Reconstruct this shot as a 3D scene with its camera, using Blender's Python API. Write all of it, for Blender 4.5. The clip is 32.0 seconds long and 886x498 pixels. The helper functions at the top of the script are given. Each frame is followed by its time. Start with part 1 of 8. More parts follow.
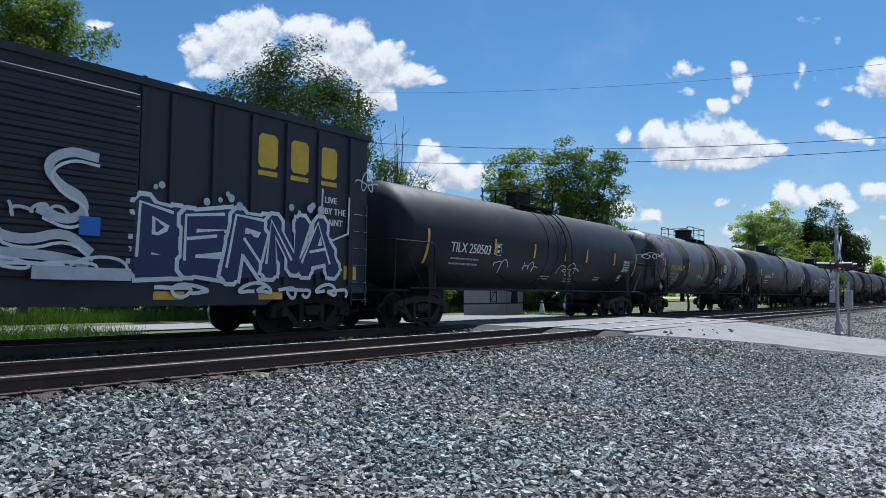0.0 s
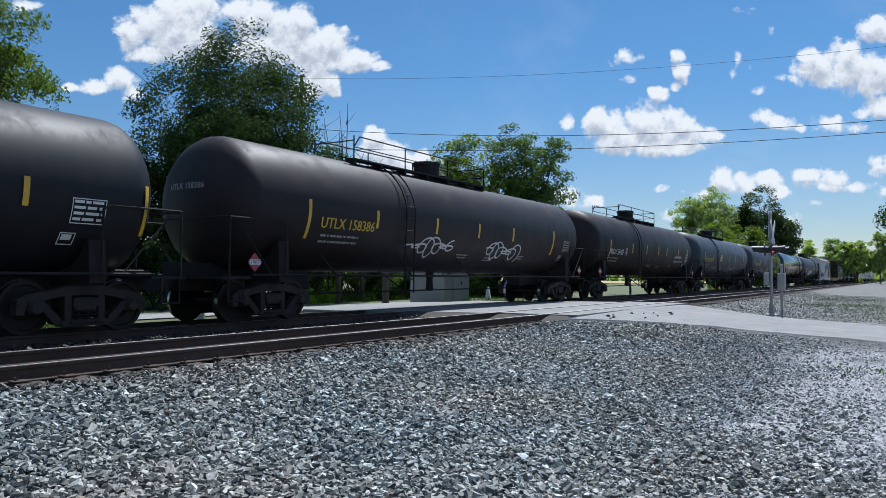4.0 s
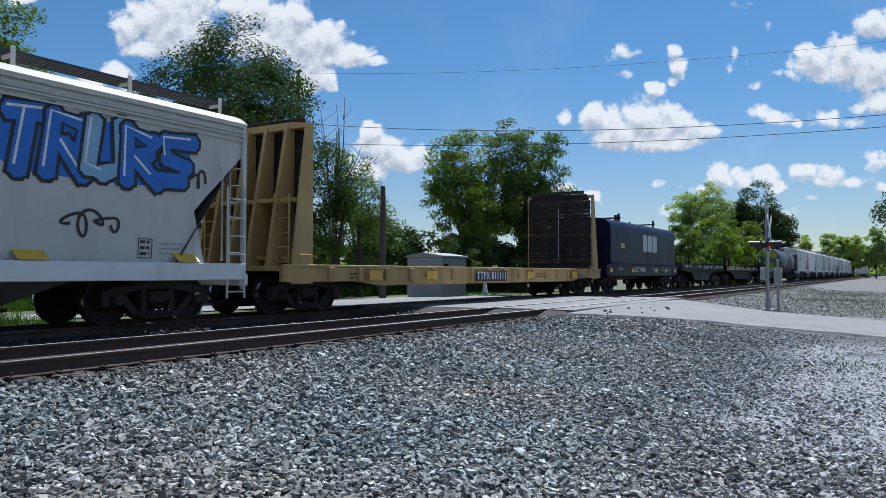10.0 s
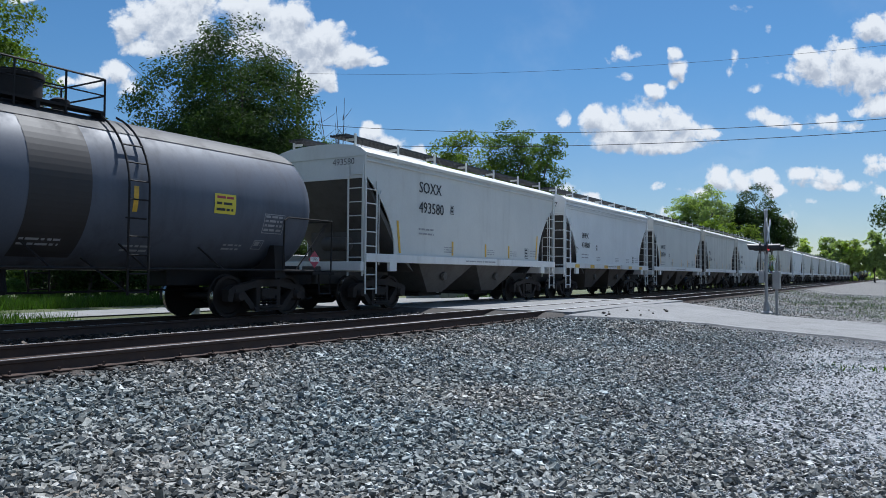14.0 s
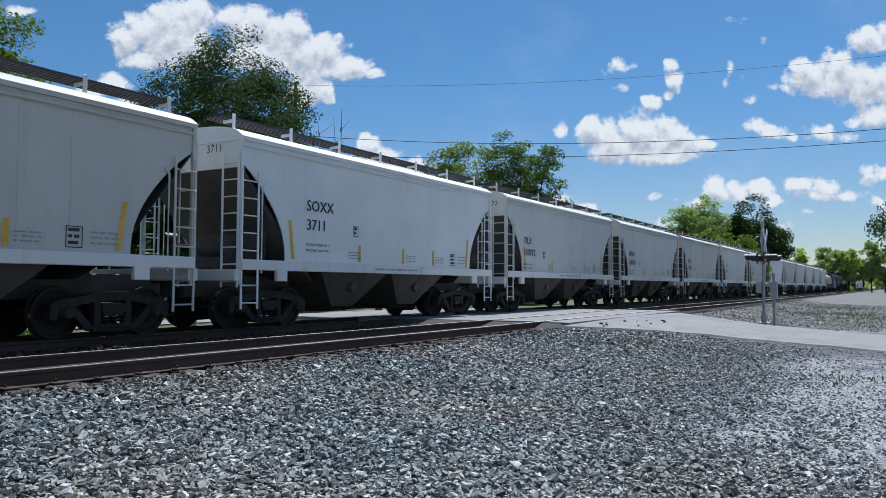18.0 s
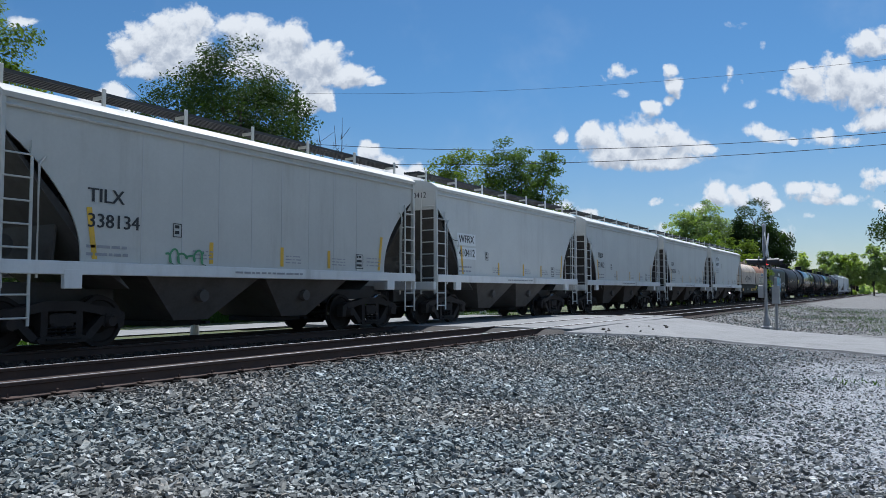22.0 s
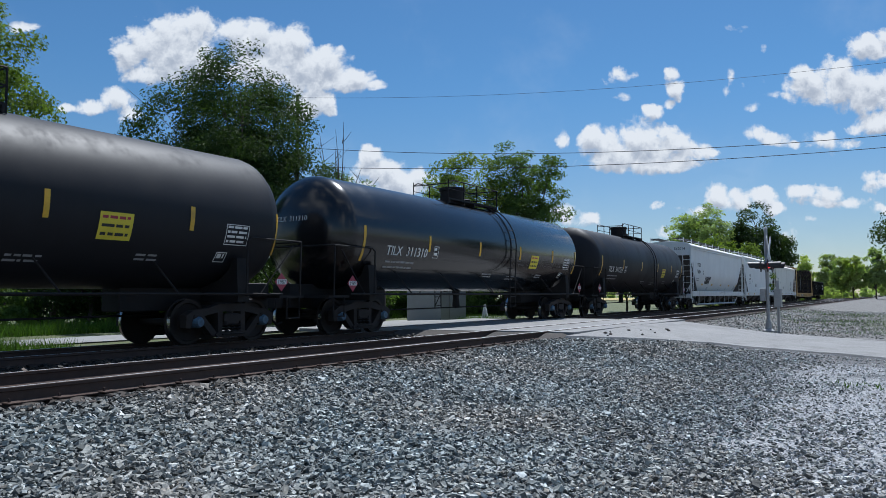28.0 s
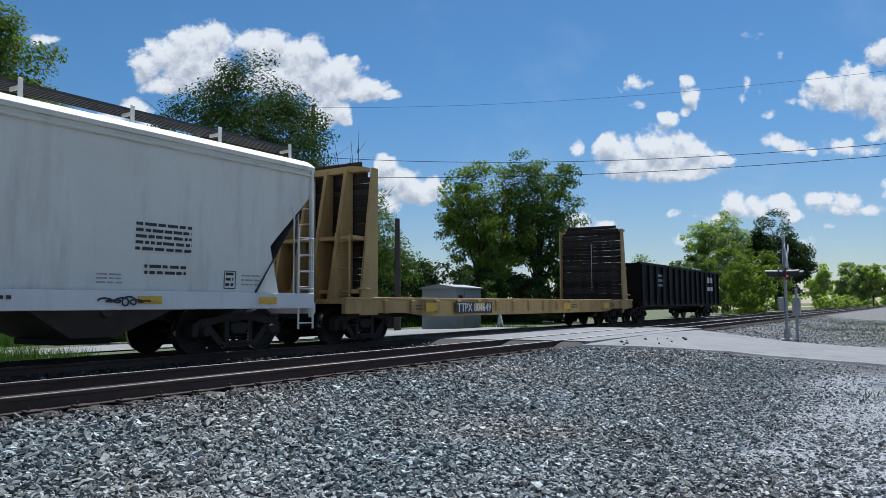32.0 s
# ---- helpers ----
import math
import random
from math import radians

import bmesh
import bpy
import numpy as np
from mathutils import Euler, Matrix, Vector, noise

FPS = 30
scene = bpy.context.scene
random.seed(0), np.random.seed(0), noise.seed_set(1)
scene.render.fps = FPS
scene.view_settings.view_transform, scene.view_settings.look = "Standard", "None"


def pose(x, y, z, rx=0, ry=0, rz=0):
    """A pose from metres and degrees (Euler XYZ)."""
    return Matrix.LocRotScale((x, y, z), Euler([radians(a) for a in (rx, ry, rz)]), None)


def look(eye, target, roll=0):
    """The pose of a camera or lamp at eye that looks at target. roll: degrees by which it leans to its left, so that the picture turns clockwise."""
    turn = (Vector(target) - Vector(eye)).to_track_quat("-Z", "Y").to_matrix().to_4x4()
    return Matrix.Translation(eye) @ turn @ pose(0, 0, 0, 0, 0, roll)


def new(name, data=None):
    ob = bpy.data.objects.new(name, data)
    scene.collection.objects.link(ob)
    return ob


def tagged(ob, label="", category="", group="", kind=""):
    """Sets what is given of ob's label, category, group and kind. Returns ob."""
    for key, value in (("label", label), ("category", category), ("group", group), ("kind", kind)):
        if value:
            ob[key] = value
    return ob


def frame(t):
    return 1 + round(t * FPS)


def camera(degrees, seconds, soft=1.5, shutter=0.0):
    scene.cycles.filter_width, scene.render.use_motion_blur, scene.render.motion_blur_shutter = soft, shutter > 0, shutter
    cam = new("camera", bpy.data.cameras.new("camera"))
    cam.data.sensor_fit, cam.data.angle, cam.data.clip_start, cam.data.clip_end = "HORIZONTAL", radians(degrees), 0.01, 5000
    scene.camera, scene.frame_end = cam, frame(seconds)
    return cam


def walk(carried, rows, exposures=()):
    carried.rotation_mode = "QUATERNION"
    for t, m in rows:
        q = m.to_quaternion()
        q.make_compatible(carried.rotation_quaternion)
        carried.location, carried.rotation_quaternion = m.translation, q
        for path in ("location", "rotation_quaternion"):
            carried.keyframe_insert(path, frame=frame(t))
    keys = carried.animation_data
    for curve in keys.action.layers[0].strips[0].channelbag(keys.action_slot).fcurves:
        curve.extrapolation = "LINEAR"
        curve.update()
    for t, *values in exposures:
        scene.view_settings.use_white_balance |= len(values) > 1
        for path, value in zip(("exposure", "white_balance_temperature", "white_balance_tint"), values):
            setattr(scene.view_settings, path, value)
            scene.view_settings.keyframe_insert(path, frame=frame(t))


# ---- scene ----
import itertools

EYE = (0.0, 0.0, 0.91)        # rail tops lie at z = 0, tracks run along x
cam = camera(61.04, 32.0, soft=0.85, shutter=0.0)
# seconds, turn in degrees about x, y, z
TURNS = [
    (0, 93.18, -0.79, -54.31), (0.5, 92.96, -0.60, -54.83), (1, 92.82, -0.26, -55.56), (1.5, 92.70, 0.03, -56.61), (2, 92.53, 0.22, -57.69),
    (2.5, 92.40, 0.08, -58.33), (3, 92.27, -0.07, -58.40), (3.5, 92.21, -0.12, -58.38), (5.5, 92.23, -0.09, -58.42), (6, 92.19, -0.12, -58.17),
    (6.5, 92.22, -0.18, -58.16), (7, 92.28, -0.30, -58.30), (7.5, 92.28, -0.36, -58.48), (8, 92.24, -0.31, -58.56), (8.5, 92.17, -0.18, -58.58),
    (9, 92.05, -0.13, -58.59), (9.5, 91.93, -0.10, -58.60), (10, 91.84, -0.07, -58.61), (10.5, 91.83, -0.04, -58.65), (11, 91.89, -0.13, -58.76),
    (11.5, 91.99, -0.27, -58.89), (12, 92.03, -0.33, -58.89), (12.5, 92.01, -0.36, -58.78), (13, 91.95, -0.35, -58.69), (13.5, 91.93, -0.41, -58.68),
    (14, 91.93, -0.42, -58.70), (14.5, 91.91, -0.31, -58.77), (16.5, 92.84, -0.44, -59.02), (17, 92.87, -0.51, -58.96), (17.5, 92.81, -0.45, -58.91),
    (18, 92.77, -0.27, -58.89), (18.5, 92.80, -0.10, -58.83), (19, 92.93, -0.02, -58.81), (19.5, 93.06, -0.10, -58.88), (20, 93.12, -0.10, -58.95),
    (20.5, 93.11, 0.03, -58.97), (21, 93.11, 0.12, -58.90), (21.5, 93.19, 0.13, -58.81), (22, 93.29, 0.14, -58.76), (22.5, 93.35, 0.16, -58.70),
    (23, 93.36, 0.10, -58.68), (23.5, 93.34, -0.04, -58.65), (24, 93.36, -0.18, -58.57), (24.5, 93.48, -0.28, -58.55), (25, 93.61, -0.34, -58.58),
    (25.5, 93.67, -0.35, -58.55), (27.5, 93.63, 0.10, -58.68), (28, 93.58, 0.25, -58.64), (28.5, 93.54, 0.38, -58.53), (29, 93.66, 0.49, -58.37),
    (29.5, 93.81, 0.52, -58.20), (30, 93.96, 0.42, -58.11), (30.5, 94.10, 0.40, -58.08), (31, 94.20, 0.35, -57.94), (31.5, 94.24, 0.34, -57.81),
    (32, 94.25, 0.30, -57.49),
]
walk(cam, [(t, pose(*EYE, rx, ry, rz)) for t, rx, ry, rz in TURNS], [(0, 0.25, 5760, 9), (8, 0.19, 5760, 9), (16, 0.13, 5760, 9), (32, 0.10, 5760, 9)])


# ---- world, sun ----
SUN_EL, SUN_AZ = radians(60), radians(7)      # high ahead, nearly in line with the tracks
sun_dir = Vector((math.cos(SUN_AZ) * math.cos(SUN_EL), math.sin(SUN_AZ) * math.cos(SUN_EL), math.sin(SUN_EL)))
sun = new("sun", bpy.data.lights.new("sun", "SUN"))
sun.data.energy, sun.data.angle, sun.data.color = 4.9, radians(0.55), (1.0, 0.955, 0.89)
sun.matrix_basis = look(tuple(sun_dir * 80), (0, 0, 0))

world = bpy.data.worlds.new("sky")
scene.world = world
world.use_nodes = True
wt = world.node_tree
wt.nodes.clear()


def wmath(op, a, b=None, c=None, clamp=False):
    n = wt.nodes.new("ShaderNodeMath")
    n.operation, n.use_clamp = op, clamp
    for i, v in enumerate((a, b, c)):
        if v is None:
            continue
        if isinstance(v, (int, float)):
            n.inputs[i].default_value = v
        else:
            wt.links.new(v, n.inputs[i])
    return n.outputs[0]


sky = wt.nodes.new("ShaderNodeTexSky")
sky.sky_type, sky.sun_disc = "NISHITA", False
sky.sun_elevation, sky.sun_rotation = SUN_EL, math.pi / 2 - SUN_AZ
sky.air_density, sky.dust_density, sky.ozone_density, sky.altitude = 1.0, 0.2, 2.2, 200
coord = wt.nodes.new("ShaderNodeTexCoord")
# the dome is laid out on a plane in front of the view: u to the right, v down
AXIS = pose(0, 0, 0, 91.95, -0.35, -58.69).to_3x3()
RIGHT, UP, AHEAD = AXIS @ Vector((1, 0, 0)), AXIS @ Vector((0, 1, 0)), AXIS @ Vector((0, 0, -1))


def along(v):
    n = wt.nodes.new("ShaderNodeVectorMath")
    n.operation = "DOT_PRODUCT"
    wt.links.new(coord.outputs["Generated"], n.inputs[0])
    n.inputs[1].default_value = v
    return n.outputs["Value"]


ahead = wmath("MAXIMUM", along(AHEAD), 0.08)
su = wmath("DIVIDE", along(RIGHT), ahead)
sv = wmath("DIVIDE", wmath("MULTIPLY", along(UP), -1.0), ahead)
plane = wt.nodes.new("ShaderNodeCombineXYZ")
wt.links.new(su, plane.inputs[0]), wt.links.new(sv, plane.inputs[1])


def fbm(scale, detail, rough, shift=(0, 0, 0)):
    m = wt.nodes.new("ShaderNodeMapping")
    wt.links.new(plane.outputs[0], m.inputs[0])
    m.inputs["Location"].default_value = shift
    n = wt.nodes.new("ShaderNodeTexNoise")
    n.inputs["Scale"].default_value, n.inputs["Detail"].default_value, n.inputs["Roughness"].default_value = scale, detail, rough
    wt.links.new(m.outputs[0], n.inputs["Vector"])
    return n


# warped copy of the plane, so that cloud edges billow
warp = fbm(9, 6, 0.6)
warp_mix = wt.nodes.new("ShaderNodeVectorMath")
warp_mix.operation = "MULTIPLY_ADD"
wt.links.new(warp.outputs["Color"], warp_mix.inputs[0])
WARP = 0.034
warp_mix.inputs[1].default_value = (WARP, WARP, 0)
wt.links.new(plane.outputs[0], warp_mix.inputs[2])
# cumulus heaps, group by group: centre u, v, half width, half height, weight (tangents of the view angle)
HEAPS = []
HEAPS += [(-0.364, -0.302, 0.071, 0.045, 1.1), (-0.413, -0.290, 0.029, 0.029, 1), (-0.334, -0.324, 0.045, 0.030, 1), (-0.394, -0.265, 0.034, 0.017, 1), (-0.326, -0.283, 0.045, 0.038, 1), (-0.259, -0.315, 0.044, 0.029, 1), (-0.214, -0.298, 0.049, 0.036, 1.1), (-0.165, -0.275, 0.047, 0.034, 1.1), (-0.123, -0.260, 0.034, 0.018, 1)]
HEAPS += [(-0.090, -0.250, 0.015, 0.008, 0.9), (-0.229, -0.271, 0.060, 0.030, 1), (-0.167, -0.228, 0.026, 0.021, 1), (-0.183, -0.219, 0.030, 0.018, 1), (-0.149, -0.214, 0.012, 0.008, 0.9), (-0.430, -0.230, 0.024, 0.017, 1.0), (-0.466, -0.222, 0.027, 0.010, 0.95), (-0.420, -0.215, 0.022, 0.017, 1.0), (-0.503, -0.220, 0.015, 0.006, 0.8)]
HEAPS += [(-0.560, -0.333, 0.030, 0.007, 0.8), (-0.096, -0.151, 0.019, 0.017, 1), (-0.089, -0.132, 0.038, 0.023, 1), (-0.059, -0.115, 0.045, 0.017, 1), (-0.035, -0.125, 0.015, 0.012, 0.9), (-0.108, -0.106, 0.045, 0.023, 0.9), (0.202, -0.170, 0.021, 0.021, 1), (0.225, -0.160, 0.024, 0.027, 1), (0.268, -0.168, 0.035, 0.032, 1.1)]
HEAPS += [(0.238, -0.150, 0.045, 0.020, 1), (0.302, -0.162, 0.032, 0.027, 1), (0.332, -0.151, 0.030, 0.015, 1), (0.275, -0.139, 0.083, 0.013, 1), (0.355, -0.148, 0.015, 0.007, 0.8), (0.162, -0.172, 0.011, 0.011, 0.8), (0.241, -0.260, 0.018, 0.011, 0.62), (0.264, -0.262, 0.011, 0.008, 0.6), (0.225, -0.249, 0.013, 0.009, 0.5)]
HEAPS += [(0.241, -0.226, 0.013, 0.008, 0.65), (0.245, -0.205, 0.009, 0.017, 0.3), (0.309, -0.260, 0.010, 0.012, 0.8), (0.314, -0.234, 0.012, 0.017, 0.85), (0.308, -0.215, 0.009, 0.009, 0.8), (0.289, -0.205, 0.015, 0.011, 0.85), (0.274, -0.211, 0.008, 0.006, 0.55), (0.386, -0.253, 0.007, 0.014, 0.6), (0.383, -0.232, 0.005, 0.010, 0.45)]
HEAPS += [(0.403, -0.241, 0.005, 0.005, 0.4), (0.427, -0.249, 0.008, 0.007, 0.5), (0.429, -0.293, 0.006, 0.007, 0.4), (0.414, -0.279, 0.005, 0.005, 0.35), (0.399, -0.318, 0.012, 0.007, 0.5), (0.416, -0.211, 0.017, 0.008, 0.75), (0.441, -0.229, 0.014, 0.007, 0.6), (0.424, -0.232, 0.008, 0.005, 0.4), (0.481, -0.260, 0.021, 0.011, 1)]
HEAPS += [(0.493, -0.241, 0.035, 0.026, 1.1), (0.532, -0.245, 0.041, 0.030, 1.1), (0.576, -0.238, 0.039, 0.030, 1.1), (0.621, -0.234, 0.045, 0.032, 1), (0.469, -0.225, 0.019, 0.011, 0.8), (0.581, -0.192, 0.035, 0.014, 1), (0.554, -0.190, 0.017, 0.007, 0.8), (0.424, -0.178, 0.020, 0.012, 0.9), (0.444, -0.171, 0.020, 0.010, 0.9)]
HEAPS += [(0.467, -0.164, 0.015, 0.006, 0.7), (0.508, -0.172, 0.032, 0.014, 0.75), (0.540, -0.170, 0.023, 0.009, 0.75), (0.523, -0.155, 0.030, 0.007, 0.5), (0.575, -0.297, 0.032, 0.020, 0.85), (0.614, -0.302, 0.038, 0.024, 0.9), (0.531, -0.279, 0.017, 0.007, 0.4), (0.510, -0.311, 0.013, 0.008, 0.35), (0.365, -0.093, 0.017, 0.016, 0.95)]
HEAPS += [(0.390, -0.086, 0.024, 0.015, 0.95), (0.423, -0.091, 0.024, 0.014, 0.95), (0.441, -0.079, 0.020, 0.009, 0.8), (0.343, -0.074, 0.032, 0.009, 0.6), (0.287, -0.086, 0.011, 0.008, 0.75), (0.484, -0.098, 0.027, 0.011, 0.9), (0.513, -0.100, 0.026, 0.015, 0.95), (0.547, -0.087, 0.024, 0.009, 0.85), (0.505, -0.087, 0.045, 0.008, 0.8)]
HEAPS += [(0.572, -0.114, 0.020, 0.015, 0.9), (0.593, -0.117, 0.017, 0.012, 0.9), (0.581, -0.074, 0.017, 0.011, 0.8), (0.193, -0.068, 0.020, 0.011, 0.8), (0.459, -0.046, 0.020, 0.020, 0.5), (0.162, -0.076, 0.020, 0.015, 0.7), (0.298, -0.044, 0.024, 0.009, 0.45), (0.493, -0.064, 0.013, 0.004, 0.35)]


def vmath(op, a, b=None, c=None):
    n = wt.nodes.new("ShaderNodeVectorMath")
    n.operation = op
    for i, v in enumerate((a, b, c)):
        if isinstance(v, tuple):
            n.inputs[i].default_value = v
        elif v is not None:
            wt.links.new(v, n.inputs[i])
    return n.outputs["Value"] if op == "DOT_PRODUCT" else n.outputs[0]


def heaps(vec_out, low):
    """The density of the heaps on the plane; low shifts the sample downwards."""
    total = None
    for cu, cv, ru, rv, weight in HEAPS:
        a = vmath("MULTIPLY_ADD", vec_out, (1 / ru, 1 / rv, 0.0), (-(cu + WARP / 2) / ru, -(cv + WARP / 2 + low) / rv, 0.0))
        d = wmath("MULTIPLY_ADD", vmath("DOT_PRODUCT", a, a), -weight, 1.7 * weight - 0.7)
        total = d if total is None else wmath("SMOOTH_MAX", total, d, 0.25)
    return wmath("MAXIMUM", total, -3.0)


def ramp(value, a, b):
    n = wt.nodes.new("ShaderNodeMapRange")
    n.interpolation_type = "SMOOTHSTEP"
    wt.links.new(value, n.inputs[0])
    n.inputs[1].default_value, n.inputs[2].default_value = a, b
    return n.outputs[0]


def billow(low):
    """Rounded puffs at falling sizes, with fine fraying; low shifts the sample downwards."""
    moved = vmath("ADD", warp_mix.outputs[0], (0.0, -low, 0.0))
    v = wt.nodes.new("ShaderNodeTexVoronoi")
    v.inputs["Scale"].default_value, v.inputs["Detail"].default_value, v.inputs["Roughness"].default_value = 30.0, 3.0, 0.55
    wt.links.new(moved, v.inputs["Vector"])
    n = wt.nodes.new("ShaderNodeTexNoise")
    n.inputs["Scale"].default_value, n.inputs["Detail"].default_value, n.inputs["Roughness"].default_value = 38.0, 7.0, 0.65
    wt.links.new(moved, n.inputs["Vector"])
    return wmath("ADD", wmath("MULTIPLY_ADD", v.outputs["Distance"], -0.95, 1.08), wmath("MULTIPLY_ADD", n.outputs["Fac"], 2.3, -1.15))


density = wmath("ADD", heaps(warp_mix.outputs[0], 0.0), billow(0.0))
front = wmath("GREATER_THAN", along(AHEAD), 0.3)
# loose cumulus over the rest of the dome, behind the view
dome_noise = wt.nodes.new("ShaderNodeTexNoise")
wt.links.new(coord.outputs["Generated"], dome_noise.inputs["Vector"])
dome_noise.inputs["Scale"].default_value, dome_noise.inputs["Detail"].default_value = 4.5, 6
# unseen cover, added and thickened to brighten the train's shaded sides
behind = wmath("MULTIPLY", ramp(dome_noise.outputs["Fac"], 0.54, 0.64), wmath("SUBTRACT", 1.0, front))
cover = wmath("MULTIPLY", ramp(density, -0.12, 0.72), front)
veil = wmath("MULTIPLY", ramp(fbm(5, 5, 0.6, (3, 1, 0)).outputs["Fac"], 0.52, 0.8), 0.10)
cover = wmath("MAXIMUM", wmath("MAXIMUM", cover, behind), veil)
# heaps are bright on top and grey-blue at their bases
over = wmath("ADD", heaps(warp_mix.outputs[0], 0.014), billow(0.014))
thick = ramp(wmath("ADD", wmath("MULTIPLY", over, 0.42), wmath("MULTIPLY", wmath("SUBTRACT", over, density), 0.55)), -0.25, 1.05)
cloud_col = wt.nodes.new("ShaderNodeMix")
cloud_col.data_type = "RGBA"
wt.links.new(thick, cloud_col.inputs[0])
cloud_col.inputs[6].default_value, cloud_col.inputs[7].default_value = (7.6, 7.5, 7.3, 1), (4.1, 4.35, 4.8, 1)
tint = wt.nodes.new("ShaderNodeMix")
tint.data_type, tint.blend_type = "RGBA", "MULTIPLY"
tint.inputs[0].default_value = 1.0
# the blue deepens with height; near the horizon the air is pale
height = wt.nodes.new("ShaderNodeSeparateXYZ")
wt.links.new(coord.outputs["Generated"], height.inputs[0])
depth = wt.nodes.new("ShaderNodeMix")
depth.data_type = "RGBA"
wt.links.new(ramp(height.outputs[2], 0.0, 0.30), depth.inputs[0])
depth.inputs[6].default_value, depth.inputs[7].default_value = (0.66, 0.65, 0.66, 1), (0.48, 0.69, 0.785, 1)
wt.links.new(depth.outputs[2], tint.inputs[7])
wt.links.new(sky.outputs[0], tint.inputs[6])
blend = wt.nodes.new("ShaderNodeMix")
blend.data_type = "RGBA"
wt.links.new(cover, blend.inputs[0])
wt.links.new(tint.outputs[2], blend.inputs[6])
wt.links.new(cloud_col.outputs[2], blend.inputs[7])
bg = wt.nodes.new("ShaderNodeBackground")
bg.inputs[1].default_value = 0.1
out = wt.nodes.new("ShaderNodeOutputWorld")
wt.links.new(blend.outputs[2], bg.inputs[0])
wt.links.new(bg.outputs[0], out.inputs[0])
scene.view_settings.exposure = 0.0


# ---- materials ----
MATS = {}


def paint(name, col, rough=0.6, metal=0.0, var=0.25, big=0.5, fine=30.0, bump=0.1, grime=None, grime_amt=0.0, streak=False, island=0.0, obrand=0.0, spec=0.5, coat=0.0, leaf=0.0, grime_lo=0.45, grime_hi=0.75, grime_scale=1.3):
    """A surface with colour that varies at two scales, a fine bump and, if asked, grime in patches or downward streaks."""
    if name in MATS:
        return MATS[name]
    m = bpy.data.materials.new(name)
    MATS[name] = m
    m.use_nodes = True
    t = m.node_tree
    b = t.nodes["Principled BSDF"]
    tc = t.nodes.new("ShaderNodeTexCoord")

    def noise_tex(scale, detail=4.0, stretch=(1, 1, 1), rough_=0.6):
        mp = t.nodes.new("ShaderNodeMapping")
        mp.inputs["Scale"].default_value = stretch
        t.links.new(tc.outputs["Object"], mp.inputs[0])
        n = t.nodes.new("ShaderNodeTexNoise")
        n.inputs["Scale"].default_value, n.inputs["Detail"].default_value, n.inputs["Roughness"].default_value = scale, detail, rough_
        t.links.new(mp.outputs[0], n.inputs["Vector"])
        return n.outputs["Fac"]

    def m2(op, a, c, d=None):
        n = t.nodes.new("ShaderNodeMath")
        n.operation = op
        for i, v in enumerate((a, c, d)):
            if v is None:
                continue
            if isinstance(v, (int, float)):
                n.inputs[i].default_value = v
            else:
                t.links.new(v, n.inputs[i])
        return n.outputs[0]

    large, small = noise_tex(big), noise_tex(fine, 5)
    k = m2("ADD", m2("MULTIPLY", large, 0.65), m2("MULTIPLY", small, 0.35))
    k = m2("ADD", m2("MULTIPLY", m2("SUBTRACT", k, 0.5), var * 3.2), 1.0)
    if island:
        g = t.nodes.new("ShaderNodeNewGeometry")
        k = m2("MULTIPLY", k, m2("ADD", m2("MULTIPLY", m2("SUBTRACT", g.outputs["Random Per Island"], 0.5), 2 * island), 1.0))
    if obrand:
        g = t.nodes.new("ShaderNodeObjectInfo")
        k = m2("MULTIPLY", k, m2("ADD", m2("MULTIPLY", m2("SUBTRACT", g.outputs["Random"], 0.5), 2 * obrand), 1.0))
    vm = t.nodes.new("ShaderNodeVectorMath")
    vm.operation = "SCALE"
    vm.inputs[0].default_value = col[:3]
    t.links.new(k, vm.inputs["Scale"])
    colour = vm.outputs[0]
    rough_out = None
    if grime is not None:
        gn = noise_tex(grime_scale, 8, (1, 1, 0.14) if streak else (1, 1, 1), 0.68)
        mr = t.nodes.new("ShaderNodeMapRange")
        mr.interpolation_type = "SMOOTHSTEP"
        t.links.new(gn, mr.inputs[0])
        mr.inputs[1].default_value, mr.inputs[2].default_value, mr.inputs[4].default_value = grime_lo, grime_hi, grime_amt
        mx = t.nodes.new("ShaderNodeMix")
        mx.data_type = "RGBA"
        t.links.new(mr.outputs[0], mx.inputs[0])
        t.links.new(colour, mx.inputs[6])
        mx.inputs[7].default_value = (*grime[:3], 1)
        colour = mx.outputs[2]
        rough_out = m2("MINIMUM", m2("ADD", rough, m2("MULTIPLY", mr.outputs[0], 0.35)), 1.0)
    t.links.new(colour, b.inputs["Base Color"])
    b.inputs["Roughness"].default_value, b.inputs["Metallic"].default_value = rough, metal
    b.inputs["Specular IOR Level"].default_value = spec
    b.inputs["Coat Weight"].default_value, b.inputs["Coat Roughness"].default_value = coat, 0.12
    if rough_out is None:
        rough_out = m2("ADD", rough - 0.06, m2("MULTIPLY", small, 0.12))
    t.links.new(rough_out, b.inputs["Roughness"])
    if bump:
        bn = t.nodes.new("ShaderNodeBump")
        bn.inputs["Strength"].default_value, bn.inputs["Distance"].default_value = bump, 0.02
        t.links.new(small, bn.inputs["Height"])
        t.links.new(bn.outputs[0], b.inputs["Normal"])
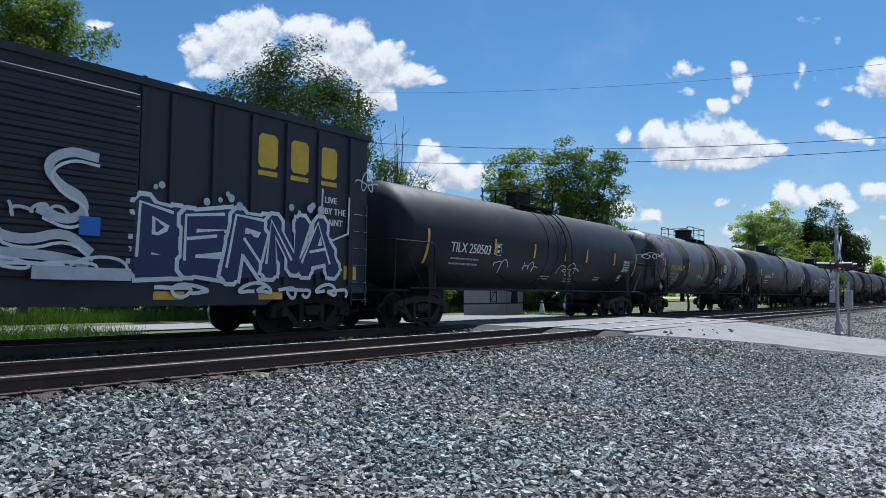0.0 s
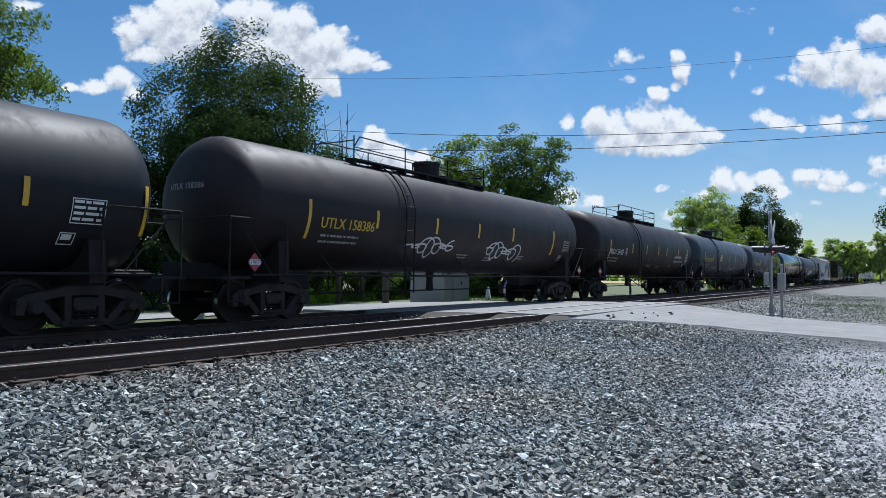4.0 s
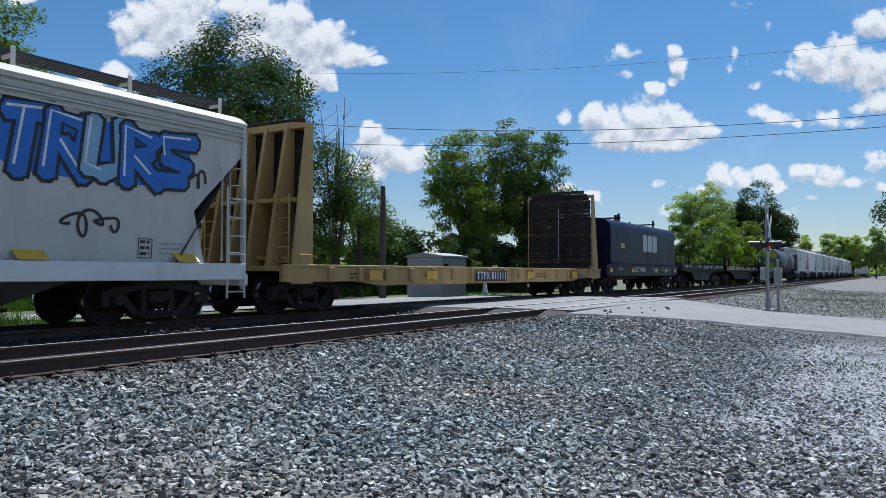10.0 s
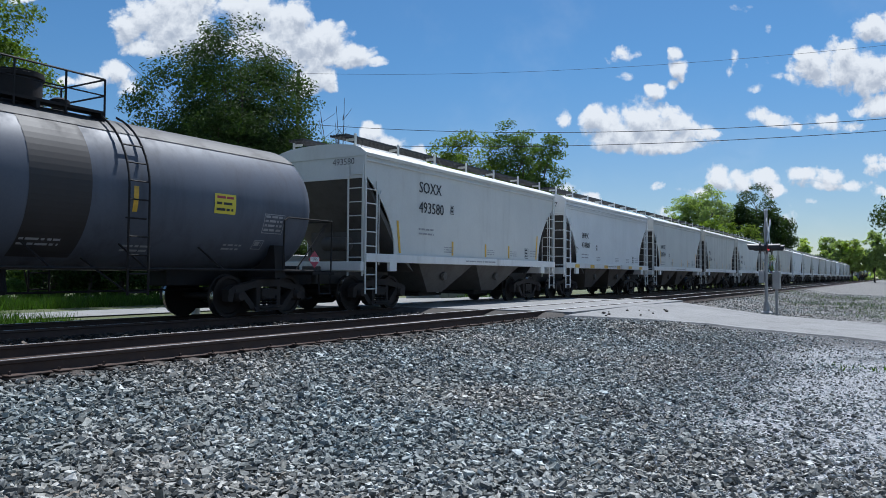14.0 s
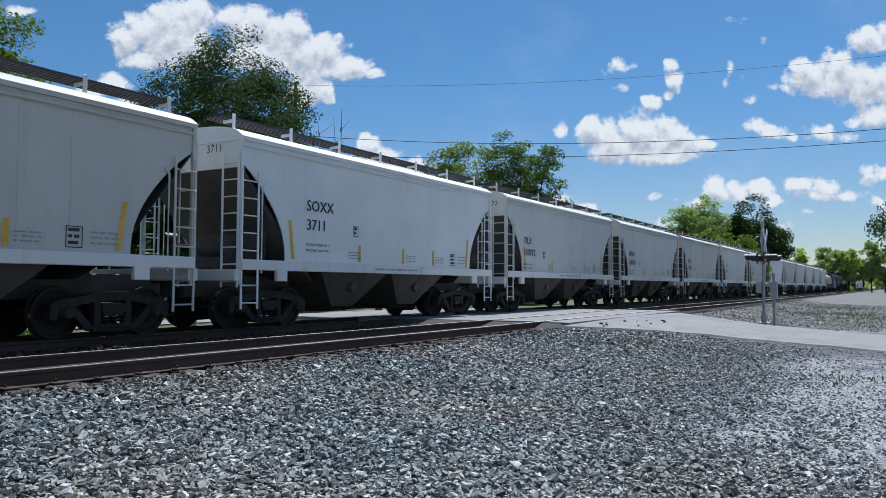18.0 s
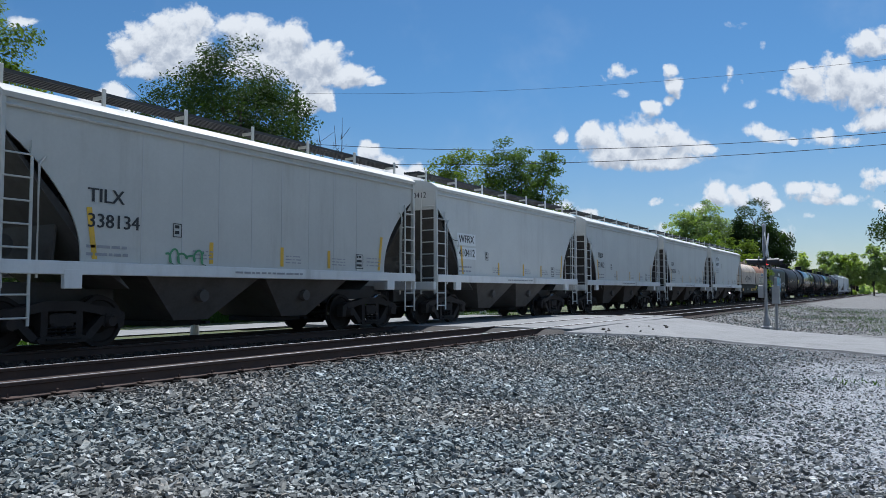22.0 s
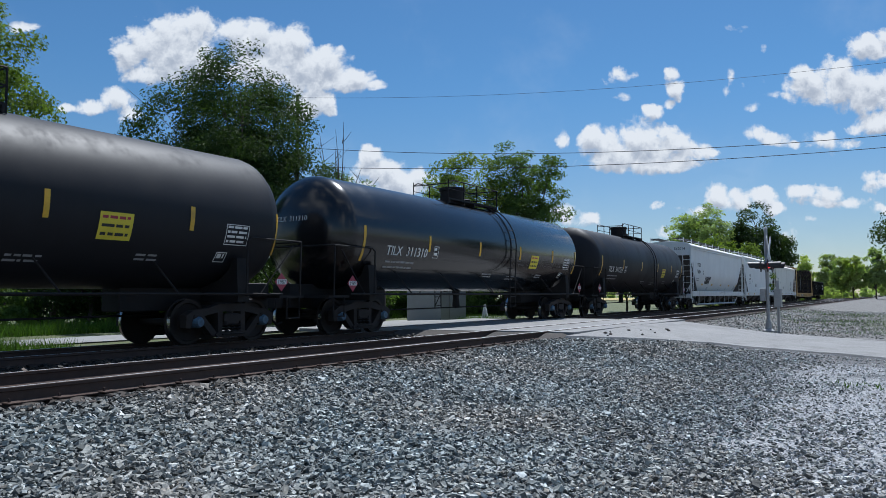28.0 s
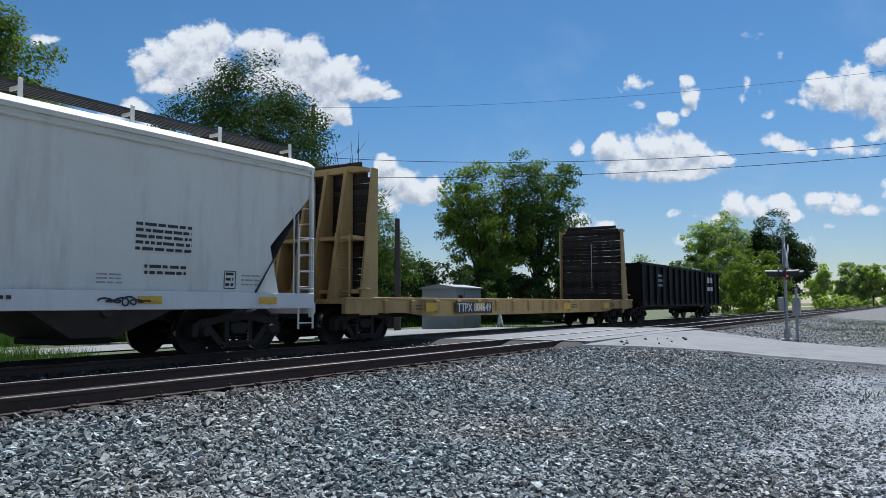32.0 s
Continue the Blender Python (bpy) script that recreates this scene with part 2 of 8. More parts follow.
    if leaf:
        tr = t.nodes.new("ShaderNodeBsdfTranslucent")
        sc = t.nodes.new("ShaderNodeVectorMath")
        sc.operation = "MULTIPLY"
        sc.inputs[1].default_value = (1.3, 1.5, 0.5)
        t.links.new(colour, sc.inputs[0])
        t.links.new(sc.outputs[0], tr.inputs[0])
        ms = t.nodes.new("ShaderNodeMixShader")
        ms.inputs[0].default_value = leaf
        t.links.new(b.outputs[0], ms.inputs[1])
        t.links.new(tr.outputs[0], ms.inputs[2])
        t.links.new(ms.outputs[0], t.nodes["Material Output"].inputs[0])
    return m


def glow(name, col, strength):
    if name in MATS:
        return MATS[name]
    m = paint(name, col, 0.3)
    b = m.node_tree.nodes["Principled BSDF"]
    b.inputs["Emission Color"].default_value, b.inputs["Emission Strength"].default_value = (*col, 1), strength
    return m


STEEL_DARK = paint("dark_steel", (0.018, 0.017, 0.0175), 0.7, 0.0, 0.5, 1.5, 25, 0.2, (0.045, 0.03, 0.022), 0.35, spec=0.25)
TRUCK_STEEL = paint("truck_cast_steel", (0.036, 0.031, 0.029), 0.75, 0.0, 0.5, 2, 30, 0.3, (0.06, 0.045, 0.035), 0.5, spec=0.25)
WHEEL_STEEL = paint("wheel_steel", (0.026, 0.021, 0.019), 0.6, 0.2, 0.4, 2, 30, 0.15, (0.055, 0.038, 0.03), 0.4, spec=0.3)
TREAD_STEEL = paint("worn_tread_steel", (0.42, 0.41, 0.40), 0.25, 1.0, 0.2)
RAIL_RUST = paint("rusty_rail", (0.075, 0.052, 0.043), 0.85, 0.0, 0.4, 0.7, 14, 0.3, (0.11, 0.07, 0.052), 0.5, spec=0.25)
RAIL_TOP = paint("polished_rail_head", (0.80, 0.80, 0.80), 0.42, 1.0, 0.15, 3, 40, 0.05)
TIE_WOOD = paint("creosoted_tie", (0.06, 0.045, 0.036), 0.85, 0, 0.5, 2, 25, 0.5, (0.10, 0.08, 0.065), 0.5, obrand=0.3)
WHITE_STENCIL = paint("white_stencil", (0.72, 0.72, 0.70), 0.6, 0, 0.25, 4, 60, 0.0)
YELLOW_STENCIL = paint("yellow_stencil", (0.62, 0.40, 0.03), 0.6, 0, 0.3, 4, 60, 0.0)
BLACK_STENCIL = paint("black_stencil", (0.03, 0.03, 0.032), 0.6, 0, 0.25, 4, 60, 0.0)
REFLECTOR = paint("yellow_reflector", (0.72, 0.43, 0.03), 0.35, 0, 0.3, 2, 30, 0.0, (0.25, 0.17, 0.08), 0.5)
GREY_STENCIL = paint("grey_stencil", (0.33, 0.33, 0.34), 0.6, 0, 0.3, 4, 60, 0.0)
GALV = paint("galvanised_steel", (0.42, 0.43, 0.44), 0.45, 0.7, 0.2, 2, 25, 0.1)


# ---- building helpers ----
def link_mesh(name, bm, material, parent=None, label="", smooth=False):
    me = bpy.data.meshes.new(name)
    bm.to_mesh(me)
    bm.free()
    return link_data(name, me, material, parent, label, smooth)


def link_data(name, me, material, parent=None, label="", smooth=False):
    if not me.materials:
        for mm in (material if isinstance(material, (list, tuple)) else [material]):
            me.materials.append(mm)
    if smooth:
        me.polygons.foreach_set("use_smooth", [True] * len(me.polygons))
        me.set_sharp_from_angle(angle=radians(38))
    ob = new(name, me)
    ob.parent = parent
    if label:
        ob["label"] = label
    return ob


def part(name, bm, material, parent, label="", smooth=False):
    """One bmesh as one mesh object under a thing or under a part."""
    return link_mesh(name, bm, material, parent, label, smooth)


def thing(name, label, category, group="", kind=""):
    return tagged(new(name), label, category, group, kind)


def box(bm, x0, x1, y0, y1, z0, z1, bevel=0.0, mi=0):
    m = Matrix.Translation(((x0 + x1) / 2, (y0 + y1) / 2, (z0 + z1) / 2)) @ Matrix.Diagonal((abs(x1 - x0), abs(y1 - y0), abs(z1 - z0), 1))
    r = bmesh.ops.create_cube(bm, size=1.0, matrix=m)
    faces = {f for v in r["verts"] for f in v.link_faces}
    if bevel:
        edges = {e for f in faces for e in f.edges}
        rb = bmesh.ops.bevel(bm, geom=list(edges), offset=bevel, segments=1, affect="EDGES", profile=0.5)
        faces = set(rb["faces"]) | {f for f in faces if f.is_valid}
    for f in faces:
        f.material_index = mi
    return bm


def bbox(x0, x1, y0, y1, z0, z1, bevel=0.0):
    return box(bmesh.new(), x0, x1, y0, y1, z0, z1, bevel)


def tube(bm, pts, r, seg=6):
    """A round bar along the points, mitred at the bends."""
    pts = [Vector(p) for p in pts]
    rings = []
    for i, p in enumerate(pts):
        a = (p - pts[i - 1]).normalized() if i else (pts[1] - p).normalized()
        c = (pts[i + 1] - p).normalized() if i < len(pts) - 1 else a
        d = (a + c).normalized()
        side = d.cross(Vector((0, 0, 1)))
        if side.length < 0.05:
            side = d.cross(Vector((1, 0, 0)))
        side.normalize()
        up = side.cross(d).normalized()
        rr = r / max(0.6, d.dot(a))
        rings.append([bm.verts.new(p + (side * math.cos(2 * math.pi * k / seg) + up * math.sin(2 * math.pi * k / seg)) * rr) for k in range(seg)])
    for r0, r1 in zip(rings, rings[1:]):
        for k in range(seg):
            bm.faces.new((r0[k], r0[(k + 1) % seg], r1[(k + 1) % seg], r1[k]))
    bm.faces.new(rings[0][::-1])
    bm.faces.new(rings[-1])
    return bm


def prism(bm, outline, axis, lo, hi):
    """An outline of (a, b) pushed along an axis: 'y' takes (x, z), 'x' takes (y, z), 'z' takes (x, y)."""
    def at(a, b, c):
        return {"y": (a, c, b), "x": (c, a, b), "z": (a, b, c)}[axis]
    v0 = [bm.verts.new(at(a, b, lo)) for a, b in outline]
    v1 = [bm.verts.new(at(a, b, hi)) for a, b in outline]
    n = len(outline)
    fs = [bm.faces.new(v0), bm.faces.new(v1[::-1])]
    for i in range(n):
        fs.append(bm.faces.new((v0[i], v1[i], v1[(i + 1) % n], v0[(i + 1) % n])))
    bmesh.ops.recalc_face_normals(bm, faces=fs)
    return bm


def lathe(bm, profile, axis="y", centre=(0, 0, 0), seg=24):
    """A turned shape: profile of (position along the axis, radius)."""
    rings = []
    for a, r in profile:
        ring = []
        for k in range(seg):
            c, s = r * math.cos(2 * math.pi * k / seg), r * math.sin(2 * math.pi * k / seg)
            p = {"y": (c, a, s), "x": (a, c, s), "z": (c, s, a)}[axis]
            ring.append(bm.verts.new((p[0] + centre[0], p[1] + centre[1], p[2] + centre[2])))
        rings.append(ring)
    fs = []
    for r0, r1 in zip(rings, rings[1:]):
        for k in range(seg):
            fs.append(bm.faces.new((r0[k], r0[(k + 1) % seg], r1[(k + 1) % seg], r1[k])))
    fs.append(bm.faces.new(rings[0]))
    fs.append(bm.faces.new(rings[-1]))
    bmesh.ops.recalc_face_normals(bm, faces=fs)
    return bm


# ---- ground, tracks, road ----
Y_NEAR, Y_TRAIN, Z_TRAIN = 8.59, 13.1, -0.05     # track centres
GAUGE = 1.505                                    # between rail-head centres


def ground_z(x, y):
    """Height of the ground sheet: ballast bed along the tracks, falling to the gravel lot, road bumped up to the crossing."""
    def lerp(v, table):
        for (a, za), (b, zb) in zip(table, table[1:]):
            if v <= b:
                return za + (zb - za) * max(0.0, min(1.0, (v - a) / (b - a)))
        return table[-1][1]
    base = lerp(y, [(-400, -0.72), (-2, -0.68), (3.5, -0.64), (5.2, -0.56), (7.15, -0.24), (7.35, -0.21), (14.9, -0.25), (16.4, -0.45), (19, -0.38), (40, -0.4), (400, -0.5)])
    road = lerp(y, [(-400, -0.72), (0, -0.62), (4.0, -0.42), (7.2, -0.10), (16, -0.12), (19, -0.34), (40, -0.36)])
    edge = min(1.0, max(0.0, min(x - 15.2, 30.5 - x) / 2.2))
    if 14.0 < y:
        edge *= max(0.0, min(1.0, (30 - y) / 4))
    z = base + (max(base, road - 0.05) - base) * edge
    if y < 6.5:
        z += 0.035 * noise.noise(Vector((x * 0.5, y * 0.5, 0))) + 0.02 * noise.noise(Vector((x * 1.7, y * 1.7, 4)))
    return z


def sheet(xs, ys, zfun):
    bm = bmesh.new()
    grid = [[bm.verts.new((x, y, zfun(x, y))) for x in xs] for y in ys]
    for j in range(len(ys) - 1):
        for i in range(len(xs) - 1):
            bm.faces.new((grid[j][i], grid[j][i + 1], grid[j + 1][i + 1], grid[j + 1][i]))
    return bm


def gravel_mat():
    m = bpy.data.materials.new("crushed_stone_ground")
    m.use_nodes = True
    t = m.node_tree
    b = t.nodes["Principled BSDF"]
    tc = t.nodes.new("ShaderNodeTexCoord")
    sep = t.nodes.new("ShaderNodeSeparateXYZ")
    t.links.new(tc.outputs["Object"], sep.inputs[0])

    def vor(scale):
        v = t.nodes.new("ShaderNodeTexVoronoi")
        v.inputs["Scale"].default_value = scale
        t.links.new(tc.outputs["Object"], v.inputs["Vector"])
        return v

    def rampn(src, stops):
        r = t.nodes.new("ShaderNodeValToRGB")
        e = r.color_ramp.elements
        e[0].position, e[0].color = stops[0][0], (*stops[0][1], 1)
        e[1].position, e[1].color = stops[-1][0], (*stops[-1][1], 1)
        for p_, c in stops[1:-1]:
            el = e.new(p_)
            el.color = (*c, 1)
        t.links.new(src, r.inputs[0])
        return r.outputs[0]

    def mixc(f, a, c, blend="MIX"):
        n = t.nodes.new("ShaderNodeMix")
        n.data_type, n.blend_type = "RGBA", blend
        for i, v in ((0, f), (6, a), (7, c)):
            if isinstance(v, (int, float)):
                n.inputs[i].default_value = v
            elif isinstance(v, tuple):
                n.inputs[i].default_value = (*v, 1)
            else:
                t.links.new(v, n.inputs[i])
        return n.outputs[2]

    def nz(scale, detail=5):
        n = t.nodes.new("ShaderNodeTexNoise")
        n.inputs["Scale"].default_value, n.inputs["Detail"].default_value = scale, detail
        t.links.new(tc.outputs["Object"], n.inputs["Vector"])
        return n.outputs["Fac"]

    def mrange(src, a, c, lo=0.0, hi=1.0):
        n = t.nodes.new("ShaderNodeMapRange")
        n.interpolation_type = "SMOOTHSTEP"
        t.links.new(src, n.inputs[0])
        for i, v in enumerate((a, c, lo, hi)):
            n.inputs[i + 1].default_value = v
        return n.outputs[0]

    def tone(v):
        n = t.nodes.new("ShaderNodeRGBToBW")
        t.links.new(v.outputs["Color"], n.inputs[0])
        return n.outputs[0]

    v1 = vor(21)
    bw = t.nodes.new("ShaderNodeRGBToBW")
    t.links.new(v1.outputs["Color"], bw.inputs[0])
    # bed below the loose stones coloured near-black, painting the shade in their gaps
    stone = rampn(bw.outputs[0], [(0.1, (0.018, 0.018, 0.02)), (0.45, (0.04, 0.042, 0.045)), (0.7, (0.08, 0.083, 0.087)), (0.92, (0.2, 0.2, 0.2))])
    stone = mixc(mrange(v1.outputs["Distance"], 0.35, 0.75), stone, (0.05, 0.05, 0.05))
    # rust-brown dust near the rails, fine pale grit on the lot, soil and grass beyond the tracks
    dust = mrange(nz(0.9), 0.35, 0.65)
    dist = t.nodes.new("ShaderNodeMath")
    dist.operation = "MULTIPLY"
    t.links.new(dust, dist.inputs[0])
    t.links.new(mrange(sep.outputs[1], 6.4, 7.6), dist.inputs[1])
    col = mixc(dist.outputs[0], stone, (0.085, 0.062, 0.048))
    col = mixc(mrange(sep.outputs[1], 7.3, 7.9), col, mixc(nz(7, 5), (0.035, 0.028, 0.023), (0.085, 0.065, 0.05)))
    grit_n = nz(0.55, 6)
    lot = t.nodes.new("ShaderNodeMath")
    lot.operation = "MULTIPLY"
    t.links.new(mrange(sep.outputs[1], 3.0, 1.2), lot.inputs[0])
    t.links.new(mrange(grit_n, 0.25, 0.5), lot.inputs[1])
    col = mixc(lot.outputs[0], col, rampn(tone(vor(34)), [(0.1, (0.11, 0.113, 0.116)), (0.4, (0.24, 0.245, 0.25)), (0.6, (0.33, 0.335, 0.342)), (0.9, (0.44, 0.445, 0.45))]))
    soil = mixc(nz(6, 6), (0.07, 0.11, 0.028), (0.13, 0.12, 0.06))
    far = mrange(sep.outputs[1], 15.4, 16.4)
    col = mixc(far, col, soil)
    near_far = mrange(sep.outputs[1], -14, -22)
    col = mixc(near_far, col, soil)
    # dark trodden earth along the road's edge
    slant = t.nodes.new("ShaderNodeMath")
    slant.operation = "MULTIPLY_ADD"
    t.links.new(sep.outputs[1], slant.inputs[0])
    slant.inputs[1].default_value = 0.25
    t.links.new(sep.outputs[0], slant.inputs[2])
    edge = t.nodes.new("ShaderNodeMath")
    edge.operation = "MULTIPLY"
    t.links.new(mrange(slant.outputs[0], 17.6, 20.4), edge.inputs[0])
    t.links.new(mrange(sep.outputs[1], 6.6, 5.6), edge.inputs[1])
    near = t.nodes.new("ShaderNodeMath")
    near.operation = "MULTIPLY"
    t.links.new(edge.outputs[0], near.inputs[0])
    t.links.new(mrange(sep.outputs[0], 31.0, 29.0), near.inputs[1])
    col = mixc(near.outputs[0], col, mixc(nz(5, 6), (0.055, 0.05, 0.047), (0.14, 0.132, 0.128)))
    beyond = t.nodes.new("ShaderNodeMath")
    beyond.operation = "MULTIPLY"
    t.links.new(mrange(sep.outputs[0], 29.5, 31.0), beyond.inputs[0])
    t.links.new(mrange(sep.outputs[1], 7.6, 7.2), beyond.inputs[1])
    col = mixc(beyond.outputs[0], col, mixc(nz(25, 5), (0.07, 0.065, 0.06), (0.26, 0.25, 0.235)))
    t.links.new(col, b.inputs["Base Color"])
    b.inputs["Roughness"].default_value = 0.85
    bump = t.nodes.new("ShaderNodeBump")
    bump.inputs["Strength"].default_value, bump.inputs["Distance"].default_value = 0.9, 0.03
    bump.invert = True
    t.links.new(v1.outputs["Distance"], bump.inputs["Height"])
    t.links.new(bump.outputs[0], b.inputs["Normal"])
    return m


GRAVEL = gravel_mat()
xs = [-1500, -600, -250, -120, -60, -30] + [-20 + i * 1.0 for i in range(81)] + [66, 75, 90, 120, 170, 260, 420, 800, 1600, 3000]
ys = [-1500, -500, -150, -60, -30, -18, -12, -8] + [-6 + 0.4 * i for i in range(57)] + [17.2, 18, 19, 20.5, 22, 25, 28, 32, 38, 46, 60, 90, 160, 400, 1500]
ground = link_mesh("ground", sheet(xs, ys, ground_z), GRAVEL, smooth=True)
tagged(ground, "grey crushed-stone lot and ballast bed with soil beyond the tracks", "ground", kind="structure")

# road and crossing: asphalt falling from the rails to the lot
ASPHALT = paint("worn_pale_asphalt", (0.25, 0.246, 0.24), 0.85, 0, 0.25, 0.8, 60, 0.5, (0.17, 0.165, 0.16), 0.6)
FAR_ROAD = paint("pale_concrete_road", (0.27, 0.267, 0.258), 0.85, 0, 0.2, 0.6, 30, 0.3, (0.2, 0.19, 0.175), 0.6)


def road_left(y):
    return 20.9 + 0.1 * y if y < 4 else 21.3 - (y - 4) ** 1.6 * 0.66


def road_right(y):
    return 28.0 + 0.12 * y


def road_z(y, u):
    table = [(-60, -0.70), (0, -0.60), (4.0, -0.40), (6.9, -0.07), (7.2, -0.03)]
    for (a, za), (b_, zb) in zip(table, table[1:]):
        if y <= b_:
            z = za + (zb - za) * (y - a) / (b_ - a)
            break
    else:
        z = -0.03
    return z + 0.05 * math.sin(u * math.pi) - 0.02


def road_strip(name, y0, y1, n, material, label):
    bm = bmesh.new()
    rows = []
    for j in range(n + 1):
        y = y0 + (y1 - y0) * j / n
        a, c = road_left(y), road_right(y)
        a += 0.25 * noise.noise(Vector((0, y * 1.3, 0))) if y < 6.5 else 0
        rows.append([bm.verts.new((a + (c - a) * i / 10, y, road_z(y, i / 10) + (0.012 * noise.noise(Vector((i, y * 2, 1)))))) for i in range(11)])
        lo = [bm.verts.new((v.co.x + d, y, v.co.z - 0.35)) for v, d in ((rows[-1][0], -0.35), (rows[-1][-1], 0.35))]
        rows[-1] = [lo[0]] + rows[-1] + [lo[1]]
    for r0, r1 in zip(rows, rows[1:]):
        for i in range(12):
            bm.faces.new((r0[i], r0[i + 1], r1[i + 1], r1[i]))
    ob = link_mesh(name, bm, material, smooth=True)
    return tagged(ob, label, "road", kind="structure")


road_strip("road", -40, 7.05, 90, ASPHALT, "worn pale asphalt road rising to the level crossing")


def slab(name, x0, x1, y0, y1, z, material, label, thick=0.3):
    bm = bmesh.new()
    n = 24
    top = []
    for i in range(n + 1):
        x = x0 + (x1 - x0) * i / n
        top.append([bm.verts.new((x, yy, z + 0.006 * noise.noise(Vector((x, yy * 3, 2))))) for yy in (y0, (y0 + y1) / 2, y1)])
    for a, c in zip(top, top[1:]):
        for k in range(2):
            bm.faces.new((a[k], c[k], c[k + 1], a[k + 1]))
    ret = bmesh.ops.extrude_face_region(bm, geom=bm.faces[:])
    for v in ret["geom"]:
        if isinstance(v, bmesh.types.BMVert):
            v.co.z -= thick
    bmesh.ops.recalc_face_normals(bm, faces=bm.faces[:])
    return tagged(link_mesh(name, bm, material), label, "road", kind="structure")


X0, X1 = 17.9, 29.2
for y0, y1, z in ((7.06, Y_NEAR - 0.80, -0.015), (Y_NEAR - 0.66, Y_NEAR + 0.66, -0.012), (Y_NEAR + 0.80, Y_TRAIN - 0.82, -0.03), (Y_TRAIN - 0.66, Y_TRAIN + 0.66, Z_TRAIN - 0.012), (Y_TRAIN + 0.80, 16.2, -0.08)):
    slab("crossing_pavement", X0, X1, y0, y1, z, ASPHALT, "pale worn asphalt crossing panel between the rails")

# the road beyond the tracks turns alongside them
bm = bmesh.new()
for x0, x1, y0, y1, z in ((-90, 40, 19.6, 22.3, -0.33), (18.6, 28.0, 16.2, 19.6, -0.2)):
    n = 30
    rows = []
    for i in range(n + 1):
        x = x0 + (x1 - x0) * i / n
        w = 0.35 * noise.noise(Vector((x * 0.3, 0, 7)))
        rows.append([bm.verts.new((x, y0 + w, z - 0.01 if y0 > 18 else z + 0.1)), bm.verts.new((x, y1, z))])
    for a, c in zip(rows, rows[1:]):
        bm.faces.new((a[0], c[0], c[1], a[1]))
tagged(link_mesh("road", bm, FAR_ROAD), "pale concrete road running beside the tracks", "road", kind="structure")


# ---- rails ----
def rail(y, z, label, x0=-120, x1=1400):
    """A flat-bottomed rail: foot, web and head, the head's top polished."""
    prof = [(-0.076, -0.172), (0.076, -0.172), (0.076, -0.160), (0.016, -0.138), (0.010, -0.05), (0.036, -0.038), (0.036, -0.006), (0.024, 0.0), (-0.018, 0.0), (-0.031, -0.002), (-0.036, -0.006), (-0.036, -0.038), (-0.010, -0.05), (-0.016, -0.138), (-0.076, -0.160)]
    bm = prism(bmesh.new(), [(y + a, z + c) for a, c in prof], "x", x0, x1)
    for f in bm.faces:
        if f.calc_center_median().z > z - 0.0006 and abs(f.normal.z) > 0.5:
            f.material_index = 1
    ob = link_mesh("rail", bm, [RAIL_RUST, RAIL_TOP])
    return tagged(ob, label, "rail", group="running rails", kind="structure")


for yc, zc in ((Y_NEAR, 0.0), (Y_TRAIN, Z_TRAIN)):
    for s in (-1, 1):
        rail(yc + s * GAUGE / 2, zc, "rusty steel running rail with a polished head")


# ---- trees, bushes, grass ----
def leaf_mat(name, col, island=0.28, trans=0.42):
    return paint(name, col, 0.65, 0, 0.3, 0.35, 3, 0.0, island=island, leaf=trans, spec=0.15)


LEAF_DARK = leaf_mat("dark_green_leaves", (0.048, 0.078, 0.026), 0.28, 0.32)
LEAF_MID = leaf_mat("mid_green_leaves", (0.10, 0.15, 0.045))
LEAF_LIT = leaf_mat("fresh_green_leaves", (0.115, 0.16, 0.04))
LEAF_LIGHT = leaf_mat("light_green_leaves", (0.16, 0.21, 0.042))
# far foliage: distance haze is mixed into these two lighter leaf colours
LEAF_HAZE_YELLOW = leaf_mat("haze_tinted_yellow_green_leaves", (0.34, 0.39, 0.16), 0.28, 0.55)
LEAF_HAZE_GREEN = leaf_mat("haze_tinted_green_leaves", (0.27, 0.32, 0.17), 0.28, 0.55)
BARK = paint("grey_brown_bark", (0.075, 0.06, 0.048), 0.9, 0, 0.4, 1.5, 14, 0.6)


def arrays_mesh(name, verts, faces_n, idx, material):
    """A mesh straight from arrays: vertices, corners a face, vertex numbers."""
    me = bpy.data.meshes.new(name)
    n = len(idx) // faces_n
    me.vertices.add(len(verts))
    me.vertices.foreach_set("co", verts.astype(np.float32).ravel())
    me.loops.add(len(idx))
    me.loops.foreach_set("vertex_index", idx.astype(np.int32))
    me.polygons.add(n)
    me.polygons.foreach_set("loop_start", np.arange(0, n * faces_n, faces_n, dtype=np.int32))
    me.polygons.foreach_set("loop_total", np.full(n, faces_n, dtype=np.int32))
    me.update(calc_edges=True)
    me.validate()
    me.shade_flat()
    me.materials.append(material)
    return me


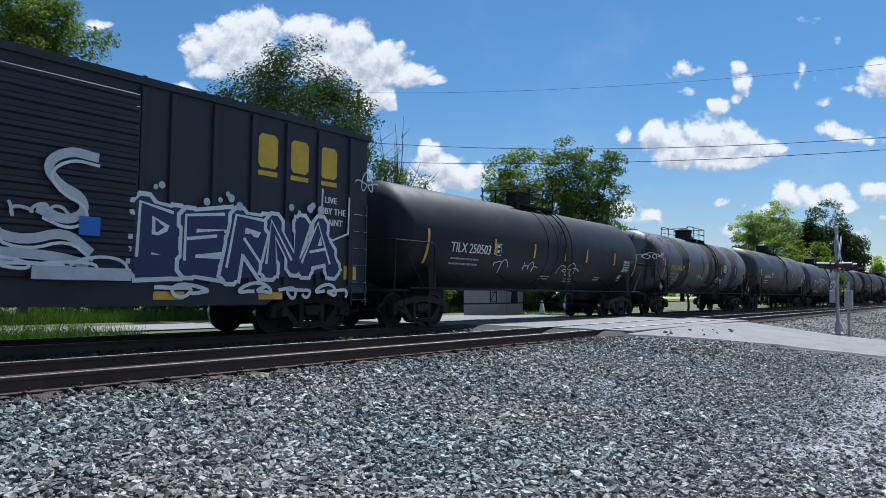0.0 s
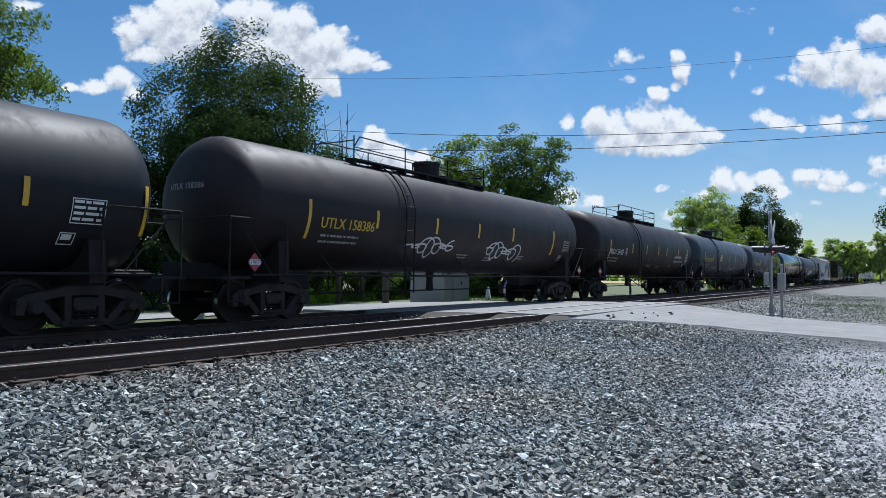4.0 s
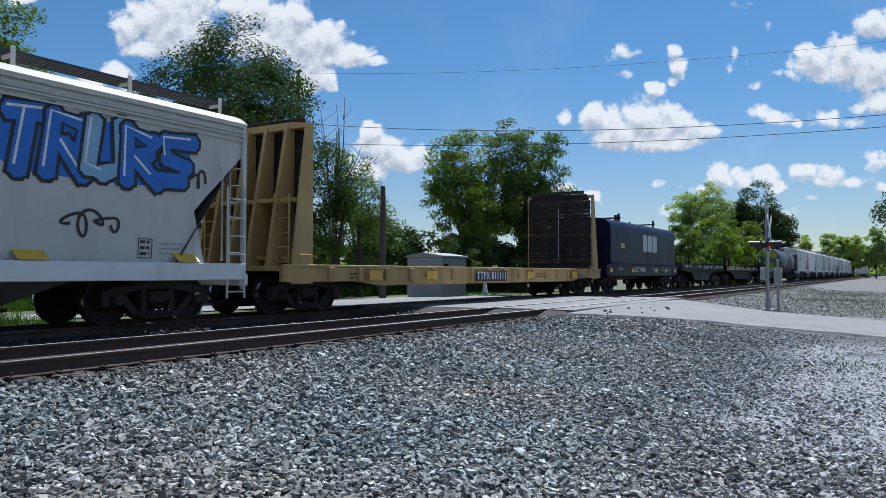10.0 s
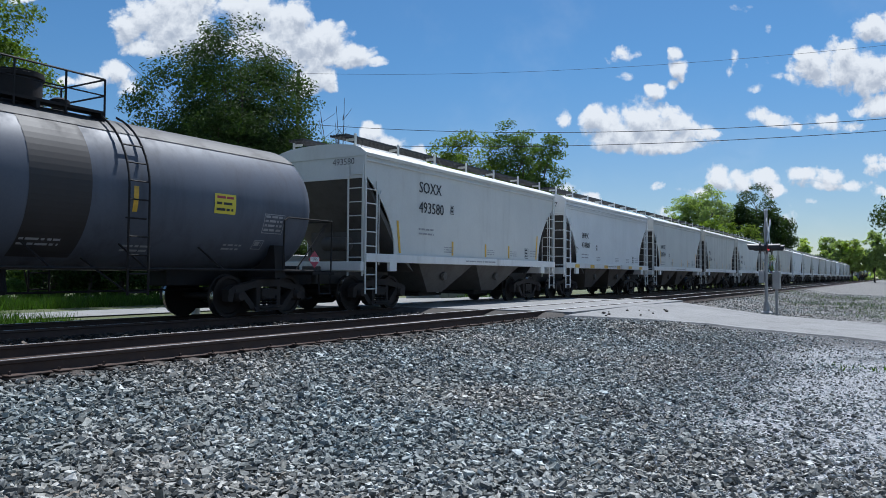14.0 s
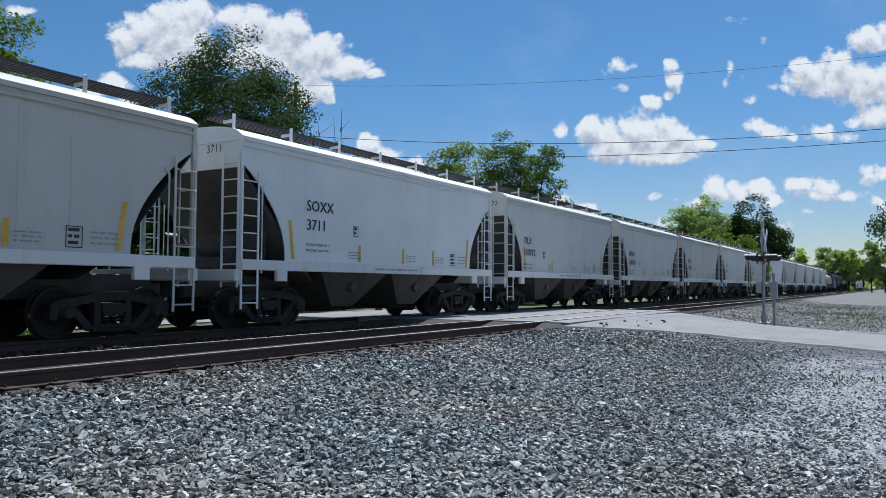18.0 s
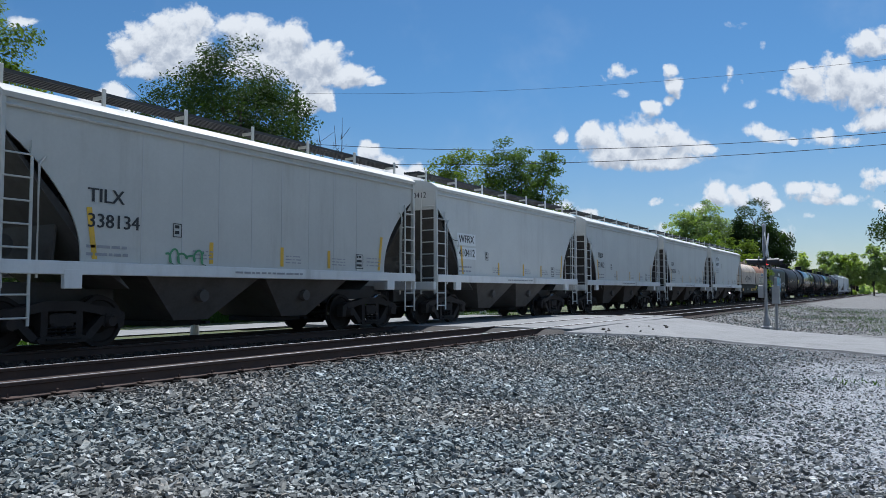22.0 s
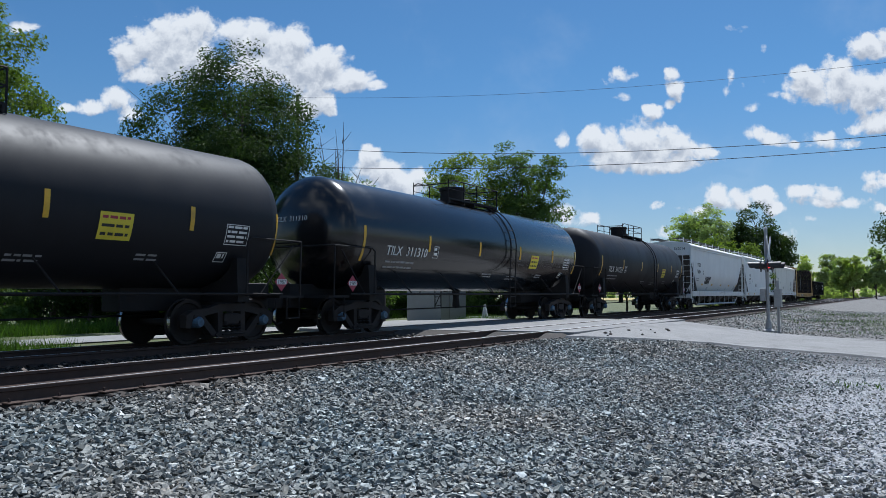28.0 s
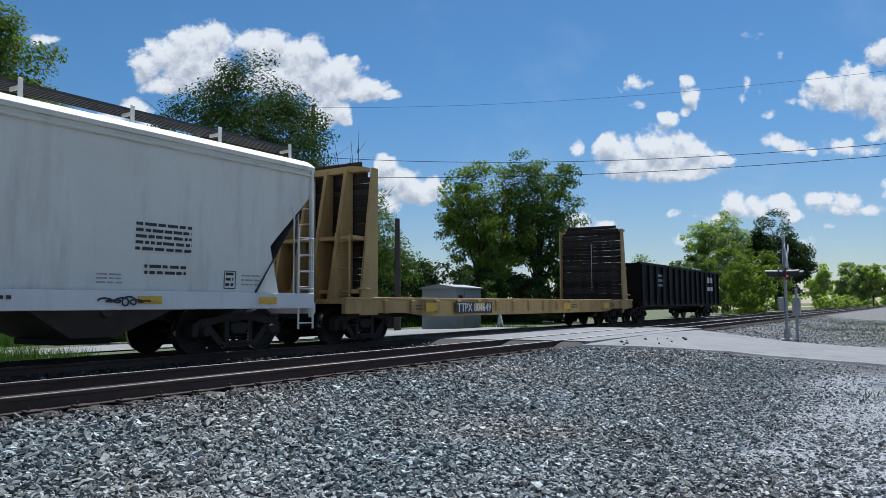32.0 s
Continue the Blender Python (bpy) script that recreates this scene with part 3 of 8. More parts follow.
def leaves(rs, centres, per, spread, size, flat=0.5):
    """Folded four-cornered leaves strewn round clump centres."""
    c = np.repeat(centres, per, axis=0)
    n = len(c)
    d = rs.normal(0, 1, (n, 3))
    d /= np.linalg.norm(d, axis=1)[:, None]
    p = c + d * (rs.uniform(0.05, 1, (n, 1)) ** 0.45) * np.array([1, 1, 0.72]) * spread * 1.35
    # leaves lie roughly along the crown's skin, tilted up
    out = p - np.mean(centres, axis=0)
    out /= np.maximum(np.linalg.norm(out, axis=1), 0.01)[:, None]
    nrm = out * 0.75 + np.array([0, 0, 0.45]) + rs.normal(0, 0.5, (n, 3))
    a = np.cross(nrm, rs.normal(0, 1, (n, 3)))
    a /= np.maximum(np.linalg.norm(a, axis=1), 0.01)[:, None]
    b = np.cross(nrm, a)
    b /= np.maximum(np.linalg.norm(b, axis=1), 0.01)[:, None]
    s = size * rs.uniform(0.6, 1.4, (n, 1))
    droop = np.cross(a, b) * s * 0.25
    v = np.stack([p - a * s, p + b * s * flat + droop, p + a * s, p - b * s * flat + droop], 1).reshape(-1, 3)
    return v, np.arange(n * 4)


def tree(x, y, z0, height, rx, mat, seed, clumps=150, per=60, leaf=0.13, low=0.12, lobes=6, category="tree", label="broad leafy tree with dark green foliage", bare=0.0, ry=None, spread=0.5):
    """Tapered trunk with forked limbs and a crown of clumped leaves with gaps."""
    rs = np.random.RandomState(seed)
    rng = random.Random(seed)
    ry = ry or rx
    t = thing("tree", label, category)
    t.location = (x, y, z0)
    # lobes of the crown
    lob = []
    for k in range(lobes):
        a = 2 * math.pi * (k + rng.random() * 0.6) / lobes
        rr = rng.uniform(0.25, 0.62)
        zz = height * rng.uniform(low + 0.22, 0.80)
        lob.append((rx * rr * math.cos(a), ry * rr * math.sin(a), zz, rx * rng.uniform(0.38, 0.58), height * rng.uniform(0.15, 0.24)))
    lob.append((rng.uniform(-.2, .2) * rx, 0, height * 0.80, rx * 0.55, height * 0.2))
    lob.append((0, 0, height * (0.5 + low / 2), rx * 0.7, height * 0.3))
    cs = []
    while len(cs) < clumps:
        lx, ly, lz, lr, lh = lob[rng.randrange(len(lob))]
        d = rs.normal(0, 1, 3)
        d /= np.linalg.norm(d)
        r = rs.uniform(0.55, 1.05) ** 0.6
        p = np.array((lx + d[0] * lr * r, ly + d[1] * lr * r, lz + d[2] * lh * r))
        if p[2] > height * low * 0.6 and p[2] < height:
            cs.append(p)
    cs = np.array(cs)
    v, idx = leaves(rs, cs, per, spread, leaf)
    crown = link_data("crown", arrays_mesh("crown", v, 4, idx, mat), mat, t, "")
    crown["kind"] = "stuff"
    # wood
    bm = bmesh.new()
    tr = max(0.10, height * 0.018)

    def limb(p0, p1, r0, r1, n=6):
        p0, p1 = Vector(p0), Vector(p1)
        ring0 = None
        for j in range(n + 1):
            f = j / n
            q = p0.lerp(p1, f) + Vector((math.sin(f * 3 + seed) * 0.05, math.cos(f * 4 + seed) * 0.05, 0)) * (p1 - p0).length * 0.35 * f * (1 - f) * 4
            rad = r0 + (r1 - r0) * f
            ring = [bm.verts.new(q + Vector((math.cos(k * math.pi / 3) * rad, math.sin(k * math.pi / 3) * rad, 0))) for k in range(6)]
            if ring0:
                for k in range(6):
                    bm.faces.new((ring0[k], ring0[(k + 1) % 6], ring[(k + 1) % 6], ring[k]))
            ring0 = ring
    fork = height * max(0.18, low)
    limb((0, 0, -0.3), (0.1, 0.05, fork), tr, tr * 0.8)
    for k, (lx, ly, lz, lr, lh) in enumerate(lob):
        mid = (lx * 0.45, ly * 0.45, fork + (lz - fork) * 0.5)
        limb((0.1, 0.05, fork), mid, tr * 0.55, tr * 0.35, 4)
        limb(mid, (lx, ly, lz), tr * 0.35, tr * 0.14, 4)
        for j in range(4):
            e = (lx + rng.uniform(-1, 1) * lr * 0.8, ly + rng.uniform(-1, 1) * lr * 0.8, lz + rng.uniform(-0.3, 0.9) * lh)
            limb((lx * 0.8, ly * 0.8, lz * 0.93), e, tr * 0.14, 0.012, 3)
    if bare:
        for j in range(9):
            e = (rng.uniform(-1, 1) * rx * 1.0, rng.uniform(-1, 1) * rx * 0.9, height * rng.uniform(0.85, 0.98) + bare * rng.random() * 0.8)
            m_ = (e[0] * 0.35, e[1] * 0.35, height * rng.uniform(0.62, 0.8))
            for q in range(4):
                f = rng.uniform(0.35, 0.9)
                b0 = [m_[i] + (e[i] - m_[i]) * f for i in range(3)]
                limb(b0, (b0[0] + rng.uniform(-0.8, 0.8), b0[1] + rng.uniform(-0.8, 0.8), b0[2] + rng.uniform(0.1, 0.9)), 0.02, 0.006, 3)
            limb((0, 0, height * 0.5), m_, 0.06, 0.04, 3)
            limb(m_, e, 0.04, 0.008, 4)
            limb(m_, (e[0] * 1.5, e[1], e[2] - 0.5), 0.03, 0.008, 3)
    link_mesh("trunk", bm, BARK, t, "grey-brown trunk and limbs")
    return t


def bush(x, y, z0, height, rx, mat, seed, label="dense green bush", clumps=60, per=60, leaf=0.11, ry=None):
    rs = np.random.RandomState(seed)
    t = thing("bush", label, "bush")
    t.location = (x, y, z0)
    d = rs.normal(0, 1, (clumps, 3))
    d /= np.linalg.norm(d, axis=1)[:, None]
    r = rs.uniform(0.5, 1.0, (clumps, 1)) ** 0.5
    c = d * r * np.array([rx, ry or rx, height * 0.52]) + np.array([0, 0, height * 0.48])
    c[:, 2] = np.maximum(c[:, 2], 0.15)
    v, idx = leaves(rs, c, per, 0.28 * min(1.5, max(0.6, rx / 2)), leaf)
    v[:, 2] = np.maximum(v[:, 2], -0.05)
    ob = link_data("foliage", arrays_mesh("foliage", v, 4, idx, mat), mat, t, "")
    ob["kind"] = "stuff"
    bm = bmesh.new()
    rng = random.Random(seed)
    for k in range(7):
        a = rng.random() * 6.28
        tube(bm, [(0.1 * math.cos(a), 0.1 * math.sin(a), -0.2), (rx * 0.35 * math.cos(a), rx * 0.35 * math.sin(a), height * 0.4), (rx * 0.6 * math.cos(a), rx * 0.6 * math.sin(a), height * 0.75)], 0.03, 5)
    link_mesh("stem", bm, BARK, t, "forked brown stem")
    return t


# ---- the train: shared pieces ----
SPEED = 23.1       # metres a second, towards -x
SHIFT = 0.45
BOUNDS = [-4.3, 13.1, 30.9, 48.6, 66.7, 84.5, 102.0, 122.8, 142.3, 162.4, 182.5, 202.8, 223.5, 242.2, 263.6, 277.5, 291.3, 306.9, 322.4, 337.5, 350.8, 363.5, 376.2, 388.6, 401.0, 413.5, 425.8, 438.1, 450.6, 463.2, 475.7, 488.2, 500.7, 513.3, 525.8, 538.1, 550.8, 563.5, 576.2, 592.0, 607.0, 625.2, 642.6, 659.8, 677.6, 695.4, 714.8, 734.1, 752.0, 774.0, 791.8]
CARS = []
SHARED = {}


def shared(key, make, material, smooth=False):
    """A mesh made once and used by every piece alike."""
    if key not in SHARED:
        bm = make()
        me = bpy.data.meshes.new(str(key[0] if isinstance(key, tuple) else key))
        bm.to_mesh(me)
        bm.free()
        for mm in (material if isinstance(material, (list, tuple)) else [material]):
            me.materials.append(mm)
        if smooth:
            me.polygons.foreach_set("use_smooth", [True] * len(me.polygons))
            me.set_sharp_from_angle(angle=radians(38))
        SHARED[key] = me
    return SHARED[key]


def put(name, key, make, material, parent, m=None, label="", smooth=False):
    ob = new(name, shared(key, make, material, smooth))
    ob.parent = parent
    if m is not None:
        ob.matrix_basis = m
    if label:
        ob["label"] = label
    return ob


def side_frame_mesh():
    """Cast truck side frame: arched top chord, pedestals over the bearings, open windows beside the spring nest."""
    bm = bmesh.new()
    prism(bm, [(-1.18, 0.50), (-1.18, 0.60), (-1.02, 0.69), (-0.62, 0.74), (-0.32, 0.82), (0.32, 0.82), (0.62, 0.74), (1.02, 0.69), (1.18, 0.60), (1.18, 0.50),
               (0.78, 0.56), (0.60, 0.61), (0.30, 0.66), (-0.30, 0.66), (-0.60, 0.61), (-0.78, 0.56)], "y", -0.10, 0.10)
    prism(bm, [(-0.40, 0.13), (0.40, 0.13), (0.46, 0.20), (0.36, 0.25), (-0.36, 0.25), (-0.46, 0.20)], "y", -0.13, 0.13)
    for s in (-1, 1):
        prism(bm, [(s * 0.40, 0.14), (s * 0.44, 0.27), (s * 0.72, 0.56), (s * 0.86, 0.56), (s * 0.80, 0.46), (s * 0.54, 0.18)], "y", -0.09, 0.09)
        prism(bm, [(s * 0.25, 0.24), (s * 0.37, 0.24), (s * 0.37, 0.68), (s * 0.25, 0.68)], "y", -0.085, 0.085)
        prism(bm, [(s * 0.74, 0.52), (s * 0.74, 0.40), (s * 0.79, 0.36), (s * 0.81, 0.55)], "y", -0.09, 0.09)
        prism(bm, [(s * 1.18, 0.58), (s * 1.18, 0.36), (s * 1.06, 0.34), (s * 1.00, 0.58)], "y", -0.09, 0.09)
        prism(bm, [(s * 0.78, 0.54), (s * 1.02, 0.54), (s * 1.00, 0.61), (s * 0.80, 0.61)], "y", -0.12, 0.12)
    prism(bm, [(-0.24, 0.46), (0.24, 0.46), (0.24, 0.60), (-0.24, 0.60)], "y", -0.13, -0.05)
    return bm


def truck(parent, x, big=False):
    bol = put("truck_bolster", "truck_bolster", lambda: box(box(bmesh.new(), -0.2, 0.2, -1.12, 1.12, 0.38, 0.62, 0.03), -0.35, 0.35, -0.4, 0.4, 0.6, 0.78, 0.03), TRUCK_STEEL, parent, pose(x, 0, 0), "cast steel truck bolster")

    def wheelset():
        bm = bmesh.new()
        r = 0.457
        for s in (-1, 1):
            prof = [(0.66, 0.10), (0.66, r + 0.026), (0.695, r + 0.022), (0.70, r), (0.80, r - 0.006), (0.80, r - 0.07), (0.765, r - 0.09), (0.745, 0.22), (0.79, 0.15), (0.80, 0.10)]
            lathe(bm, [(s * a, c) for a, c in prof], "y", (0, 0, r), 28)
        lathe(bm, [(-1.12, 0.075), (1.12, 0.075)], "y", (0, 0, r), 10)
        for f in bm.faces:
            c = f.calc_center_median()
            if abs(math.hypot(c.x, c.z - r) - r) < 0.008 and 0.69 < abs(c.y) < 0.81:
                f.material_index = 1
        return bm
    for dx in (-0.89, 0.89):
        put("wheelset", "wheelset", wheelset, [WHEEL_STEEL, TREAD_STEEL], bol, pose(dx, 0, 0), "dark steel wheels on an axle", True)
    for s in (-1, 1):
        put("side_frame", "side_frame", side_frame_mesh, TRUCK_STEEL, bol, pose(0, s * 1.0, 0), "", False)

        def springs():
            bm = bmesh.new()
            for k in (-0.17, 0.0, 0.17):
                pts = [(k + 0.075 * math.cos(a), 0.075 * math.sin(a), 0.21 + 0.22 * a / (2 * math.pi * 3.5)) for a in [j * math.pi / 3 for j in range(22)]]
                tube(bm, pts, 0.018, 3)
            return box(bm, -0.3, 0.3, -0.1, 0.1, 0.18, 0.21)
        put("spring_nest", "spring_nest", springs, STEEL_DARK, bol, pose(0, s * 1.07, 0))
        for dx in (-0.89, 0.89):
            put("bearing_cap", ("bearing_cap", parent.get("blue") or 0), lambda: lathe(bmesh.new(), [(-0.16, 0.05), (-0.16, 0.085), (-0.10, 0.115), (0.1, 0.115)], "y", (0, 0, 0), 12), BEARING_BLUE if (parent.get("blue")) else TRUCK_STEEL, bol, pose(dx, s * 1.02, 0.457, 0, 0, 0 if s < 0 else 180), "", True)
    return bol


BEARING_BLUE = paint("bearing_cap_blue", (0.12, 0.22, 0.32), 0.6, 0.2, 0.5, 8, 30, 0.1, (0.06, 0.05, 0.045), 0.8)


def coupler(parent, end, x):
    """Knuckle coupler and a hanging air hose at one end of a car."""
    def knuckle():
        bm = bmesh.new()
        box(bm, -0.1, 0.55, -0.09, 0.09, 0.72, 0.92, 0.03)
        prism(bm, [(0.5, -0.16), (0.72, -0.2), (0.80, -0.05), (0.70, 0.02), (0.70, 0.12), (0.84, 0.16), (0.66, 0.24), (0.5, 0.14)], "z", 0.68, 0.98)
        return bm
    put("coupler", "coupler", knuckle, STEEL_DARK, parent, pose(x, 0, 0, 0, 0, 180 if end < 0 else 0))

    def hose():
        pts = [(0, -0.35, 0.72), (0.12, -0.36, 0.60), (0.24, -0.36, 0.40), (0.42, -0.33, 0.30), (0.62, -0.30, 0.34)]
        return tube(bmesh.new(), pts, 0.028, 6)
    put("air_hose", "air_hose", hose, STEEL_DARK, parent, pose(x, 0, 0, 0, 0, 180 if end < 0 else 0), "black rubber brake hose")


def ladder_mesh(w, z0, z1, n, r=0.016):
    bm = bmesh.new()
    for x in (0, w):
        box(bm, x - 0.022, x + 0.022, -0.012, 0.012, z0, z1)
    for k in range(n):
        z = z0 + (z1 - z0) * (k + 0.35) / n
        tube(bm, [(0, -0.01, z), (w, -0.01, z)], r, 5)
    return bm


# ---- lettering and marks, laid on a flat side or round a tank ----
GLYPHS = {}


def glyphs(text, size, fat=0.0):
    if (text, size, fat) not in GLYPHS:
        cu = bpy.data.curves.new("lettering", "FONT")
        cu.body, cu.size, cu.resolution_u, cu.offset = text, size, 2, fat
        ob = bpy.data.objects.new("lettering", cu)
        me = bpy.data.meshes.new_from_object(ob)
        GLYPHS[(text, size, fat)] = [tuple(v.co) for v in me.vertices], [tuple(p.vertices) for p in me.polygons]
        bpy.data.objects.remove(ob)
        bpy.data.curves.remove(cu)
        bpy.data.meshes.remove(me)
    return GLYPHS[(text, size, fat)]


class Marks:
    """Flat marks gathered as (x, height) shapes at small stand-offs; bent to the side when linked."""

    def __init__(self):
        self.bm = bmesh.new()
        self.mats = []
        self.layer = 0.0

    def slot(self, material):
        if material not in self.mats:
            self.mats.append(material)
        return self.mats.index(material)

    def poly(self, pts, material, off=0.006):
        self.layer += 0.00015      # each mark lies a hair above the one before
        vs = [self.bm.verts.new((x, min(off, 0.008) + self.layer, z)) for x, z in pts]
        try:
            f = self.bm.faces.new(vs)
        except ValueError:
            return
        f.material_index = self.slot(material)

    def rect(self, x0, x1, z0, z1, material, off=0.006):
        self.poly([(x0, z0), (x1, z0), (x1, z1), (x0, z1)], material, off)

    def text(self, s, x, z, size, material, off=0.008, stretch=1.0, bold=0.0):
        vs, fs = glyphs(s, size)
        for dx in ((0.0, bold) if bold else (0.0,)):
            made = [self.bm.verts.new((x + dx + v[0] * stretch, off + dx * 0.02, z + v[1])) for v in vs]
            for f in fs:
                fc = self.bm.faces.new([made[i] for i in f])
                fc.material_index = self.slot(material)

    def lines(self, rng, x, z, w, n, material, h=0.05, gap=0.11):
        """Small print: rows of short bars."""
        for k in range(n):
            a = x
            while a < x + w:
                b = min(x + w, a + rng.uniform(0.06, 0.25))
                self.rect(a, b, z - k * gap, z - k * gap + h, material)
                a = b + rng.uniform(0.025, 0.05)

    def edging(self, x0, x1, z0, z1, material, t=0.02):
        for r in ((x0, x1, z0, z0 + t), (x0, x1, z1 - t, z1), (x0, x0 + t, z0, z1), (x1 - t, x1, z0, z1)):
            self.rect(*r, material)

    def ribbon(self, pts, w, material, off=0.009):
        """One unbroken stroke; it climbs a hair as it runs, so that it may cross itself."""
        pts = [p for p, q in zip(pts, pts[1:] + [(1e9, 0)]) if math.hypot(p[0] - q[0], p[1] - q[1]) > 1e-4]
        if len(pts) < 2:
            return
        rows = []
        for k, (x, z) in enumerate(pts):
            (x0, z0), (x1, z1) = pts[max(0, k - 1)], pts[min(len(pts) - 1, k + 1)]
            d = math.hypot(x1 - x0, z1 - z0) or 1.0
            nx, nz = -(z1 - z0) / d * w / 2, (x1 - x0) / d * w / 2
            ex, ez = ((x1 - x0) / d * w * 0.3, (z1 - z0) / d * w * 0.3) if k in (0, len(pts) - 1) else (0.0, 0.0)
            if k == 0:
                ex, ez = -ex, -ez
            self.layer += 0.00015
            y = min(off, 0.008) + self.layer
            rows.append((self.bm.verts.new((x - nx + ex, y, z - nz + ez)), self.bm.verts.new((x + nx + ex, y, z + nz + ez))))
        for r0, r1 in zip(rows, rows[1:]):
            self.bm.faces.new((r0[0], r1[0], r1[1], r0[1])).material_index = self.slot(material)

    def link(self, parent, name, label, surface, cuts=0.0):
        bm = self.bm
        if cuts:
            zs = [v.co.z for v in bm.verts]
            z = min(zs)
            while z < max(zs):
                z += cuts
                bmesh.ops.bisect_plane(bm, geom=bm.verts[:] + bm.edges[:] + bm.faces[:], plane_co=(0, 0, z), plane_no=(0, 0, 1))
        for v in bm.verts:
            v.co.y = -(surface(v.co.x, v.co.z) + v.co.y)
        bmesh.ops.recalc_face_normals(bm, faces=bm.faces[:])
        for f in bm.faces:
            if f.normal.y > 0:
                f.normal_flip()
        return part(name, bm, self.mats, parent, label)


SPRAY = {n: paint("spray_" + n, c, 0.55, 0, 0.3, 2.5, 30, 0.0) for n, c in dict(white=(0.75, 0.75, 0.74), black=(0.02, 0.02, 0.022), navy=(0.02, 0.03, 0.10), pink=(0.62, 0.26, 0.40), purple=(0.16, 0.10, 0.30), maroon=(0.16, 0.03, 0.05), teal=(0.05, 0.42, 0.48), aqua=(0.36, 0.66, 0.66), blue=(0.03, 0.16, 0.55), silver=(0.55, 0.57, 0.60), yellow=(0.72, 0.5, 0.04), red=(0.45, 0.05, 0.06), green=(0.10, 0.30, 0.14), sky=(0.25, 0.42, 0.60), cream=(0.62, 0.56, 0.42)).items()}


# strokes of fat sprayed shapes, in a unit box
SKELETONS = [[[(0, 0), (0.05, 1), (0.9, 0.9), (0.8, 0.5), (0.1, 0.45)], [(0.4, 0.45), (1, 0)]], [[(1, 0.85), (0.3, 1), (0, 0.5), (0.3, 0.02), (1, 0.12)]], [[(0, 0), (0.45, 1), (1, 0)], [(0.2, 0.35), (0.85, 0.38)]],
             [[(0, 1), (0.15, 0), (0.5, 0.65), (0.85, 0), (1, 1)]], [[(0, 0.95), (1, 1)], [(0.5, 1), (0.42, 0)]], [[(1, 0.95), (0.1, 0.85), (0.2, 0.5), (0.9, 0.45), (0.85, 0.05), (0, 0)]], [[(0.05, 1), (0, 0.1), (0.5, 0), (1, 0.15), (0.95, 1)]],
             [[(-0.15, 0.35), (0.1, 0.02), (0.32, 0.1), (0.36, 1)], [(0.40, 1), (0.8, 0.98), (0.82, 0.3), (0.95, 0.0)]], [[(0.05, 0), (0.05, 1), (0.8, 0.9), (0.75, 0.55), (0.1, 0.5), (0.85, 0.4), (0.85, 0.05), (0.05, 0)]], [[(0.95, 0.98), (0.05, 0.95), (0.05, 0.03), (1, 0.0)], [(0.05, 0.5), (0.8, 0.52)]], [[(0, 0), (0.05, 1), (0.75, 0.1), (0.95, 1)]]]


def piece(mk, rng, x0, x1, z0, z1, n, outline, fill, shine, spiky=0.25, ground=None, shapes=None):
    """A sprayed piece: n fat interlocked shapes over a cloud of colour, with outline, fill and glints."""
    w, h = (x1 - x0) / n, z1 - z0
    sw = 0.40 * min(w, h)
    cloud = []
    for k in range(28):
        a = k / 28 * 2 * math.pi
        cloud.append(((x0 + x1) / 2 + (x1 - x0) * 0.53 * math.copysign(abs(math.cos(a)) ** 0.6, math.cos(a)) + rng.uniform(-.06, .06), (z0 + z1) / 2 + h * 0.46 * math.copysign(abs(math.sin(a)) ** 0.6, math.sin(a)) + rng.uniform(-.05, .05)))
    if ground:
        mk.poly(cloud, ground, 0.002)
    for k in range(n):
        f = fill[k % len(fill)]
        lean, drop = rng.uniform(-0.05, 0.22), rng.uniform(-0.05, 0.05)
        sk = SKELETONS[shapes[k % len(shapes)] if shapes else rng.randrange(7)]
        lines = []
        for st in sk:
            lines.append([(x0 + w * k + sw * 0.4 + (u + lean * (v - 0.5) + rng.uniform(-.08, .08)) * (w - sw * 0.3), z0 + sw * 0.5 + (v + drop + rng.uniform(-.06, .06 + spiky * 0.3)) * (h - sw)) for u, v in st])
        o = 0.004 + 0.0035 * (k % 4)
        for width, m, d in ((sw * 1.5, outline, 0.0), (sw * 1.05, f, 0.0015)):
            for st in lines:
                mk.ribbon(st, width, m, o + d)
                for x, z in st:
                    mk.poly([(x + width * 0.52 * math.cos(t), z + width * 0.52 * math.sin(t)) for t in [j * 0.785 + 0.39 for j in range(8)]], m, o + d)
        for st in lines:
            mk.ribbon([(x - sw * 0.22, z + sw * 0.25) for x, z in st[:3]], sw * 0.16, shine, o + 0.003)


def tag(mk, rng, x, z, w, h, material, width=0.025, n=7):
    """A quick one-line scrawl that spells nothing."""
    turns, phase, rise = n * rng.uniform(0.8, 1.1), rng.uniform(0, 6.28), rng.uniform(-0.15, 0.15)
    steps = int(n * 18)
    loop = rng.choice((0.3, 0.6, 0.8)) * w / n
    pts = []
    for k in range(steps + 1):
        f = k / steps
        a = 2 * math.pi * turns * f + phase
        swell = 0.55 + 0.45 * math.sin(f * 9 + phase * 2)
        pts.append((x + w * f + loop * math.sin(a) + 0.05 * w / n * math.sin(2 * a + 1), z + h * (0.45 + rise * (f - 0.5) + 0.5 * swell * math.cos(a))))
    mk.ribbon(pts, width, material)



def text_width(s):
    xs_ = [v[0] for v in glyphs(s, 1.0)[0]]
    return max(xs_) - min(xs_)


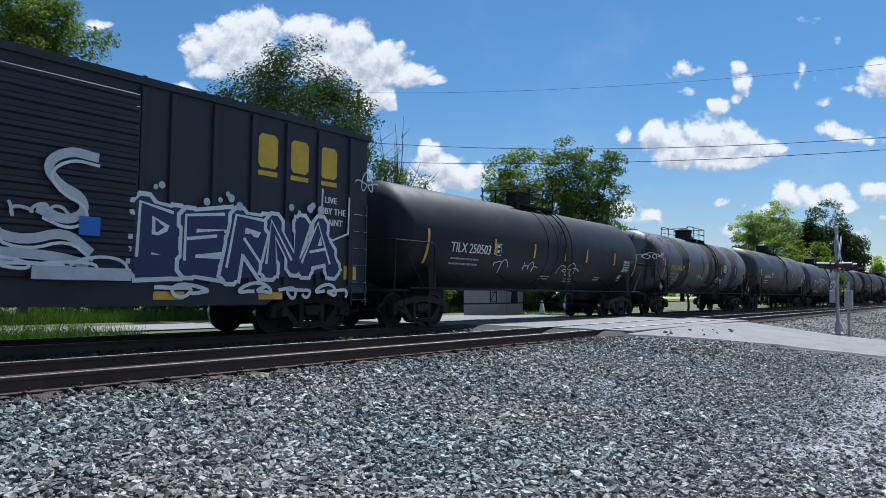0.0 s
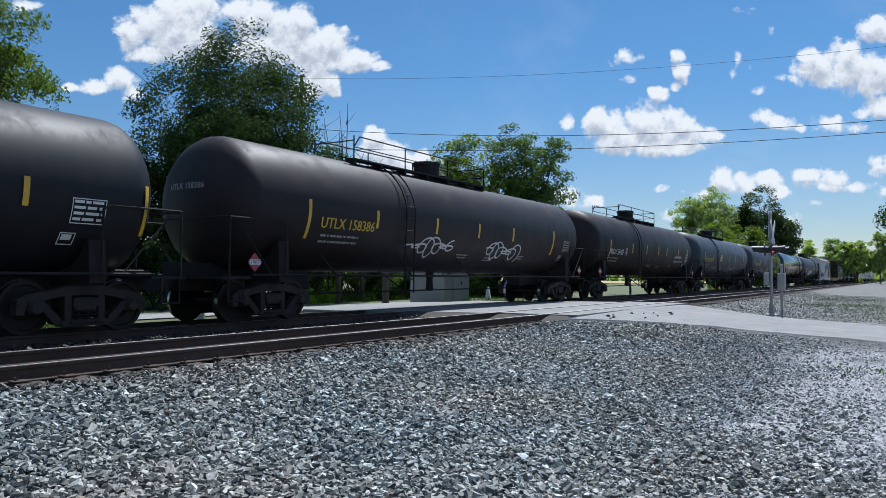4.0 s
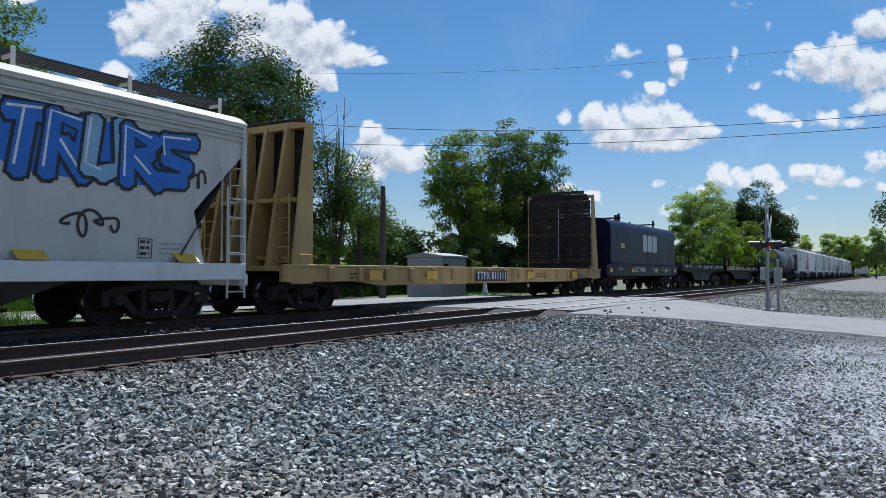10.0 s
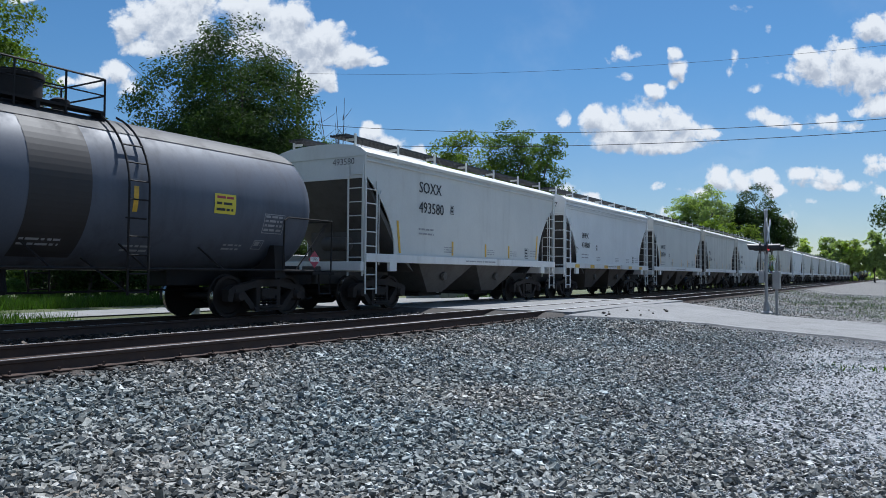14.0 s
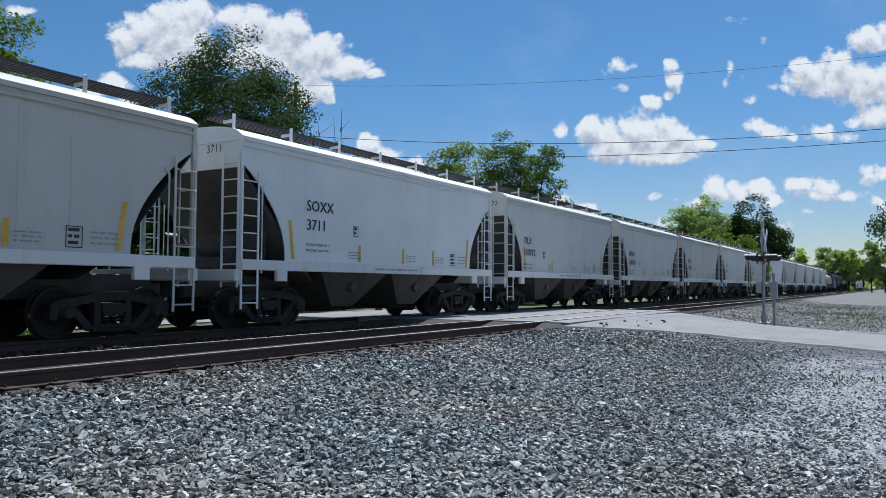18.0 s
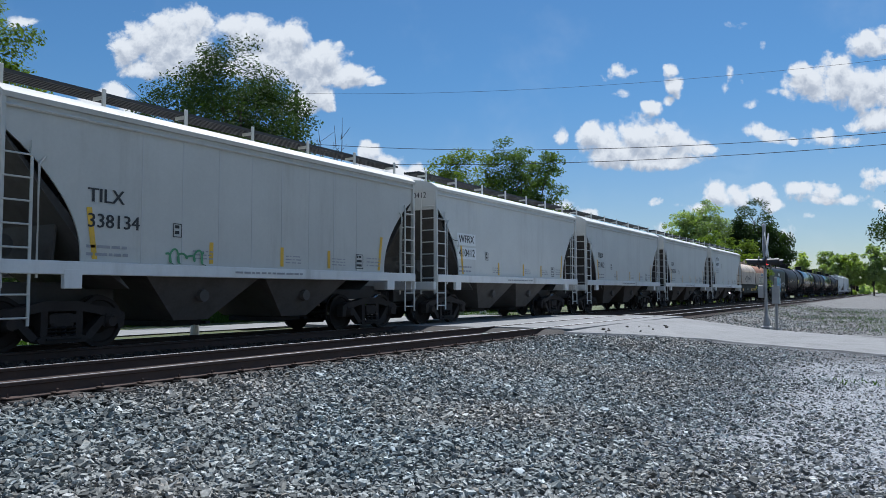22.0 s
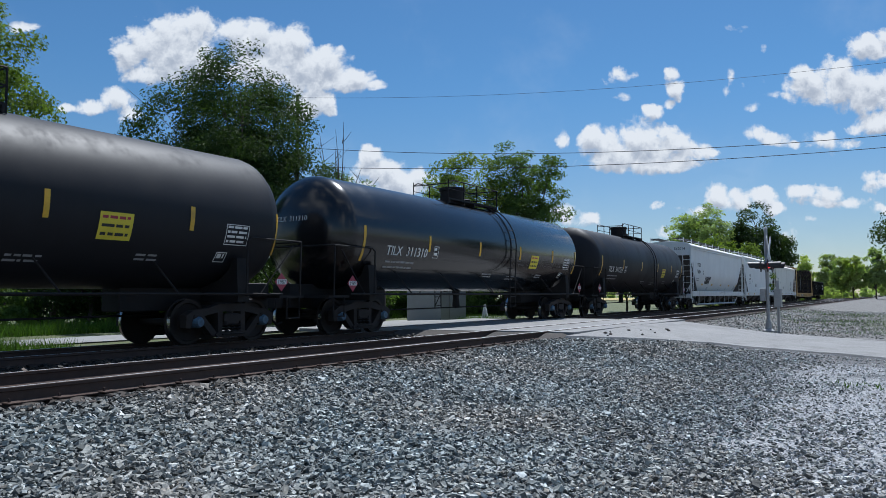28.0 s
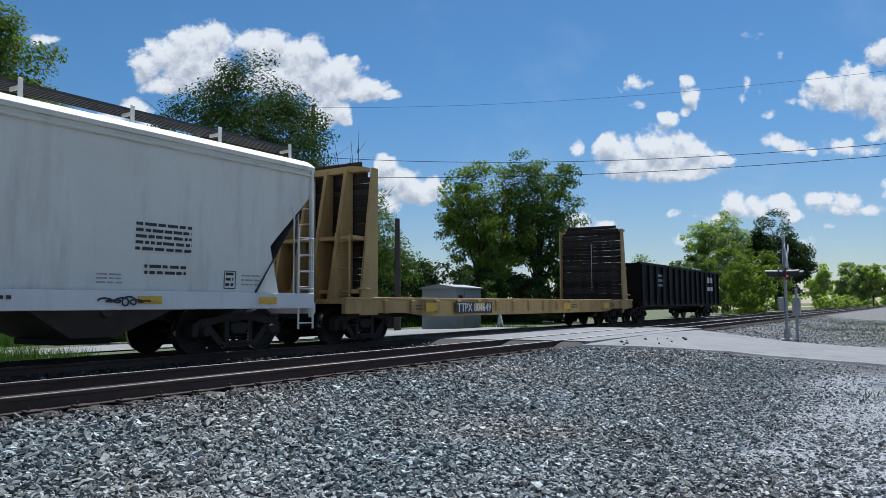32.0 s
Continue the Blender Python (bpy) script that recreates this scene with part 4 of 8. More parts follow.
def lettering(car, surf, s, x, z, width, material, label="stencilled reporting mark", cuts=0.0, size=None, bold=0.015, tall=1.0):
    """One line of stencilled characters, fitted to a width or set at a size."""
    mk = Marks()
    vs, fs = glyphs(s, 1.0)
    k = size or width / text_width(s)
    for d in ((0.0, bold) if bold else (0.0,)):
        made = [mk.bm.verts.new((x + d + v[0] * k, 0.008 + d * 0.02, z + v[1] * k * tall)) for v in vs]
        for f in fs:
            mk.bm.faces.new([made[i] for i in f]).material_index = mk.slot(material)
    return mk.link(car, "lettering", label, surf, cuts)


def sprayed_word(car, surf, word, x, z, width, height, fill, outline, label, cuts=0.0, lean=0.0, fat=0.06, rim=0.045):
    """Fat sprayed capitals, each laid over the one before, with a rim of a second colour."""
    step = width / len(word)
    mk = Marks()
    level = 0.003
    for k, ch in enumerate(word):
        for material, grow in ((outline, fat + rim), (fill, fat)):
            vs, fs = glyphs(ch, 1.0, grow)
            us = [v[0] for v in glyphs(ch, 1.0)[0]]
            u0, span = min(us), max(us) - min(us)
            level += 0.0012
            made = [mk.bm.verts.new((x + step * (k + 0.04) + (v[0] - u0) / max(span, 0.3) * step * 0.92 + lean * v[1] * height, level, z + v[1] / 0.72 * height)) for v in vs]
            for f in fs:
                mk.bm.faces.new([made[j] for j in f]).material_index = mk.slot(material)
    return mk.link(car, "graffiti", label, surf, cuts)


def small_print(car, surf, rng, x, z, w, n, material, h=0.05, gap=0.11, cuts=0.0):
    mk = Marks()
    mk.lines(rng, x, z, w, n, material, h, gap)
    return mk.link(car, "small_print", "rows of small print", surf, cuts)


def data_panel(car, surf, rng, x, z, w, h, material, rows=4, cuts=0.0):
    mk = Marks()
    mk.edging(x, x + w, z, z + h, material, 0.016)
    for k in range(rows):
        mk.lines(rng, x + 0.04, z + h - (k + 0.85) * h / (rows + 0.4), w - 0.1, 1, material, h / rows * 0.45)
    return mk.link(car, "data_panel", "framed panel of small print", surf, cuts)

# ---- tank cars ----
def tank_paint(name, col, rough, grime, amt, coat=0.0, **k):
    return paint(name, col, rough, 0.0, 0.22, 0.5, 22, 0.008, grime, amt, True, coat=coat, **k)


TANK_BLACK = tank_paint("black_tank_paint", (0.013, 0.014, 0.018), 0.52, (0.026, 0.027, 0.032), 0.5, spec=0.25)
TANK_GLOSS = tank_paint("glossy_black_tank_paint", (0.006, 0.007, 0.009), 0.2, (0.015, 0.015, 0.016), 0.2, coat=0.25)
TANK_MAROON = tank_paint("faded_black_tank_paint", (0.020, 0.016, 0.018), 0.52, (0.036, 0.028, 0.028), 0.6, spec=0.25)
TANK_GREY = tank_paint("dark_grey_tank_paint", (0.058, 0.070, 0.092), 0.52, (0.034, 0.038, 0.046), 0.5, spec=0.3)
TANK_WORN = tank_paint("weathered_grey_tank_paint", (0.10, 0.108, 0.122), 0.5, (0.022, 0.021, 0.022), 0.95, grime_lo=0.50, grime_hi=0.56, grime_scale=0.55)
TANK_SOOT = tank_paint("sooty_dark_tank_paint", (0.035, 0.034, 0.036), 0.5, (0.10, 0.105, 0.115), 0.85, grime_lo=0.55, grime_hi=0.6, grime_scale=0.5)
TANK_PALE = tank_paint("pale_grey_tank_paint", (0.085, 0.092, 0.106), 0.5, (0.06, 0.057, 0.057), 0.7, spec=0.3)
TANK_BLUE = tank_paint("blue_grey_tank_paint", (0.10, 0.112, 0.142), 0.5, (0.05, 0.048, 0.05), 0.6, spec=0.3)
TANK_TOP = tank_paint("tarred_tank_top", (0.030, 0.027, 0.027), 0.6, (0.06, 0.05, 0.048), 0.5)
YELLOW_PANEL = paint("yellow_notice", (0.75, 0.62, 0.05), 0.5, 0, 0.15, 4, 40, 0.0)
CREAM_PANEL = paint("cream_notice", (0.62, 0.66, 0.36), 0.5, 0, 0.15, 4, 40, 0.0)
PLACARD_RED = paint("red_placard", (0.36, 0.04, 0.07), 0.5, 0, 0.15, 4, 40, 0.0)


def tank_shell(L, R, zc, bands, seg=40):
    """Cylindrical shell with domed heads; raised ring bands at the given places."""
    h = L / 2
    d = R * 0.52
    prof = []
    for k in range(9):
        a = k / 8 * math.pi / 2
        prof.append((-h + d - d * math.cos(a), max(0.02, R * math.sin(a))))
    for b in sorted(bands):
        prof += [(b - 0.07, R), (b - 0.06, R + 0.018), (b + 0.06, R + 0.018), (b + 0.07, R)]
    prof += [(-x, r) for x, r in prof[:9][::-1]]
    return lathe(bmesh.new(), prof, "x", (0, 0, zc), seg)


def tank_car(i, s):
    a, b = BOUNDS[i], BOUNDS[i + 1]
    L = b - a
    R, zc = s.get("R", 1.5), s.get("zc", 2.62)
    body, dark = s["paint"], s.get("dark", STEEL_DARK)
    car = thing("tank_car", s["label"], "tank car", "freight train")
    car["blue"] = s.get("blue", 0)
    rng = random.Random(100 + i)
    h = L / 2
    shell_l = L - 1.5
    sh = shell_l / 2
    bands = s.get("bands", ())
    put("tank", ("tank", round(L, 1), R, zc, body.name, bands), lambda: tank_shell(shell_l, R, zc, bands), body, car, smooth=True)
    if s.get("top"):
        def cap():
            """The upper skin of shell and heads, above one height."""
            bm = bmesh.new()
            cut, m = 1.08, 26
            d = R * 0.52
            prof = [(-sh + d - d * math.cos(k / 12 * math.pi / 2), R * math.sin(k / 12 * math.pi / 2)) for k in range(13)]
            prof += [(-x, r) for x, r in prof[::-1]]
            rows = []
            for x, r in prof:
                r += 0.012
                if r > cut + 0.01:
                    half = math.acos(cut / r)
                    x += 0.012 * (x / sh)
                    rows.append([bm.verts.new((x, r * math.sin(t), zc + r * math.cos(t))) for t in [-half + 2 * half * j / m for j in range(m + 1)]])
            for r0, r1 in zip(rows, rows[1:]):
                for j in range(m):
                    bm.faces.new((r0[j], r1[j], r1[j + 1], r0[j + 1]))
            return bm
        put("coating", ("coating", round(L, 1), R), cap, TANK_TOP, car, None, "tar-black coating along the top", True)
    # under-gear: stub sills, bolsters, saddles, side rail and braces
    tx = h - 2.25
    for e in (-1, 1):
        put("stub_sill", ("stub_sill", round(L, 1), R), lambda: box(bmesh.new(), -0.1, 3.9, -0.28, 0.28, 0.68, zc - R + 0.16, 0.02), dark, car, pose(e * (h - 0.45), 0, 0, 0, 0, 180 if e > 0 else 0))
        put("body_bolster", ("body_bolster", R, zc), lambda: prism(bmesh.new(), [(-1.42, 0.86), (1.42, 0.86), (1.42, 1.05), (1.38, zc - 0.85), (1.25, zc - 0.85)] + [(1.25 * math.cos(t), zc - 0.85 - 0.62 * math.sin(t)) for t in [j * math.pi / 8 for j in range(1, 8)]] + [(-1.25, zc - 0.85), (-1.38, zc - 0.85), (-1.42, 1.05)], "x", -0.16, 0.16), dark, car, pose(e * tx, 0, 0), "steel saddle carrying the tank")
        truck(car, e * tx)
        coupler(car, e, e * (h - 0.55))
        # end platform with hand rails round the tank head

        def end_gear():
            bm = bmesh.new()
            box(bm, -0.06, 0.72, -1.45, 1.45, 0.93, 0.99)
            return bm
        put("end_platform", "end_platform", end_gear, dark, car, pose(e * (h - 0.50), 0, 0, 0, 0, 180 if e > 0 else 0))

        def rails():
            bm = bmesh.new()
            for s_ in (-1, 1):
                tube(bm, [(1.72, s_ * 1.47, 0.98), (1.72, s_ * 1.5, 2.12), (1.60, s_ * 1.5, 2.2), (0.1, s_ * 1.5, 2.2)], 0.02, 6)
                tube(bm, [(0.1, s_ * 1.5, 2.2), (0.1, s_ * 1.48, 0.98)], 0.02, 6)
                tube(bm, [(0.35, s_ * 1.5, 2.1), (1.35, s_ * 1.47, 0.98)], 0.016, 5)
            tube(bm, [(0.1, -1.5, 2.2), (0.02, -1.3, 2.2), (0.02, 1.3, 2.2), (0.1, 1.5, 2.2)], 0.02, 6)
            return bm
        put("end_hand_rail", "end_hand_rail", rails, dark, car, pose(e * (h - 0.5), 0, 0, 0, 0, 180 if e > 0 else 0), "thin steel rail round the tank end")
        for sd in (-1, 1):
            put("step", "step_stirrup", lambda: tube(tube(bmesh.new(), [(-0.2, 0, 0.95), (-0.2, 0, 0.48), (0.2, 0, 0.48), (0.2, 0, 0.95)], 0.02, 5), [(-0.2, 0, 0.7), (0.2, 0, 0.7)], 0.016, 5), dark, car, pose(e * (h - 0.8), sd * 1.46, 0))
    for sd in (-1, 1):
        put("side_rail", ("side_rail", round(L, 1)), lambda: tube(bmesh.new(), [(-h + 1.2, 0, 1.02), (h - 1.2, 0, 1.02)], 0.028, 6), dark, car, pose(0, sd * 1.5, 0), "long thin rail along the tank's foot")
        nb = 5
        for k in range(nb):
            x = -sh + 3.2 + (shell_l - 6.4) * k / (nb - 1)
            put("rail_brace", ("rail_brace", R, zc, sd), lambda: tube(bmesh.new(), [(0, sd * 1.5, 1.02), (-0.28, sd * (R * 0.74), zc - R * 0.66)], 0.02, 5), dark, car, pose(x, 0, 0))
    # brake gear below the belly
    put("brake_cylinder", "brake_cylinder", lambda: lathe(bmesh.new(), [(-0.4, 0.05), (-0.4, 0.17), (0.35, 0.17), (0.5, 0.06)], "x", (0, -0.5, 0.72), 14), dark, car, pose(-1.8, 0, 0), "", True)
    put("air_reservoir", "air_reservoir", lambda: lathe(bmesh.new(), [(-0.55, 0.06), (-0.48, 0.2), (0.48, 0.2), (0.55, 0.06)], "x", (0, 0.3, 0.75), 14), dark, car, pose(1.2, 0, 0), "", True)
    put("brake_rod", ("brake_rod", round(L, 1)), lambda: tube(bmesh.new(), [(-tx + 0.9, -0.1, 0.55), (tx - 0.9, 0.1, 0.6)], 0.022, 5), dark, car)
    put("outlet_valve", "outlet_valve", lambda: lathe(bmesh.new(), [(0.55, 0.11), (0.62, 0.13), (0.9, 0.10), (1.25, 0.16)], "z", (0, 0, 0), 12), dark, car)
    # manway, platform, rails on top
    px = s.get("px", 0.0)
    top = zc + R
    long_top = s.get("long", 0)
    p0, p1 = s.get("plat", (px - 2.3, px + 3.0) if long_top else (px - 1.25, px + 1.25))
    put("manway_housing", "manway_housing", lambda: lathe(lathe(bmesh.new(), [(-0.1, 0.42), (0.42, 0.42), (0.44, 0.46), (0.50, 0.46), (0.52, 0.40)], "z", (0, 0, 0), 20), [(0.50, 0.44), (0.54, 0.44), (0.58, 0.2)], "z", (0, 0, 0), 20), dark, car, pose(px, 0, top), "squat dark cylindrical valve housing", True)
    put("safety_valve", "safety_valve", lambda: lathe(bmesh.new(), [(-0.1, 0.13), (0.1, 0.13), (0.12, 0.17), (0.2, 0.17), (0.24, 0.1)], "z", (0, 0, 0), 12), dark, car, pose(px + 0.75, -0.1, top), "", True)

    for sd in (-1, 1):
        put("platform_board", ("platform_board", p0, p1), lambda: box(bmesh.new(), p0, p1, -0.14, 0.14, -0.02, 0.03), dark, car, pose(0, sd * 0.55, top), "steel grating board beside the manway")
    nbeam = max(2, int((p1 - p0) / 1.2) + 1)
    for k in range(nbeam):
        put("platform_beam", "platform_beam", lambda: bbox(-0.03, 0.03, -0.7, 0.7, -0.14, -0.015), dark, car, pose(p0 + 0.05 + (p1 - p0 - 0.1) * k / (nbeam - 1), 0, top))

    z1, z2 = top + 0.62, top + 0.32
    finish = s.get("rail", dark)
    posts = [p0, p1] + ([p0 + (p1 - p0) * k / 3 for k in (1, 2)] if long_top else [px - 0.4, px + 0.5])
    for sd in (-1, 1):
        for x in posts:
            put("rail_post", ("rail_post", finish.name), lambda: tube(bmesh.new(), [(0, 0, -0.15), (0, 0, 0.62)], 0.02, 5), finish, car, pose(x, sd * 0.68, top))
        put("platform_rail", ("platform_rail", p0, p1, long_top, top, finish.name), lambda: tube(bmesh.new(), [(p0, 0, z2 if long_top else z1 - 0.12), (p0 + 0.25, 0, z1), (p1, 0, z1)], 0.02, 5), finish, car, pose(0, sd * 0.68, 0), "bent pipe safety rail")
        put("middle_rail", ("middle_rail", p0, p1, finish.name), lambda: tube(bmesh.new(), [(p0, 0, 0), (p1, 0, 0)], 0.014, 5), finish, car, pose(0, sd * 0.68, z2))
    for x, z in ((p1, z1), (p1, z2), (p0, z1 - 0.12)):
        put("cross_rail", ("cross_rail", finish.name), lambda: tube(bmesh.new(), [(0, -0.68, 0), (0, 0.68, 0)], 0.018, 5), finish, car, pose(x, 0, z))
    # ladder bent over the shell on each side
    lx = s.get("lx", px + 0.9)

    def shell_ladder():
        bm = bmesh.new()
        for sd in (-1, 1):
            for x in (lx - 0.21, lx + 0.21):
                pts = [(x, sd * (R + 0.09) * math.sin(t), zc + (R + 0.09) * math.cos(t)) for t in [0.35 + j * 0.13 for j in range(10)]]
                pts += [(x, sd * 1.53, 1.6), (x, sd * 1.53, 0.55)]
                tube(bm, pts, 0.022, 5)
            for k in range(9):
                z = 0.6 + k * 0.33
                if z < zc:
                    y = 1.53 if z < 1.7 else (R + 0.09) * math.cos(math.asin((z - zc) / (R + 0.09)))
                else:
                    y = (R + 0.09) * math.cos(math.asin(min(0.95, (z - zc) / (R + 0.09))))
                tube(bm, [(lx - 0.21, sd * y, z), (lx + 0.21, sd * y, z)], 0.016, 5)
            tube(bm, [(lx - 0.21, sd * 1.53, 0.6), (lx - 0.7, sd * 0.9, 1.2)], 0.018, 5)
        return bm
    put("ladder", ("ladder", lx, R, zc), shell_ladder, dark, car, None, "pipe ladder bent over the tank's side")

    # marks on both sides' near face
    def surf(x, z):
        q = R * R - (z - zc) ** 2
        y = math.sqrt(max(0.04, q)) + (0.02 if bands else 0.0)
        over = abs(x) - (sh - R * 0.52)
        if over > 0:
            y *= math.sqrt(max(0.05, 1 - (over / (R * 0.52)) ** 2))
        return y
    put_stripes(car, s, sh, surf)
    col = s["ink"]
    t0, tz = s.get("tx", -5.9), s.get("tz", 2.05)
    tw = s.get("tw", 2.0)
    lettering(car, surf, s["text"], t0, tz, tw, col, s.get("ink_label", "stencilled reporting mark"), 0.11)
    # the mark again, small, on the leading head
    mk = Marks()
    mk.text(s["text"], 0, 0, 0.19, WHITE_STENCIL if col is WHITE_STENCIL else GREY_STENCIL)
    for v in mk.bm.verts:
        y, z = 0.62 - v.co.x, zc + 0.25 + v.co.z
        r2 = min(0.98, (y * y + (z - zc) ** 2) / (R * R))
        v.co = Vector((-sh + R * 0.52 * (1 - math.sqrt(1 - r2)) - 0.012, y, z))
    part("lettering", mk.bm, mk.mats, car, "small reporting mark on the tank head")
    grey = WHITE_STENCIL if col is WHITE_STENCIL else GREY_STENCIL
    small_print(car, surf, rng, t0 + 0.1, tz - 0.2, tw * 0.7, 2, col if s.get("loud") else GREY_STENCIL, 0.05, 0.14, 0.11)
    for x, z, w in s.get("prints", ((-0.3, zc - 0.95, 0.7), (1.6, zc - 1.0, 0.6), (3.9, zc - 0.9, 0.5))):
        small_print(car, surf, rng, x, z, w, 2, GREY_STENCIL, 0.035, 0.08, 0.11)
    dx = sh - R * 0.52 - 1.25
    data_panel(car, surf, rng, dx, zc - 0.6, 0.62, 0.42, grey, 4, 0.11)
    data_panel(car, surf, rng, dx - 0.1, zc - 0.95, 0.28, 0.2, grey, 1, 0.11)
    if s.get("plate", 1):
        data_panel(car, surf, rng, t0 + tw + 0.35, tz, 0.26, 0.34, WHITE_STENCIL, 2, 0.11)
    if s.get("notice"):
        m3 = Marks()
        nx, nz, nmat = s["notice"]
        nw = s.get("nw", 0.56)
        m3.rect(nx, nx + nw, nz - 0.36 * nw, nz + 0.36 * nw, nmat)
        m3.link(car, "notice", "yellow safety notice", surf, 0.11)
        m3 = Marks()
        for k in range(3):
            m3.lines(rng, nx + 0.05, nz + 0.19 * nw - k * 0.22 * nw, nw - 0.12, 1, BLACK_STENCIL if k else PLACARD_RED, 0.05)
        m3.link(car, "notice_print", "small dark print", lambda x, z: surf(x, z) + 0.006, 0.11)
    # hazard diamonds at both ends of the side
    for e in (-1, 1):
        def dia():
            bm = bmesh.new()
            prism(bm, [(0, -0.2), (0.2, 0), (0, 0.2), (-0.2, 0)], "y", -0.006, 0.006)
            n0 = len(bm.faces)
            prism(bm, [(-0.15, -0.05), (0.15, -0.05), (0.15, 0.06), (-0.15, 0.06)], "y", -0.010, -0.004)
            for f in list(bm.faces)[n0:]:
                f.material_index = 1
            n0 = len(bm.faces)
            vs, fs = glyphs("1987", 0.13)
            made = [bm.verts.new((v[0] - 0.13, -0.0125, v[1] - 0.04)) for v in vs]
            for f in fs:
                bm.faces.new([made[j] for j in f]).material_index = 2
            return bm
        if s.get("placard", 1):
            put("placard", "placard", dia, [PLACARD_RED, WHITE_STENCIL, BLACK_STENCIL], car, pose(e * (h - 1.25), -1.53, 1.28), "red and white hazard diamond")
    for words, x, z, wd in s.get("words", ()):
        lettering(car, surf, words, x, z, wd, col, "stencilled warning words", 0.11, bold=0.01)
    for word, x, z, wd, ht, fill, rim in s.get("sprayed", ()):
        sprayed_word(car, surf, word, x, z, wd, ht, SPRAY[fill], SPRAY[rim], "fat sprayed capitals with a pale rim", 0.1)
    if s.get("art"):
        for run in (s["art"] if isinstance(s["art"], list) else [s["art"]]):
            mk = Marks()
            run(mk, rng)
            mk.link(car, s.get("art_name", "graffiti"), s.get("art_label", "sprayed graffiti"), surf, 0.1)
    CARS.append((car, (a + b) / 2 + SHIFT))
    return car


def put_stripes(car, s, sh, surf):
    """Upright yellow reflective strips; the outermost pair is taller."""
    R, zc = s.get("R", 1.5), s.get("zc", 2.62)
    xs_ = s.get("stripes", (-6.9, -3.6, -1.2, 1.0, 2.7, 5.2, 7.4))
    for x in xs_:
        tall = abs(x) > 6.5
        x = max(-sh + 0.5, min(sh - 0.5, x))
        mk = Marks()
        mk.rect(x - 0.05, x + 0.05, zc - (0.75 if tall else 0.38), zc + (0.15 if tall else 0.08), s.get("strip", REFLECTOR))
        mk.link(car, "reflective_strip", "upright yellow reflective strip", surf, 0.12)


# ---- covered hoppers ----
def hopper_paint(name, col, grime, amt):
    return paint(name, col, 0.5, 0.0, 0.12, 0.7, 18, 0.03, grime, amt, True, grime_lo=0.48, grime_hi=0.8)


HOP_GREY = hopper_paint("light_grey_hopper_paint", (0.63, 0.632, 0.60), (0.40, 0.38, 0.34), 0.5)
HOP_TAN = hopper_paint("stone_grey_hopper_paint", (0.56, 0.55, 0.505), (0.34, 0.32, 0.275), 0.55)
HOP_WHITE = hopper_paint("clean_pale_hopper_paint", (0.78, 0.795, 0.79), (0.55, 0.55, 0.535), 0.35)
HOP_CREAM = hopper_paint("dirty_cream_hopper_paint", (0.76, 0.74, 0.67), (0.42, 0.37, 0.30), 0.75)
SILL_WHITE = hopper_paint("white_sill_paint", (0.76, 0.76, 0.74), (0.40, 0.38, 0.34), 0.6)
# grimy grey, its colour darkened for the shade below roof ends and body
HOP_SHADE_GRIME = paint("shade_darkened_grimy_underbody", (0.085, 0.078, 0.072), 0.7, 0, 0.4, 0.8, 20, 0.15, (0.07, 0.06, 0.055), 0.8)
HOP_SEAM = hopper_paint("run_off_stained_seam", (0.56, 0.55, 0.52), (0.38, 0.36, 0.32), 0.8)
GRATE = paint("dark_grating", (0.06, 0.06, 0.062), 0.6, 0.4, 0.3, 2, 30, 0.1)


